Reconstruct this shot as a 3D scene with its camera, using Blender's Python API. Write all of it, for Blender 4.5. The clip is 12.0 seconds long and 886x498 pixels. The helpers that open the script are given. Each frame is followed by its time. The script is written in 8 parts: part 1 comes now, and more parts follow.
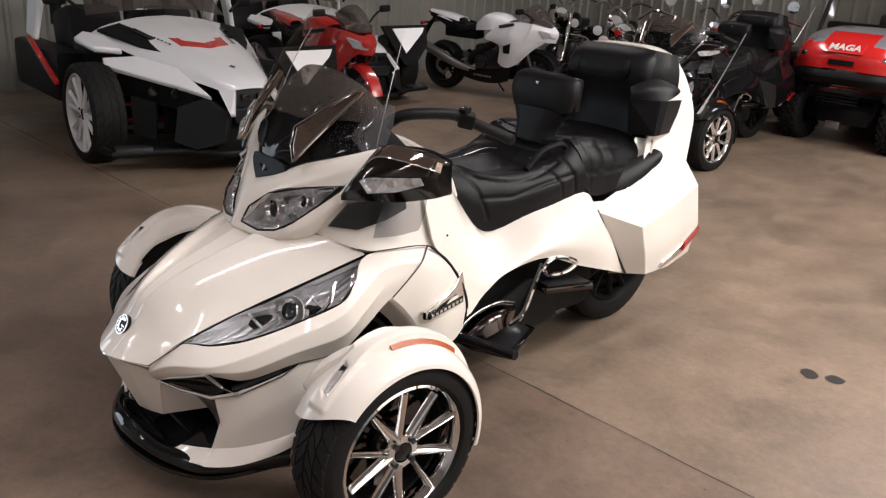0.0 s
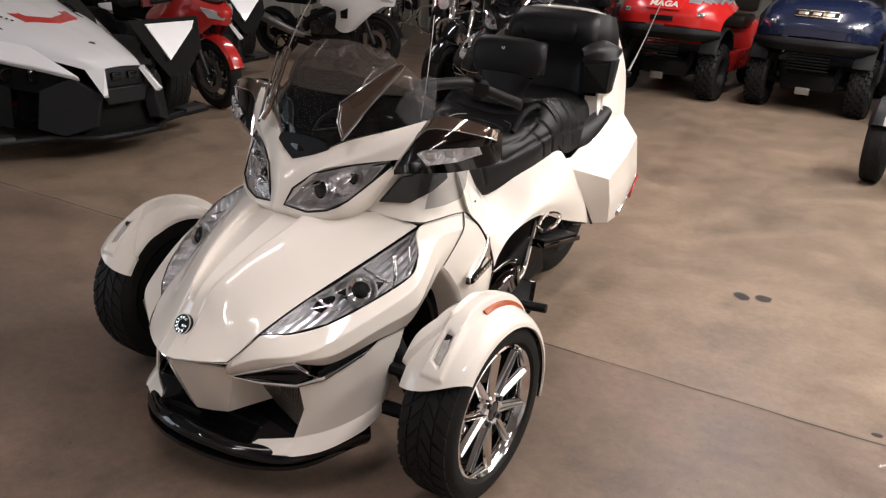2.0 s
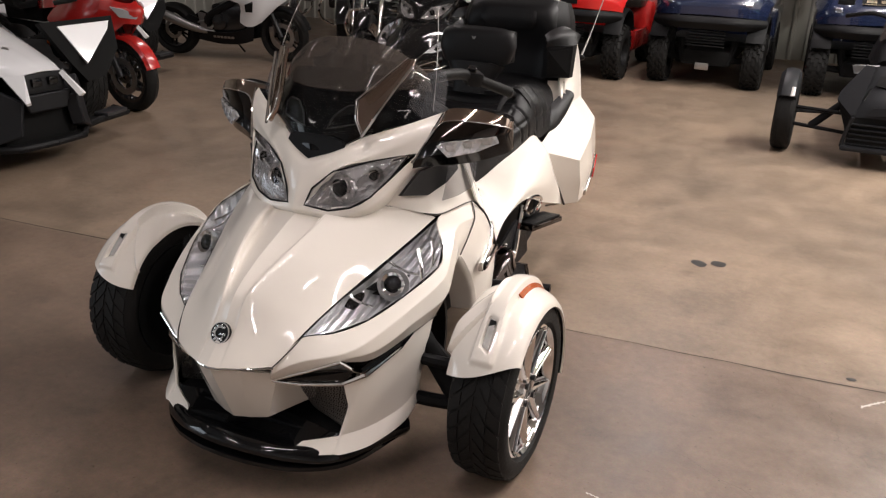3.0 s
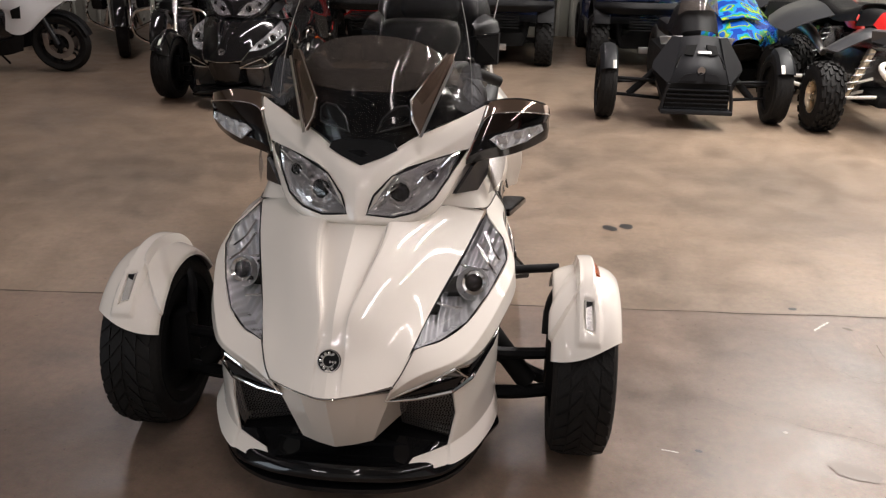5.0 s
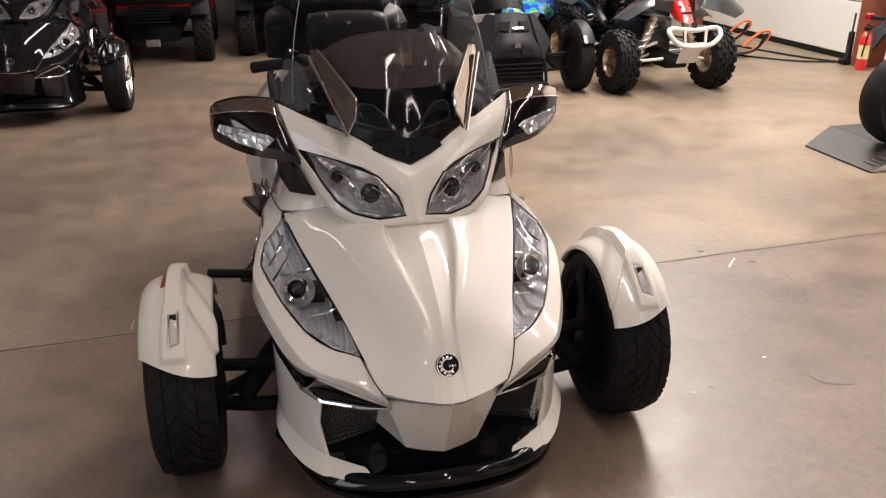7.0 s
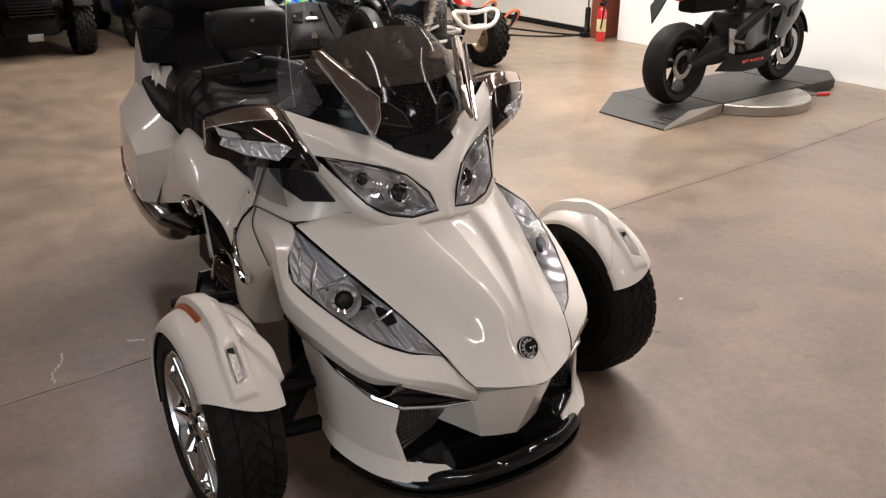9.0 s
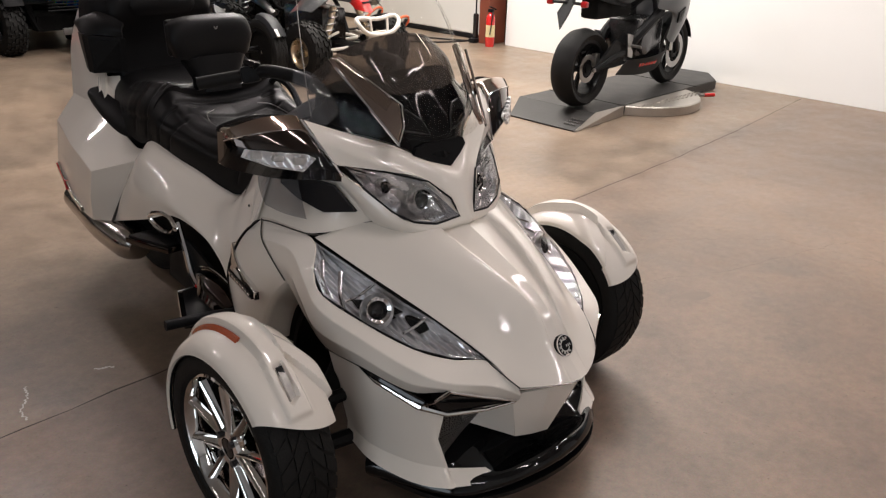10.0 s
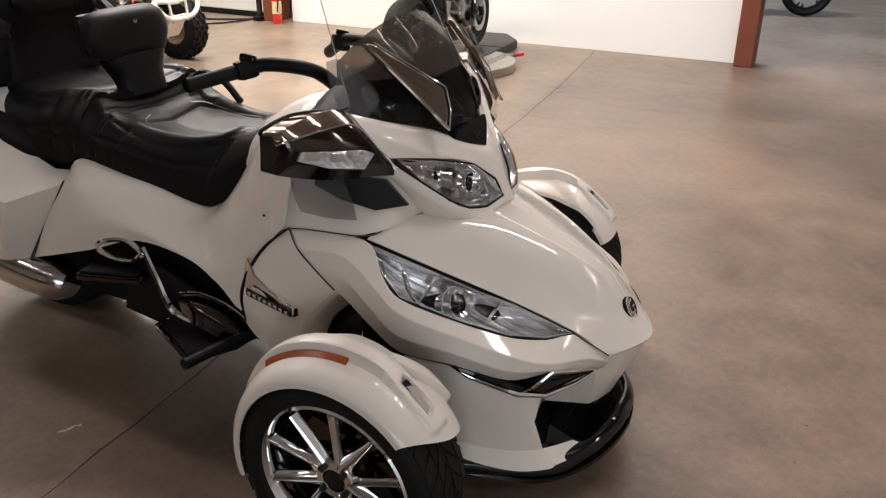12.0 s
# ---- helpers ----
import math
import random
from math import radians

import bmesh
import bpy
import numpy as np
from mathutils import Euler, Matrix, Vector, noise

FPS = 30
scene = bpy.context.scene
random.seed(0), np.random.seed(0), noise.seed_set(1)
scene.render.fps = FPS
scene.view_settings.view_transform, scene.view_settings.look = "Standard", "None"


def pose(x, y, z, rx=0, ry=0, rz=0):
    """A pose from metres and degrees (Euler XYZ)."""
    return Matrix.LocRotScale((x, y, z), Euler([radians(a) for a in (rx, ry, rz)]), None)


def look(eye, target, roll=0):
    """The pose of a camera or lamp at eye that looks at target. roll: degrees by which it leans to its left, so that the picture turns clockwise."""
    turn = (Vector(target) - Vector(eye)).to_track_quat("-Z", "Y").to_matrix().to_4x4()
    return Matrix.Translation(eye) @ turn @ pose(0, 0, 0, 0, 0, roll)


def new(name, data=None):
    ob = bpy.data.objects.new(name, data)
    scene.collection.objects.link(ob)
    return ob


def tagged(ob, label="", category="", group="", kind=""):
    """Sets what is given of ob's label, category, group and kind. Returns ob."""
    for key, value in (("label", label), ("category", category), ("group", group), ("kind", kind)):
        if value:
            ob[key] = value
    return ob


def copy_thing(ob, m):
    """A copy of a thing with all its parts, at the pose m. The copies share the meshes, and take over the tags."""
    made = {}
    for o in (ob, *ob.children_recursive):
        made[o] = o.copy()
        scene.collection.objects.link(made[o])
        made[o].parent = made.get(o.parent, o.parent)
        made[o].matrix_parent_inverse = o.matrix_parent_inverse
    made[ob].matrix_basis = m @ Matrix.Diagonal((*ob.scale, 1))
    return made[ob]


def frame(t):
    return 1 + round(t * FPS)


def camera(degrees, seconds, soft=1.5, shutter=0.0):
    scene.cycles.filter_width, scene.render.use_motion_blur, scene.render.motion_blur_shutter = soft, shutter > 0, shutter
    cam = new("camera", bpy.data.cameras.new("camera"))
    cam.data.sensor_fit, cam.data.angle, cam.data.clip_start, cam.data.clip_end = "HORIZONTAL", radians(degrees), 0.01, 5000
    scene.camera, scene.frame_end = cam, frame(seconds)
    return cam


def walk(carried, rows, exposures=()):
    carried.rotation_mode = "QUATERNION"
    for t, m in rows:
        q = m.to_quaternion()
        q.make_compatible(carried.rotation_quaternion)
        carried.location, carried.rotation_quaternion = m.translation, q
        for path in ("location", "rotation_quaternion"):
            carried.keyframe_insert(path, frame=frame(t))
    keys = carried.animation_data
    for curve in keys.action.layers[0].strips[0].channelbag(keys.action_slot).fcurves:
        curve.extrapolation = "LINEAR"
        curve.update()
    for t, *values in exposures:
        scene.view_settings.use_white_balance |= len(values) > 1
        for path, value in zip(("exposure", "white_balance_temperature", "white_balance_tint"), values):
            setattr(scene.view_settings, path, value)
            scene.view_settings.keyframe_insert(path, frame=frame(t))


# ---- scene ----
cam = camera(57.0, 12.0, 1.25)
PATH = [
    (0, (2.172, -1.2, 1.517), (0.765, 0.057, 0.852), 3.5),
    (0.5, (2.049, -1.368, 1.516), (0.753, -0.01, 0.825), 4.3),
    (1, (1.939, -1.553, 1.504), (0.762, -0.098, 0.8), 3.9),
    (1.5, (1.803, -1.66, 1.495), (0.709, -0.15, 0.772), 3.3),
    (2, (1.643, -1.755, 1.505), (0.637, -0.182, 0.787), 3.3),
    (2.5, (1.487, -1.886, 1.506), (0.607, -0.239, 0.788), 2.8),
    (3, (1.327, -1.984, 1.51), (0.56, -0.289, 0.777), 2.1),
    (3.2, (1.238, -2.013, 1.506), (0.522, -0.29, 0.785), 2.0),
    (4.8, (0.53, -2.199, 1.491), (0.3, -0.349, 0.765), 1.1),
    (5, (0.448, -2.202, 1.495), (0.267, -0.353, 0.756), 1.1),
    (5.5, (0.224, -2.179, 1.505), (0.207, -0.324, 0.758), 1.4),
    (6, (-0.006, -2.192, 1.509), (0.177, -0.348, 0.756), 1.7),
    (6.5, (-0.215, -2.201, 1.509), (0.11, -0.383, 0.741), 0.9),
    (7, (-0.416, -2.135, 1.507), (0.018, -0.34, 0.739), 0.1),
    (7.5, (-0.624, -2.052, 1.516), (-0.011, -0.318, 0.73), 0.9),
    (7.7, (-0.714, -2.031, 1.51), (-0.023, -0.329, 0.719), 1.3),
    (9.3, (-1.278, -1.735, 1.526), (-0.169, -0.268, 0.739), 0.6),
    (9.5, (-1.341, -1.68, 1.524), (-0.182, -0.248, 0.744), 1.1),
    (10, (-1.524, -1.548, 1.523), (-0.225, -0.241, 0.746), 1.6),
    (10.5, (-1.638, -1.417, 1.516), (-0.249, -0.21, 0.731), 1.2),
    (11, (-1.693, -1.221, 1.513), (-0.232, -0.113, 0.715), 0.8),
    (11.5, (-1.801, -1.033, 1.511), (-0.261, -0.048, 0.697), 1.0),
    (12, (-1.919, -0.869, 1.509), (-0.289, -0.056, 0.683), 0.5),
]
walk(cam, [(t, look(eye, target, roll)) for t, eye, target, roll in PATH], [(0, 0.0, 6200, 10), (2, 0.03, 6300, 10), (3, 0.05, 6370, 10), (5, 0.01, 6330, 10), (5.5, 0.01, 6560, 11), (7.5, 0.08, 6530, 10.5), (9.5, -0.02, 6400, 10), (10.5, -0.03, 6400, 10), (12, 0.08, 6450, 10)])

# ---- light ----
world = bpy.data.worlds.new("world")
scene.world = world
world.use_nodes = True
wbg = world.node_tree.nodes["Background"]
wbg.inputs["Color"].default_value = (0.9, 0.88, 0.85, 1)
wbg.inputs["Strength"].default_value = 0.02

CEIL = 4.4
WARM = (1.0, 0.885, 0.868)


def tube_lamp(x, y, power, along_y=True, colour=WARM, size=(2.4, 0.09)):
    """A ceiling strip light: a bare area lamp under the ceiling, no fitting built."""
    data = bpy.data.lights.new("strip_lamp", "AREA")
    data.shape, data.size, data.size_y = "RECTANGLE", size[0], size[1]
    data.energy, data.color = power, colour
    ob = new("strip_lamp", data)
    ob.matrix_world = pose(x, y, CEIL - 0.16, 0, 0, 90 if along_y else 0)
    return ob


LAMPS = [(0.5, -1.7, 40), (3.4, -1.2, 36), (-4.4, 1.2, 7), (2.3, 2.3, 138), (-3.8, 5.2, 64), (0.2, 6.0, 88)]
LAMPS_EAST = [(3.5, 2.6, 108), (3.3, 4.6, 230), (5.0, 1.4, 56), (4.6, 6.6, 175)]
# unseen strips added in the south to brighten the machine's front and right
SOUTH_FILL = [(-2.4, -4.6, 40), (1.2, -5.4, 40)]
for lx, ly, power in LAMPS:
    tube_lamp(lx, ly, power)
for lx, ly, power in LAMPS_EAST:
    tube_lamp(lx, ly, power, True, (1.0, 0.945, 0.872))
for lx, ly, power in SOUTH_FILL:
    tube_lamp(lx, ly, power, True, (1.0, 0.93, 0.90))
tube_lamp(8.0, 1.4, 410, True, (0.72, 0.84, 1.0))
# cool lamp for assumed daylight, in an unseen opening added to the west wall
west_fill = bpy.data.lights.new("bay_daylight", "AREA")
west_fill.shape, west_fill.size, west_fill.size_y, west_fill.energy, west_fill.color = "RECTANGLE", 3.5, 3.1, 108, (0.84, 0.92, 1.0)
new("bay_daylight", west_fill).matrix_world = pose(-7.22, -4.2, 1.6, 90, 0, -90)

# ---- materials ----
MATS = {}


def mat(name, colour, rough=0.5, metal=0.0, coat=0.0, vary=0.12, scale=8.0, bump=0.0, bump_scale=60.0, emit=0.0, rough_vary=0.1, spec=0.5):
    """A surface with stains at a large scale and grain at a small one."""
    if name in MATS:
        return MATS[name]
    m = bpy.data.materials.new(name)
    m.use_nodes = True
    nt = m.node_tree
    b = nt.nodes["Principled BSDF"]
    b.inputs["Roughness"].default_value, b.inputs["Metallic"].default_value = rough, metal
    b.inputs["Coat Weight"].default_value, b.inputs["Coat Roughness"].default_value = coat, 0.04
    b.inputs["Specular IOR Level"].default_value = spec
    geo = nt.nodes.new("ShaderNodeTexCoord")
    n1, n2 = nt.nodes.new("ShaderNodeTexNoise"), nt.nodes.new("ShaderNodeTexNoise")
    n1.inputs["Scale"].default_value, n1.inputs["Detail"].default_value = scale, 5
    n2.inputs["Scale"].default_value, n2.inputs["Detail"].default_value = bump_scale, 3
    nt.links.new(geo.outputs["Object"], n1.inputs["Vector"])
    nt.links.new(geo.outputs["Object"], n2.inputs["Vector"])
    mix = nt.nodes.new("ShaderNodeMix")
    mix.data_type = "RGBA"
    mix.inputs["A"].default_value = (*[c * (1 - vary) for c in colour], 1)
    mix.inputs["B"].default_value = (*[min(1, c * (1 + vary)) for c in colour], 1)
    nt.links.new(n1.outputs["Fac"], mix.inputs["Factor"])
    nt.links.new(mix.outputs["Result"], b.inputs["Base Color"])
    if rough_vary:
        mr = nt.nodes.new("ShaderNodeMapRange")
        mr.inputs["To Min"].default_value = max(0.01, rough * (1 - 2 * rough_vary))
        mr.inputs["To Max"].default_value = min(1, rough * (1 + 2 * rough_vary))
        nt.links.new(n1.outputs["Fac"], mr.inputs["Value"])
        nt.links.new(mr.outputs["Result"], b.inputs["Roughness"])
    if bump:
        bp = nt.nodes.new("ShaderNodeBump")
        bp.inputs["Strength"].default_value, bp.inputs["Distance"].default_value = bump, 0.004
        nt.links.new(n2.outputs["Fac"], bp.inputs["Height"])
        nt.links.new(bp.outputs["Normal"], b.inputs["Normal"])
    if emit:
        b.inputs["Emission Color"].default_value, b.inputs["Emission Strength"].default_value = (*colour, 1), emit
    MATS[name] = m
    return m


def glass_mat(name, tint=(1, 1, 1), clear=0.9, rough=0.02, veil=0.0, veil_colour=(0.1, 0.1, 0.1), gloss=0.34):
    """Thin clear or smoked sheet: light goes straight through, with a gloss on it."""
    m = bpy.data.materials.new(name)
    m.use_nodes = True
    nt = m.node_tree
    nt.nodes.remove(nt.nodes["Principled BSDF"])
    out = nt.nodes["Material Output"]
    tr, gl, mx, lw, pw, ma = (nt.nodes.new("ShaderNode" + k) for k in ("BsdfTransparent", "BsdfGlossy", "MixShader", "LayerWeight", "Math", "Math"))
    tr.inputs["Color"].default_value = (*[c * clear for c in tint], 1)
    gl.inputs["Roughness"].default_value = rough
    lw.inputs["Blend"].default_value = 0.5
    pw.operation, ma.operation = "POWER", "MULTIPLY_ADD"
    pw.inputs[1].default_value = 4.0
    ma.inputs[1].default_value, ma.inputs[2].default_value = gloss, 0.06 * gloss
    nt.links.new(lw.outputs["Facing"], pw.inputs[0])
    nt.links.new(pw.outputs["Value"], ma.inputs[0])
    nt.links.new(ma.outputs["Value"], mx.inputs["Fac"])
    body = tr.outputs["BSDF"]
    if veil:
        df, hz = nt.nodes.new("ShaderNodeBsdfDiffuse"), nt.nodes.new("ShaderNodeMixShader")
        df.inputs["Color"].default_value = (*veil_colour, 1)
        hz.inputs["Fac"].default_value = veil
        nt.links.new(body, hz.inputs[1])
        nt.links.new(df.outputs["BSDF"], hz.inputs[2])
        body = hz.outputs["Shader"]
    nt.links.new(body, mx.inputs[1])
    nt.links.new(gl.outputs["BSDF"], mx.inputs[2])
    nt.links.new(mx.outputs["Shader"], out.inputs["Surface"])
    MATS[name] = m
    return m


def floor_mat():
    m = bpy.data.materials.new("sealed_concrete")
    m.use_nodes = True
    nt = m.node_tree
    b = nt.nodes["Principled BSDF"]
    tc = nt.nodes.new("ShaderNodeTexCoord")

    def noise_node(scale, detail, rough=0.6, stretch=None):
        n = nt.nodes.new("ShaderNodeTexNoise")
        n.inputs["Scale"].default_value, n.inputs["Detail"].default_value, n.inputs["Roughness"].default_value = scale, detail, rough
        if stretch:
            mp = nt.nodes.new("ShaderNodeMapping")
            mp.inputs["Scale"].default_value = stretch
            nt.links.new(tc.outputs["Object"], mp.inputs["Vector"])
            nt.links.new(mp.outputs["Vector"], n.inputs["Vector"])
        else:
            nt.links.new(tc.outputs["Object"], n.inputs["Vector"])
        return n

    big, mid, fine, streak = noise_node(0.55, 5), noise_node(4.5, 10, 0.72), noise_node(140, 4), noise_node(1.7, 9, 0.74, (1.0, 1.6, 1.0))
    r1 = nt.nodes.new("ShaderNodeValToRGB")
    r1.color_ramp.elements[0].position, r1.color_ramp.elements[1].position = 0.34, 0.68
    r1.color_ramp.elements[0].color, r1.color_ramp.elements[1].color = (0.136, 0.103, 0.080, 1), (0.262, 0.192, 0.143, 1)
    nt.links.new(big.outputs["Fac"], r1.inputs["Fac"])
    r2 = nt.nodes.new("ShaderNodeValToRGB")
    r2.color_ramp.elements[0].position, r2.color_ramp.elements[1].position = 0.30, 0.70
    r2.color_ramp.elements[0].color, r2.color_ramp.elements[1].color = (0.85, 0.846, 0.842, 1), (1.09, 1.085, 1.08, 1)
    nt.links.new(mid.outputs["Fac"], r2.inputs["Fac"])
    r3 = nt.nodes.new("ShaderNodeValToRGB")
    r3.color_ramp.elements[0].position, r3.color_ramp.elements[1].position = 0.36, 0.55
    r3.color_ramp.elements[0].color, r3.color_ramp.elements[1].color = (0.91, 0.907, 0.904, 1), (1, 1, 1, 1)
    nt.links.new(streak.outputs["Fac"], r3.inputs["Fac"])
    last = r1.outputs["Color"]
    spots = noise_node(26, 9, 0.7)
    r4 = nt.nodes.new("ShaderNodeValToRGB")
    r4.color_ramp.elements[0].position, r4.color_ramp.elements[1].position = 0.34, 0.64
    r4.color_ramp.elements[0].color, r4.color_ramp.elements[1].color = (0.86, 0.855, 0.85, 1), (1.09, 1.09, 1.09, 1)
    nt.links.new(spots.outputs["Fac"], r4.inputs["Fac"])
    scuffs = noise_node(7, 12, 0.8, (1.0, 0.25, 1.0))
    r5 = nt.nodes.new("ShaderNodeValToRGB")
    r5.color_ramp.elements[0].position, r5.color_ramp.elements[1].position = 0.60, 0.72
    r5.color_ramp.elements[0].color, r5.color_ramp.elements[1].color = (1, 1, 1, 1), (1.35, 1.34, 1.32, 1)
    nt.links.new(scuffs.outputs["Fac"], r5.inputs["Fac"])
    specks = noise_node(55, 3, 0.6)
    r6 = nt.nodes.new("ShaderNodeValToRGB")
    r6.color_ramp.elements[0].position, r6.color_ramp.elements[1].position = 0.27, 0.34
    r6.color_ramp.elements[0].color, r6.color_ramp.elements[1].color = (0.55, 0.54, 0.53, 1), (1, 1, 1, 1)
    nt.links.new(specks.outputs["Fac"], r6.inputs["Fac"])
    grime = noise_node(2.3, 12, 0.78)
    r7 = nt.nodes.new("ShaderNodeValToRGB")
    r7.color_ramp.elements[0].position, r7.color_ramp.elements[1].position = 0.40, 0.46
    r7.color_ramp.elements[0].color, r7.color_ramp.elements[1].color = (0.86, 0.87, 0.875, 1), (1, 1, 1, 1)
    nt.links.new(grime.outputs["Fac"], r7.inputs["Fac"])
    # paler north of the saw-cut joint: light falling off southwards put into the colour
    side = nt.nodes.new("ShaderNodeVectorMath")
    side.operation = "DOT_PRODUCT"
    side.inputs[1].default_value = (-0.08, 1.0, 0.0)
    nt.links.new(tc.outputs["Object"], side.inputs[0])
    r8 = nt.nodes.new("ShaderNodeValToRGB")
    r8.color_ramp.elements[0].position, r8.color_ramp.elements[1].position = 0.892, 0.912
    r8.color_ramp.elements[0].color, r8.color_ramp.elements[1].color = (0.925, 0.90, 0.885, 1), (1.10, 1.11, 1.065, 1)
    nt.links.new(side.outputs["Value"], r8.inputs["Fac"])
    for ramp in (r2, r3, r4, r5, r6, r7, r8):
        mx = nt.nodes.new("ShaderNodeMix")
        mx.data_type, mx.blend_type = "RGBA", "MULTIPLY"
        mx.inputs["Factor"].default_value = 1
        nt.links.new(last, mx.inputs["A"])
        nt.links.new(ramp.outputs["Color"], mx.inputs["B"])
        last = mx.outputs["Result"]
    mx = nt.nodes.new("ShaderNodeMix")
    mx.data_type, mx.blend_type = "RGBA", "OVERLAY"
    mx.inputs["Factor"].default_value = 0.25
    nt.links.new(last, mx.inputs["A"])
    nt.links.new(fine.outputs["Color"], mx.inputs["B"])
    nt.links.new(mx.outputs["Result"], b.inputs["Base Color"])
    mr = nt.nodes.new("ShaderNodeMapRange")
    mr.inputs["From Min"].default_value, mr.inputs["From Max"].default_value = 0.3, 0.7
    mr.inputs["To Min"].default_value, mr.inputs["To Max"].default_value = 0.28, 0.50
    nt.links.new(mid.outputs["Fac"], mr.inputs["Value"])
    nt.links.new(mr.outputs["Result"], b.inputs["Roughness"])
    b.inputs["Specular IOR Level"].default_value = 0.45
    bp = nt.nodes.new("ShaderNodeBump")
    bp.inputs["Strength"].default_value, bp.inputs["Distance"].default_value = 0.25, 0.002
    nt.links.new(fine.outputs["Fac"], bp.inputs["Height"])
    nt.links.new(bp.outputs["Normal"], b.inputs["Normal"])
    return m


PEARL = mat("pearl_paint", (0.785, 0.730, 0.655), 0.45, 0.0, 1.0, 0.015, 3, 0.0, spec=0.25)
GLOSS = mat("gloss_black_paint", (0.005, 0.005, 0.0055), 0.07, 0.0, 0.0, 0.2, 4, spec=0.42)
SATIN = mat("satin_black_paint", (0.014, 0.014, 0.016), 0.32, 0.0, 0.0, 0.25, 9, 0.1, 120, spec=0.4)
MATTE = mat("black_plastic", (0.0075, 0.0075, 0.008), 0.45, 0, 0, 0.25, 12, 0.35, 220, spec=0.13)
RUBBER = mat("tyre_rubber", (0.012, 0.0115, 0.011), 0.62, 0, 0, 0.35, 10, 0.4, 150, spec=0.15)
LEATHER = mat("black_vinyl", (0.0068, 0.0066, 0.007), 0.42, 0, 0, 0.25, 7, 0.22, 260, spec=0.17)
LEATHER2 = mat("brown_black_vinyl", (0.012, 0.0095, 0.008), 0.30, 0, 0, 0.2, 9, 0.35, 260, spec=0.35)
CHROME = mat("chrome", (0.86, 0.85, 0.84), 0.045, 1.0, 0, 0.03, 6)
SMOKE_CHROME = mat("smoked_chrome", (0.46, 0.36, 0.30), 0.09, 1.0, 0.4, 0.06, 6)
SMOKE_SILVER = mat("dulled_chrome", (0.52, 0.50, 0.48), 0.16, 1.0, 0, 0.15, 14)
DARKSMOKE = mat("dark_smoked_chrome", (0.055, 0.042, 0.037), 0.08, 1.0, 0.5, 0.1, 6)
STEEL = mat("dull_steel", (0.38, 0.37, 0.36), 0.38, 1.0, 0, 0.15, 20)
# near-black for dark parts, fillers and the shade inside openings
DARK = mat("dark_parts_and_shade", (0.008, 0.008, 0.008), 0.7, 0, 0, 0.2, 10, spec=0.1)
GRILLE = mat("grille_wire", (0.22, 0.21, 0.20), 0.45, 0.7, 0, 0.1, 30)
REFLECT = mat("lamp_reflector", (0.90, 0.90, 0.91), 0.10, 0.60, 0, 0.2, 30, 1.0, 18)
VISOR = mat("smoked_fairing_plastic", (0.004, 0.004, 0.0045), 0.08, 0, 0, 0.2, 5, spec=0.22)
BLADE = mat("brown_smoked_plastic", (0.42, 0.33, 0.285), 0.06, 1.0, 0.3, 0.1, 6)
AMBER = mat("amber_lens", (0.34, 0.060, 0.006), 0.22, 0, 0.15, 0.12, 90, 0.5, 240)
REDLENS = mat("red_lens", (0.42, 0.012, 0.014), 0.15, 0, 0.6, 0.15, 80, 0.4, 240)
LENSWHITE = mat("frosted_lens", (0.55, 0.53, 0.50), 0.16, 0.3, 0.6, 0.2, 70, 0.6, 120)
CLEAR = glass_mat("clear_plastic", (0.97, 0.96, 0.94), 0.96, gloss=0.14)
# brown veil puts the ceiling's reflection into the shield's own colour
SMOKED = glass_mat("smoked_plastic", (0.48, 0.43, 0.40), 0.44, 0.03, 0.28, (0.18, 0.155, 0.14), 0.42)
LENS = glass_mat("lamp_cover", (0.97, 0.97, 0.98), 0.95, gloss=0.75)
HAZY = glass_mat("hazy_plastic", (0.8, 0.8, 0.82), 0.75, 0.05, 0.28, (0.22, 0.22, 0.23))
SEAM = mat("panel_gap", (0.05, 0.045, 0.04), 0.8, 0, 0, 0.1, 10)


def fluted_mat():
    """A bright lamp reflector with flutes pressed along the lamp's length."""
    m = bpy.data.materials.new("fluted_reflector")
    m.use_nodes = True
    nt = m.node_tree
    b = nt.nodes["Principled BSDF"]
    b.inputs["Base Color"].default_value = (0.97, 0.97, 0.98, 1)
    b.inputs["Metallic"].default_value, b.inputs["Roughness"].default_value = 0.62, 0.11
    tc, ab, dt, ns, wb, sn, bp = (nt.nodes.new("ShaderNode" + k) for k in ("TexCoord", "VectorMath", "VectorMath", "TexNoise", "Math", "Math", "Bump"))
    ab.operation, dt.operation, wb.operation, sn.operation = "ABSOLUTE", "DOT_PRODUCT", "MULTIPLY_ADD", "SINE"
    # across the lamp: one flute every 26 mm
    dt.inputs[1].default_value = (0.943 * 240, -0.106 * 240, -0.317 * 240)
    ns.inputs["Scale"].default_value, ns.inputs["Detail"].default_value = 18.0, 0.0
    wb.inputs[1].default_value = 1.3
    bp.inputs["Strength"].default_value, bp.inputs["Distance"].default_value = 1.0, 0.0048
    nt.links.new(tc.outputs["Object"], ab.inputs[0])
    nt.links.new(ab.outputs["Vector"], dt.inputs[0])
    nt.links.new(tc.outputs["Object"], ns.inputs["Vector"])
    nt.links.new(ns.outputs["Fac"], wb.inputs[0])
    nt.links.new(dt.outputs["Value"], wb.inputs[2])
    nt.links.new(wb.outputs["Value"], sn.inputs[0])
    nt.links.new(sn.outputs["Value"], bp.inputs["Height"])
    nt.links.new(bp.outputs["Normal"], b.inputs["Normal"])
    return m


FLUTED = fluted_mat()
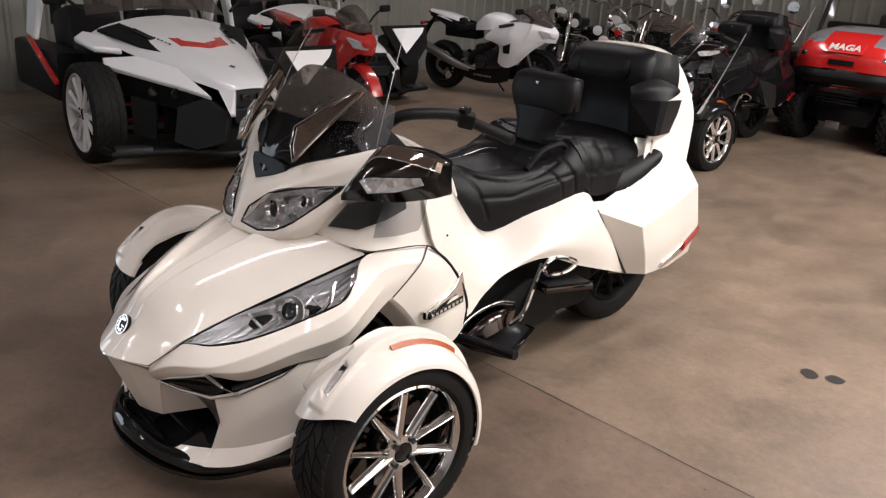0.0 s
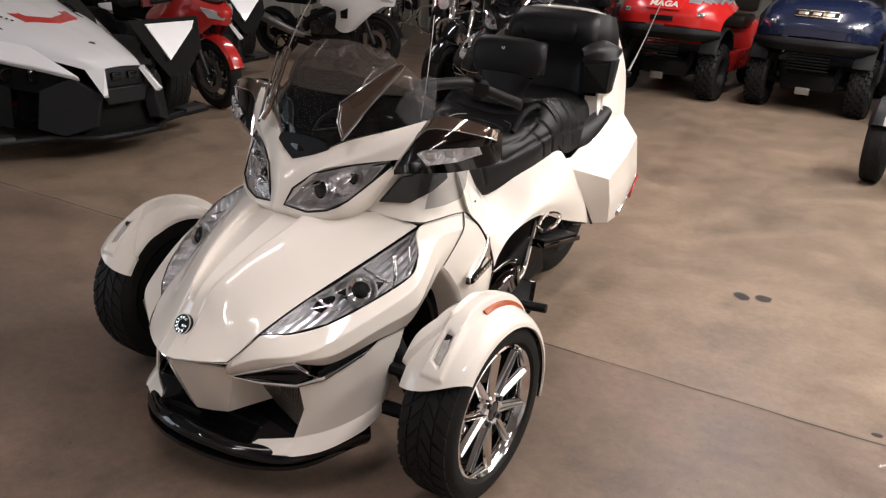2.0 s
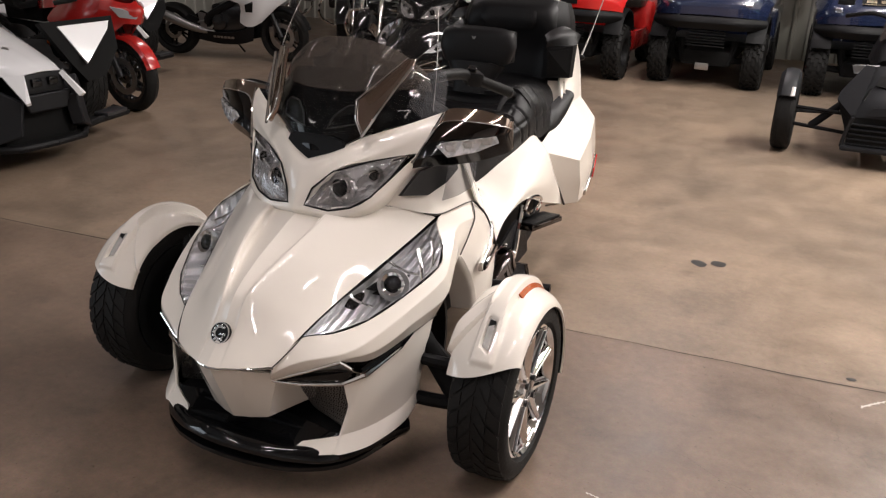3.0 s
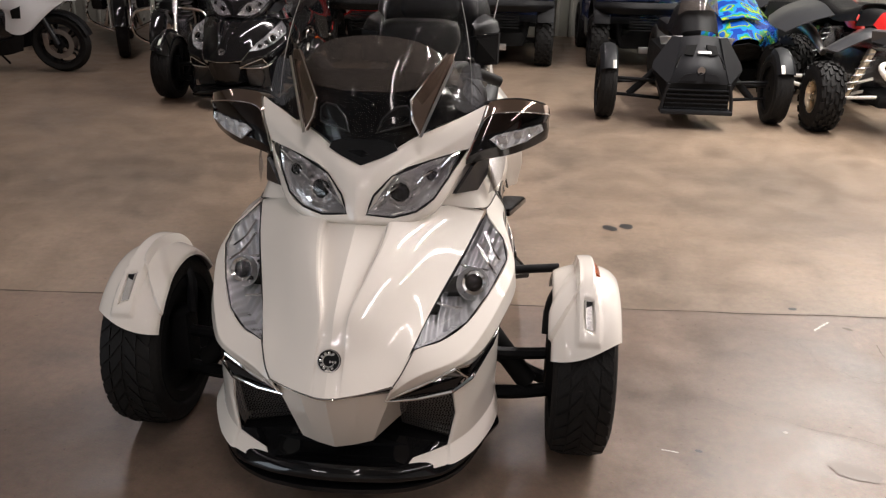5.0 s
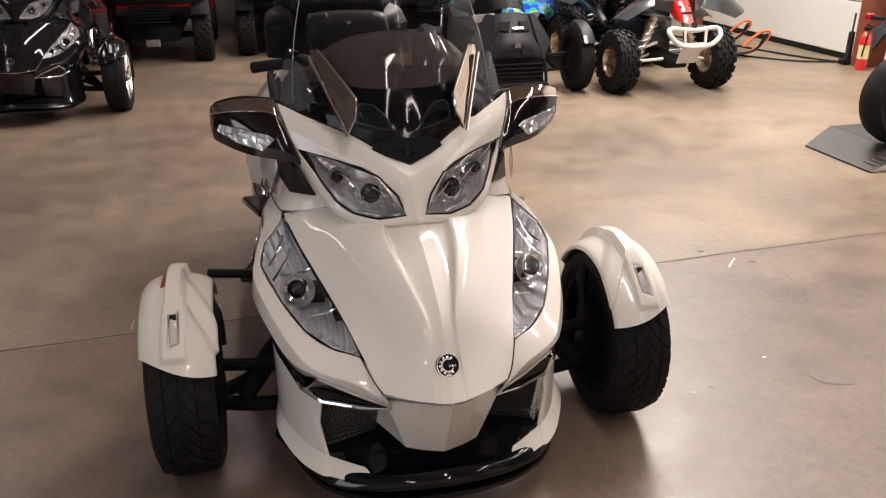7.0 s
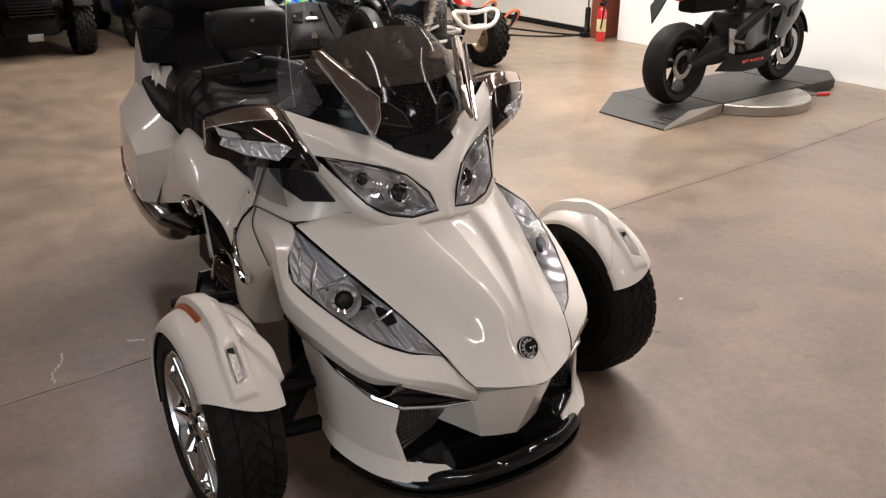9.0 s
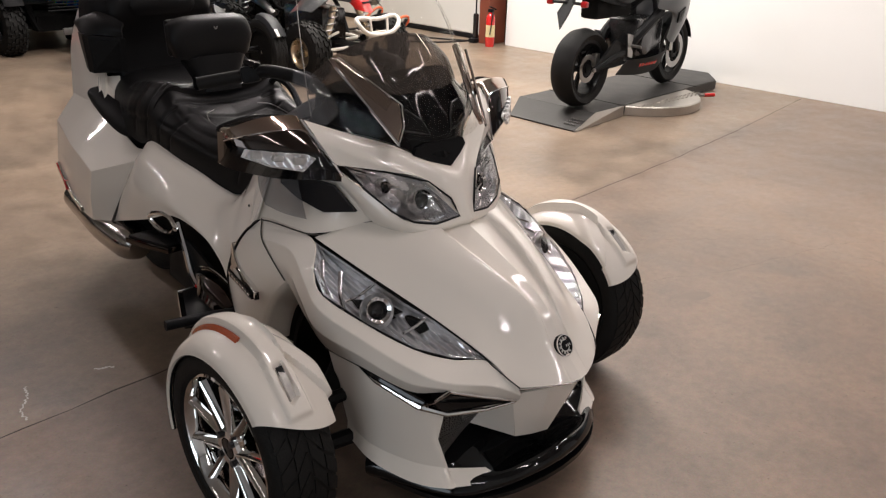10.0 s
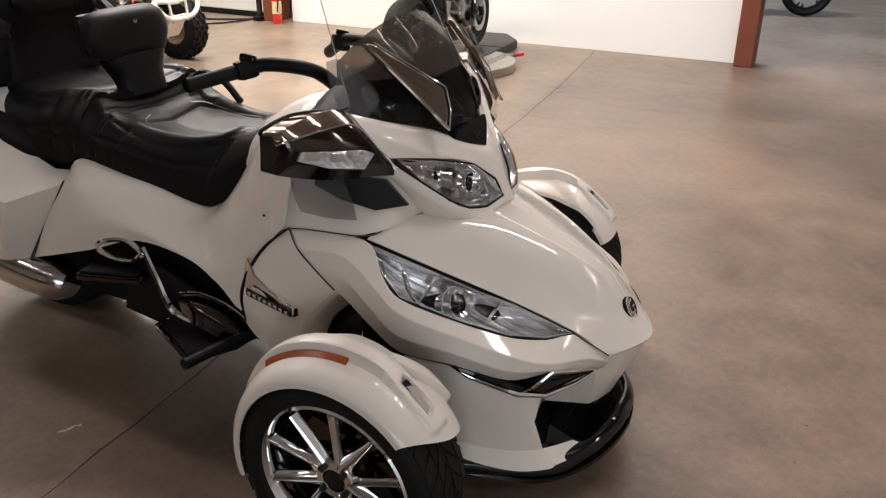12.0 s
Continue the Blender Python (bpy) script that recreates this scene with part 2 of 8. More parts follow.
LAMPBOWL = mat("smoky_reflector", (0.95, 0.92, 0.92), 0.08, 0.80, 0, 0.15, 20, 1.0, 20)


# ---- mesh helpers ----
def part(name, bm, material, parent=None, label="", smooth=True, angle=38):
    """Links a bmesh as one mesh object under a thing or a part."""
    bmesh.ops.remove_doubles(bm, verts=bm.verts, dist=1e-5)
    me = bpy.data.meshes.new(name)
    for f in bm.faces:
        f.smooth = smooth
    if smooth:
        for e in bm.edges:
            if len(e.link_faces) == 2 and e.calc_face_angle(0) > radians(angle):
                e.smooth = False
    bm.to_mesh(me)
    bm.free()
    for m in (material if isinstance(material, (list, tuple)) else [material]):
        me.materials.append(m)
    ob = new(name, me)
    if parent is not None:
        ob.parent = parent
        ob.matrix_parent_inverse = parent.matrix_world.inverted()
    if label:
        tagged(ob, label)
    return ob


def thing(name, label, category, at=(0, 0, 0), turn=0, group="", kind=""):
    ob = new(name)
    ob.matrix_world = pose(*at, 0, 0, turn)
    ob.empty_display_size = 0.2
    return tagged(ob, label, category, group, kind)


def spline(pts, n, closed=False):
    """Catmull-Rom through pts, n steps a span."""
    pts = [Vector(p) for p in pts]
    k = len(pts)
    out = []
    for i in range(k if closed else k - 1):
        if closed:
            a, b, c, d = (pts[(i + j) % k] for j in (-1, 0, 1, 2))
        else:
            b, c = pts[i], pts[i + 1]
            a = pts[i - 1] if i else b * 2 - c
            d = pts[i + 2] if i + 2 < k else c * 2 - b
        for s in range(n):
            t = s / n
            out.append(0.5 * ((2 * b) + (c - a) * t + (2 * a - 5 * b + 4 * c - d) * t * t + (3 * b - a - 3 * c + d) * t ** 3))
    if not closed:
        out.append(pts[-1])
    return out


def linear(pts, n, closed=False):
    pts = [Vector(p) for p in pts]
    if closed:
        pts = pts + pts[:1]
    out = [pts[i].lerp(pts[i + 1], s / n) for i in range(len(pts) - 1) for s in range(n)]
    return out if closed else out + [pts[-1]]


def grid_faces(bm, rows, closed=False, cap=False, index=0):
    vs = [[bm.verts.new(p) for p in r] for r in rows]
    m = len(vs[0])
    faces = []
    for i in range(len(vs) - 1):
        for j in range(m if closed else m - 1):
            q = (vs[i][j], vs[i][(j + 1) % m], vs[i + 1][(j + 1) % m], vs[i + 1][j])
            if len({tuple(round(c, 5) for c in v.co) for v in q}) >= 3:
                try:
                    faces.append(bm.faces.new(q))
                except ValueError:
                    pass
    if cap:
        for r in (vs[0], vs[-1]):
            try:
                faces.append(bm.faces.new(r))
            except ValueError:
                pass
    for f in faces:
        f.material_index = index
    return faces


def sheet(rows, nu=4, nv=5, mirror=False, thick=0.006, sharp_u=False, sharp_v=False, side=1, bm=None, rim=0.0):
    """A panel through a grid of stations, with thickness. rows run from inside to outside or top to bottom;
    mirror adds the other half, side=-1 gives the twin on the other side."""
    bm = bm or bmesh.new()
    fu, fv = (linear if sharp_u else spline), (linear if sharp_v else spline)
    grid = [(fv(r, nv)) for r in rows]
    cols = [fu(c, nu) for c in zip(*grid)]
    grid = list(zip(*cols))
    if mirror:
        grid = [[Vector((-p.x, p.y, p.z)) for p in reversed(r)][:-1] + list(r) for r in grid]
    if side < 0:
        grid = [[Vector((-p.x, p.y, p.z)) for p in reversed(r)] for r in grid]
    faces = grid_faces(bm, grid)
    bmesh.ops.recalc_face_normals(bm, faces=faces)
    if thick:
        bm.normal_update()
        bmesh.ops.solidify(bm, geom=faces, thickness=thick)
    return bm


def pipe(pts, radius, n=6, seg=10, closed=False, smooth=True, bm=None, cap=True, flat=1.0):
    """A tube along points; radius may be a list, one for each point."""
    bm = bm or bmesh.new()
    path = (spline if smooth else linear)(pts, n, closed)
    k = len(path)
    radii = radius if isinstance(radius, (list, tuple)) else [radius] * len(pts)
    rows, up = [], Vector((0.03, 0.05, 1))
    for i, p in enumerate(path):
        d = path[(i + 1) % k] - path[i - 1] if closed else path[min(i + 1, k - 1)] - path[max(i - 1, 0)]
        d.normalize()
        a = d.cross(up)
        if a.length < 0.05:
            a = d.cross(Vector((1, 0, 0)))
        a.normalize()
        b = a.cross(d)
        f = i / max(1, k - 1) * (len(radii) - 1)
        r = radii[int(f)] + (radii[min(int(f) + 1, len(radii) - 1)] - radii[int(f)]) * (f - int(f))
        rows.append([p + a * (r * math.cos(q)) + b * (r * flat * math.sin(q)) for q in (2 * math.pi * s / seg for s in range(seg))])
    if closed:
        rows.append(rows[0])
    grid_faces(bm, rows, True, cap and not closed)
    bmesh.ops.recalc_face_normals(bm, faces=bm.faces)
    return bm


def lathe(profile, seg=40, axis="X", at=(0, 0, 0), bm=None, arc=(0, 360), closed_profile=False):
    """Turns (along, radius) pairs round an axis."""
    bm = bm or bmesh.new()
    full = abs(arc[1] - arc[0]) >= 360
    rows = []
    for s in range(seg if full else seg + 1):
        q = radians(arc[0] + (arc[1] - arc[0]) * s / seg)
        row = []
        for a, r in profile:
            c, d = r * math.cos(q), r * math.sin(q)
            v = {"X": (a, c, d), "Y": (c, a, d), "Z": (c, d, a)}[axis]
            row.append(Vector(v) + Vector(at))
        rows.append(row)
    if full:
        rows.append(rows[0])
    grid_faces(bm, rows, closed_profile)
    bmesh.ops.remove_doubles(bm, verts=bm.verts, dist=1e-5)
    bmesh.ops.recalc_face_normals(bm, faces=bm.faces)
    return bm


def block(size, at=(0, 0, 0), bevel=0.01, turn=(0, 0, 0), bm=None, seg=2, taper=1.0):
    """A rounded block, its top scaled by taper."""
    bm = bm or bmesh.new()
    made = bmesh.ops.create_cube(bm, size=1)["verts"]
    for v in made:
        k = taper if v.co.z > 0 else 1
        v.co = Vector((v.co.x * size[0] * k, v.co.y * size[1] * k, v.co.z * size[2]))
    if bevel:
        edges = list({e for v in made for e in v.link_edges})
        made = bmesh.ops.bevel(bm, geom=edges, offset=min(bevel, min(size) * 0.45), segments=seg, affect="EDGES", profile=0.6)["verts"]
        made = list({v for v in made} | {w for v in made for e in v.link_edges for w in e.verts})
    bmesh.ops.transform(bm, matrix=pose(*at, *turn), verts=made)
    return bm


def slab(outline, thick, m=None, bevel=0.004, bm=None, both=False):
    """A flat plate of the outline's shape in its xy plane, pushed up by thick, then placed by m."""
    own = bmesh.new()
    vs = [own.verts.new((x, y, 0)) for x, y in outline]
    f = own.faces.new(vs)
    up = bmesh.ops.extrude_face_region(own, geom=[f])["geom"]
    bmesh.ops.translate(own, vec=(0, 0, thick), verts=[g for g in up if isinstance(g, bmesh.types.BMVert)])
    bmesh.ops.recalc_face_normals(own, faces=own.faces)
    if bevel:
        bmesh.ops.bevel(own, geom=[e for e in own.edges if e.calc_face_angle(0) > 0.5], offset=bevel, segments=2, affect="EDGES", clamp_overlap=True)
    if m is not None:
        own.transform(m)
    if bm is None:
        return own
    me = bpy.data.meshes.new("tmp")
    own.to_mesh(me)
    own.free()
    bm.from_mesh(me)
    bpy.data.meshes.remove(me)
    return bm


def facet(points, thick, inward=(0, 0, 0), bm=None):
    """A thick plate from its corners in space, thickened towards a point."""
    bm = bm or bmesh.new()
    pts = [Vector(p) for p in points]
    c = sum(pts, Vector()) / len(pts)
    n = Vector()
    for i in range(len(pts)):
        n += (pts[i] - c).cross(pts[(i + 1) % len(pts)] - c)
    n.normalize()
    if n.dot(Vector(inward) - c) < 0:
        n = -n
    a, b = [bm.verts.new(p) for p in pts], [bm.verts.new(p + n * thick) for p in pts]
    fs = [bm.faces.new(a), bm.faces.new(b)]
    for i in range(len(pts)):
        j = (i + 1) % len(pts)
        fs.append(bm.faces.new((a[i], a[j], b[j], b[i])))
    bmesh.ops.recalc_face_normals(bm, faces=fs)
    return bm


def twin(points, side):
    return [(p[0] * side, p[1], p[2]) for p in points]


def bevelled(ob, width=0.006, seg=2):
    md = ob.modifiers.new("bevel", "BEVEL")
    md.width, md.segments, md.limit_method, md.angle_limit = width, seg, "ANGLE", radians(30)
    md.harden_normals = False
    return ob


def letters(text, size, material, m, parent, name="lettering", depth=0.001, bold=0.0):
    """Raised writing in the built-in font, as a mesh."""
    cu = bpy.data.curves.new(name, "FONT")
    cu.body, cu.size, cu.extrude, cu.offset, cu.align_x, cu.align_y = text, size, depth, bold, "CENTER", "CENTER"
    tmp = new("tmp", cu)
    me = bpy.data.meshes.new_from_object(tmp.evaluated_get(bpy.context.evaluated_depsgraph_get()))
    bpy.data.objects.remove(tmp)
    bpy.data.curves.remove(cu)
    me.transform(m)
    me.materials.clear()
    me.materials.append(material)
    ob = new(name, me)
    ob.parent = parent
    ob.matrix_parent_inverse = parent.matrix_world.inverted()
    return ob

# ---- the hall ----
WEST, EAST, NORTH, SOUTH = -7.1, 5.95, 10.2, -6.5
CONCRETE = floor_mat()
WALLWHITE = mat("white_wall_paint", (0.80, 0.795, 0.775), 0.6, 0, 0, 0.03, 1.2, 0.15, 40)
METALWALL = mat("corrugated_steel", (0.27, 0.265, 0.235), 0.5, 0.25, 0, 0.18, 1.6, 0.1, 30)
CEILMAT = mat("ceiling_paint", (0.36, 0.345, 0.33), 0.8, 0, 0, 0.1, 1.0)
REDPOST = mat("red_oxide_paint", (0.17, 0.045, 0.024), 0.5, 0, 0, 0.2, 6, 0.2, 60)
DOORWHITE = mat("door_white_paint", (0.62, 0.60, 0.56), 0.45, 0, 0, 0.06, 1.5, 0.1, 50)


def setting(name, bm, material, label, smooth=False):
    return tagged(part(name, bm, material, None, "", smooth), label, "", "", "structure")


bm = bmesh.new()
XS, YS = [WEST - 0.3, 12.0], [SOUTH - 0.3, NORTH + 0.3]
grid_faces(bm, [[Vector((x, y, 0)) for x in (XS[0], -2, 2, 6, XS[1])] for y in (YS[0], -2, 2, 6, YS[1])])
bmesh.ops.recalc_face_normals(bm, faces=bm.faces)
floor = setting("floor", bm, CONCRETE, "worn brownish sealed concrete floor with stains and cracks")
if floor.data.polygons[0].normal.z < 0:
    floor.data.flip_normals()

# unseen ceiling; its grey is tuned for contrast, bounce and reflections
bm = block((19.6, 17.6, 0.1), (2.4, 1.85, CEIL + 0.05), 0)
setting("ceiling", bm, CEILMAT, "unseen plain ceiling of the hall, its grey set for bounced light")


def corrugated(name, a, b, z0, z1, label):
    """A ribbed steel wall from a to b, its ribs standing proud every 20 cm."""
    a, b = Vector((*a, 0)), Vector((*b, 0))
    d = b - a
    length, d = d.length, d.normalized()
    n = Vector((-d.y, d.x, 0))
    row, s = [], 0.0
    while s < length:
        for off, proud in ((0, 0), (0.13, 0), (0.15, 0.022), (0.18, 0.022), (0.20, 0)):
            row.append(a + d * min(s + off, length) + n * proud)
        s += 0.2
    bm = bmesh.new()
    grid_faces(bm, [[p + Vector((0, 0, z)) for p in row] for z in (z0, z1)])
    back = [a - n * 0.12, b - n * 0.12]
    grid_faces(bm, [[p + Vector((0, 0, z)) for p in back] for z in (z0, z1)])
    return setting(name, bm, METALWALL, label)


# west wall is broken for the unseen opening that holds the fill lamp
corrugated("wall_west", (WEST, NORTH), (WEST, -2.4), 0, CEIL, "grey corrugated steel wall")
corrugated("wall_west_pier", (WEST, -6.0), (WEST, SOUTH), 0, CEIL, "grey corrugated steel wall")
corrugated("wall_west_lintel", (WEST, -2.4), (WEST, -6.0), 3.2, CEIL, "grey corrugated steel wall above an added unseen opening")
corrugated("wall_north", (12, NORTH), (WEST, NORTH), 0, CEIL, "grey corrugated steel wall")
# unseen south wall; its grey is set to bounce light onto the machine's front
GREYWALL = mat("grey_wall_paint", (0.42, 0.41, 0.39), 0.7, 0, 0, 0.1, 1.2)
setting("wall_south", block((19.2, 0.15, CEIL), (2.4, SOUTH - 0.08, CEIL / 2), 0), GREYWALL, "unseen plain wall, its grey set for bounced light")

# east side: overhead door, post, white wall, post, then an opening into the next bay
setting("wall_east", block((0.2, 4.95, CEIL), (EAST + 0.1, 2.545, CEIL / 2), 0.004), WALLWHITE, "smooth white painted wall")
setting("wall_east_pier", block((0.2, 1.5, CEIL), (EAST + 0.1, 9.45, CEIL / 2), 0.004), WALLWHITE, "white painted wall beside the overhead door")
setting("wall_east_lintel", block((0.2, 3.55, CEIL - 3.4), (EAST + 0.1, 6.93, 3.4 + (CEIL - 3.4) / 2), 0.004), WALLWHITE, "white painted wall above the overhead door")
setting("wall_east_far", block((0.2, 3.4, CEIL), (EAST + 0.1, -4.8, CEIL / 2), 0.004), WALLWHITE, "smooth white painted wall")
setting("wall_next_bay", block((0.2, 16.6, CEIL), (11.9, 1.85, CEIL / 2), 0), METALWALL, "grey wall of the next bay")
setting("wall_next_bay_side", block((5.8, 0.2, CEIL), (9.05, 2.4, CEIL / 2), 0), WALLWHITE, "white wall of the next bay")

door = thing("door_1", "white sectional overhead door, shut, with a black bottom seal", "door", (EAST + 0.06, 6.95, 0), 0, "", "structure")
for i in range(6):
    part("door_panel", block((0.05, 3.44, 0.545), (EAST + 0.06, 6.95, 0.06 + 0.555 * i + 0.275), 0.012), DOORWHITE, door, "", False)
part("door_seal", block((0.06, 3.44, 0.05), (EAST + 0.06, 6.95, 0.028), 0.01), MATTE, door, "black rubber seal", False)
for y, nm in ((5.24, "trim_door_post"), (8.70, "trim_door_post_far"), (0.02, "trim_opening_post"), (-3.08, "trim_opening_post_far")):
    o = setting(nm, block((0.30, 0.16, CEIL - 0.02), (EAST - 0.0, y, (CEIL - 0.02) / 2), 0.012), REDPOST, "rust-red painted steel post at the wall")

# floor joint, cracks and stains lie in the slab
CRACK = mat("crack_dirt", (0.068, 0.053, 0.042), 0.9, 0, 0, 0.3, 20)
STAIN = mat("oil_stain", (0.035, 0.032, 0.030), 0.35, 0, 0, 0.3, 30)
HAIRLINE = mat("hairline_dirt", (0.125, 0.098, 0.078), 0.8, 0, 0, 0.3, 20)
FADED = mat("faded_stain", (0.158, 0.116, 0.088), 0.45, 0, 0, 0.35, 9)
SCUFF = mat("pale_scuff", (0.50, 0.46, 0.41), 0.7, 0, 0, 0.3, 30)


def crack(name, pts, width, label, seed=3, jag=0.02, material=None):
    """A thin ragged line on the slab."""
    rng = random.Random(seed)
    path = linear([(x, y, 0) for x, y in pts], 14)
    rows = []
    for i, p in enumerate(path):
        d = (path[min(i + 1, len(path) - 1)] - path[max(i - 1, 0)]).normalized()
        n = Vector((-d.y, d.x, 0))
        p = p + n * rng.uniform(-jag, jag) + Vector((0, 0, 0.0012))
        w = width * rng.uniform(0.45, 1.3)
        rows.append([p - n * w / 2, p + n * w / 2])
    bm = bmesh.new()
    grid_faces(bm, rows)
    bmesh.ops.recalc_face_normals(bm, faces=bm.faces)
    return setting(name, bm, material or CRACK, label)


crack("floor_joint", [(-7.0, 0.42), (-3.4, 0.67), (-1.4, 0.80), (0.66, 0.955), (3.2, 1.11), (4.45, 1.225), (5.9, 1.40)], 0.0075, "dark saw-cut joint in the concrete", 3, 0.006)
crack("floor_crack", [(1.35, 0.95), (1.55, 0.80), (1.62, 0.55), (1.9, 0.42), (2.4, 0.0), (2.5, -0.5)], 0.0016, "hairline crack in the concrete", 5, 0.015, HAIRLINE)
crack("floor_crack_long", [(1.1, 0.3), (1.9, -0.05), (2.6, -0.25), (3.3, -0.7)], 0.0016, "hairline crack in the concrete", 11, 0.012, HAIRLINE)
crack("floor_scratch", [(-0.87, 1.075), (-0.885, 1.01), (-0.93, 0.94), (-0.935, 0.875)], 0.006, "pale scratch on the concrete", 6, 0.005, SCUFF)
crack("floor_scratch_small", [(-0.655, 1.036), (-0.595, 1.006)], 0.012, "pale scuff on the concrete", 7, 0.004, SCUFF)


def stain(at, rx, ry, turn, label, seed, material=STAIN, name="floor_stain"):
    rng = random.Random(seed)
    bm = bmesh.new()
    vs = []
    for i in range(28):
        q = 2 * math.pi * i / 28
        k = 1 + 0.18 * noise.noise(Vector((math.cos(q) * 1.7 + seed, math.sin(q) * 1.7, 0)))
        vs.append(bm.verts.new((rx * k * math.cos(q), ry * k * math.sin(q), 0)))
    bm.faces.new(vs)
    bm.transform(pose(at[0], at[1], 0.0016, 0, 0, turn))
    return setting(name, bm, material, label)


crack("floor_scuff", [(1.74, 0.960), (1.69, 0.915), (1.655, 0.871)], 0.010, "pale scuff beside the joint", 4, 0.004, SCUFF)
crack("floor_scuff_thin", [(0.925, -0.028), (0.975, -0.038)], 0.006, "pale scuff on the concrete", 9, 0.002, SCUFF)
crack("floor_scratch_dark", [(1.862, 0.779), (1.853, 0.679)], 0.004, "thin dark scratch on the concrete", 12, 0.002, HAIRLINE)
stain((1.626, 1.070), 0.020, 0.013, 10, "small dark spot on the concrete", 3)
stain((1.795, 0.905), 0.020, 0.010, -30, "small dark spot on the concrete", 8, HAIRLINE)
stain((1.038, -0.023), 0.012, 0.008, -20, "small dark spot on the concrete", 6)
stain((1.335, 0.116), 0.008, 0.007, 0, "pale paint speck on the concrete", 7, SCUFF)
stain((1.485, -0.072), 0.075, 0.038, -25, "faded brown stain on the concrete", 9, FADED)
stain((1.749, 0.360), 0.030, 0.036, 20, "faded brown stain on the concrete", 4, FADED)
stain((0.935, 1.97), 0.032, 0.048, 35, "dark oil spot on the concrete", 2)
stain((1.025, 2.01), 0.036, 0.040, 10, "dark oil spot on the concrete", 5)

# ---- the white touring three-wheeler ----
def tyre_mesh(width, r, rim_r, cx=0.0, sides=1):
    """A tyre round the x axis, centred at the origin."""
    w = width / 2
    prof = [(-w * 0.78, rim_r), (-w * 0.95, rim_r + 0.012), (-w, rim_r + (r - rim_r) * 0.5), (-w * 0.93, r - 0.022), (-w * 0.80, r - 0.008),
            (-w * 0.4, r - 0.001), (0, r), (w * 0.4, r - 0.001), (w * 0.80, r - 0.008), (w * 0.93, r - 0.022), (w, rim_r + (r - rim_r) * 0.5),
            (w * 0.95, rim_r + 0.012), (w * 0.78, rim_r), (w * 0.6, rim_r - 0.012), (-w * 0.6, rim_r - 0.012)]
    return lathe(prof, 56, "X", closed_profile=True)


def tread_mesh(width, r, n=34, knobs=False):
    """Raised tread blocks, slanted both ways from the middle."""
    bm = bmesh.new()
    w = width / 2
    for i in range(n):
        q0 = 2 * math.pi * i / n
        for s in (-1, 1):
            cells = ((0.06, 0.34, 0.0, 0.15, 0.55), (0.42, 0.66, 0.5, 0.6, 0.55), (0.72, 0.98, 0.0, 0.0, 0.6)) if knobs else ((0.05, 0.42, 0.0, 0.9, 0.80), (0.47, 0.84, 1.0, 1.6, 0.78))
            for x0, x1, dq0, dq1, wide in cells:
                step = 2 * math.pi / n
                off = 0.5 * step if s > 0 else 0
                loop = []
                for x, dq in ((x0, dq0), (x1, dq1), (x1, dq1 + wide), (x0, dq0 + wide)):
                    q = q0 + off + dq * step
                    rr = r - (0.008 * max(0, (x - 0.4) / 0.4) ** 2)
                    loop.append((x * w * s, q, rr))
                if knobs:
                    h = 0.016
                else:
                    h = 0.0034
                a = [bm.verts.new((x, (rr - 0.003) * math.cos(q), (rr - 0.003) * math.sin(q))) for x, q, rr in loop]
                b = [bm.verts.new((x, (rr + h) * math.cos(q), (rr + h) * math.sin(q))) for x, q, rr in loop]
                bm.faces.new(b)
                for k in range(4):
                    bm.faces.new((a[k], a[(k + 1) % 4], b[(k + 1) % 4], b[k]))
    bmesh.ops.recalc_face_normals(bm, faces=bm.faces)
    return bm


def rim_mesh(width, rim_r, side):
    """The rim's barrel and lip; its face looks along x times side."""
    w = width / 2
    prof = [(w * 0.86, rim_r + 0.004), (w * 0.90, rim_r - 0.002), (w * 0.80, rim_r - 0.009), (w * 0.5, rim_r - 0.018), (-w * 0.8, rim_r - 0.02),
            (-w * 0.86, rim_r + 0.004), (-w * 0.6, rim_r - 0.008), (w * 0.6, rim_r - 0.008)]
    return lathe([(a * side, r) for a, r in prof], 56, "X", closed_profile=True)


def spoke_mesh(angle, rim_r, x_hub, x_rim, side, wide_hub=0.0125, wide_rim=0.0175, lean=0.0):
    """One tapered, ridged spoke."""
    rows = []
    for f in (0.0, 0.25, 0.6, 0.9, 1.0):
        rad = 0.035 + (rim_r - 0.016 - 0.035) * f
        x = (x_hub + (x_rim - x_hub) * f ** 1.4) * side
        h = wide_hub + (wide_rim - wide_hub) * f
        row = []
        for u, dx in ((-1, -0.014), (-0.75, -0.006), (-0.3, 0.003), (0, 0.0055), (0.3, 0.003), (0.75, -0.006), (1, -0.014)):
            row.append((x + dx * side, u * h + lean * (1 - f) ** 1.3, rad))
        row += [(x - 0.018 * side, 0.8 * h + lean * (1 - f) ** 1.3, rad), (x - 0.018 * side, -0.8 * h + lean * (1 - f) ** 1.3, rad)]
        rows.append([Vector(p) for p in row])
    bm = bmesh.new()
    grid_faces(bm, rows, True, True)
    bmesh.ops.recalc_face_normals(bm, faces=bm.faces)
    bm.transform(Matrix.Rotation(angle, 4, "X"))
    return bm


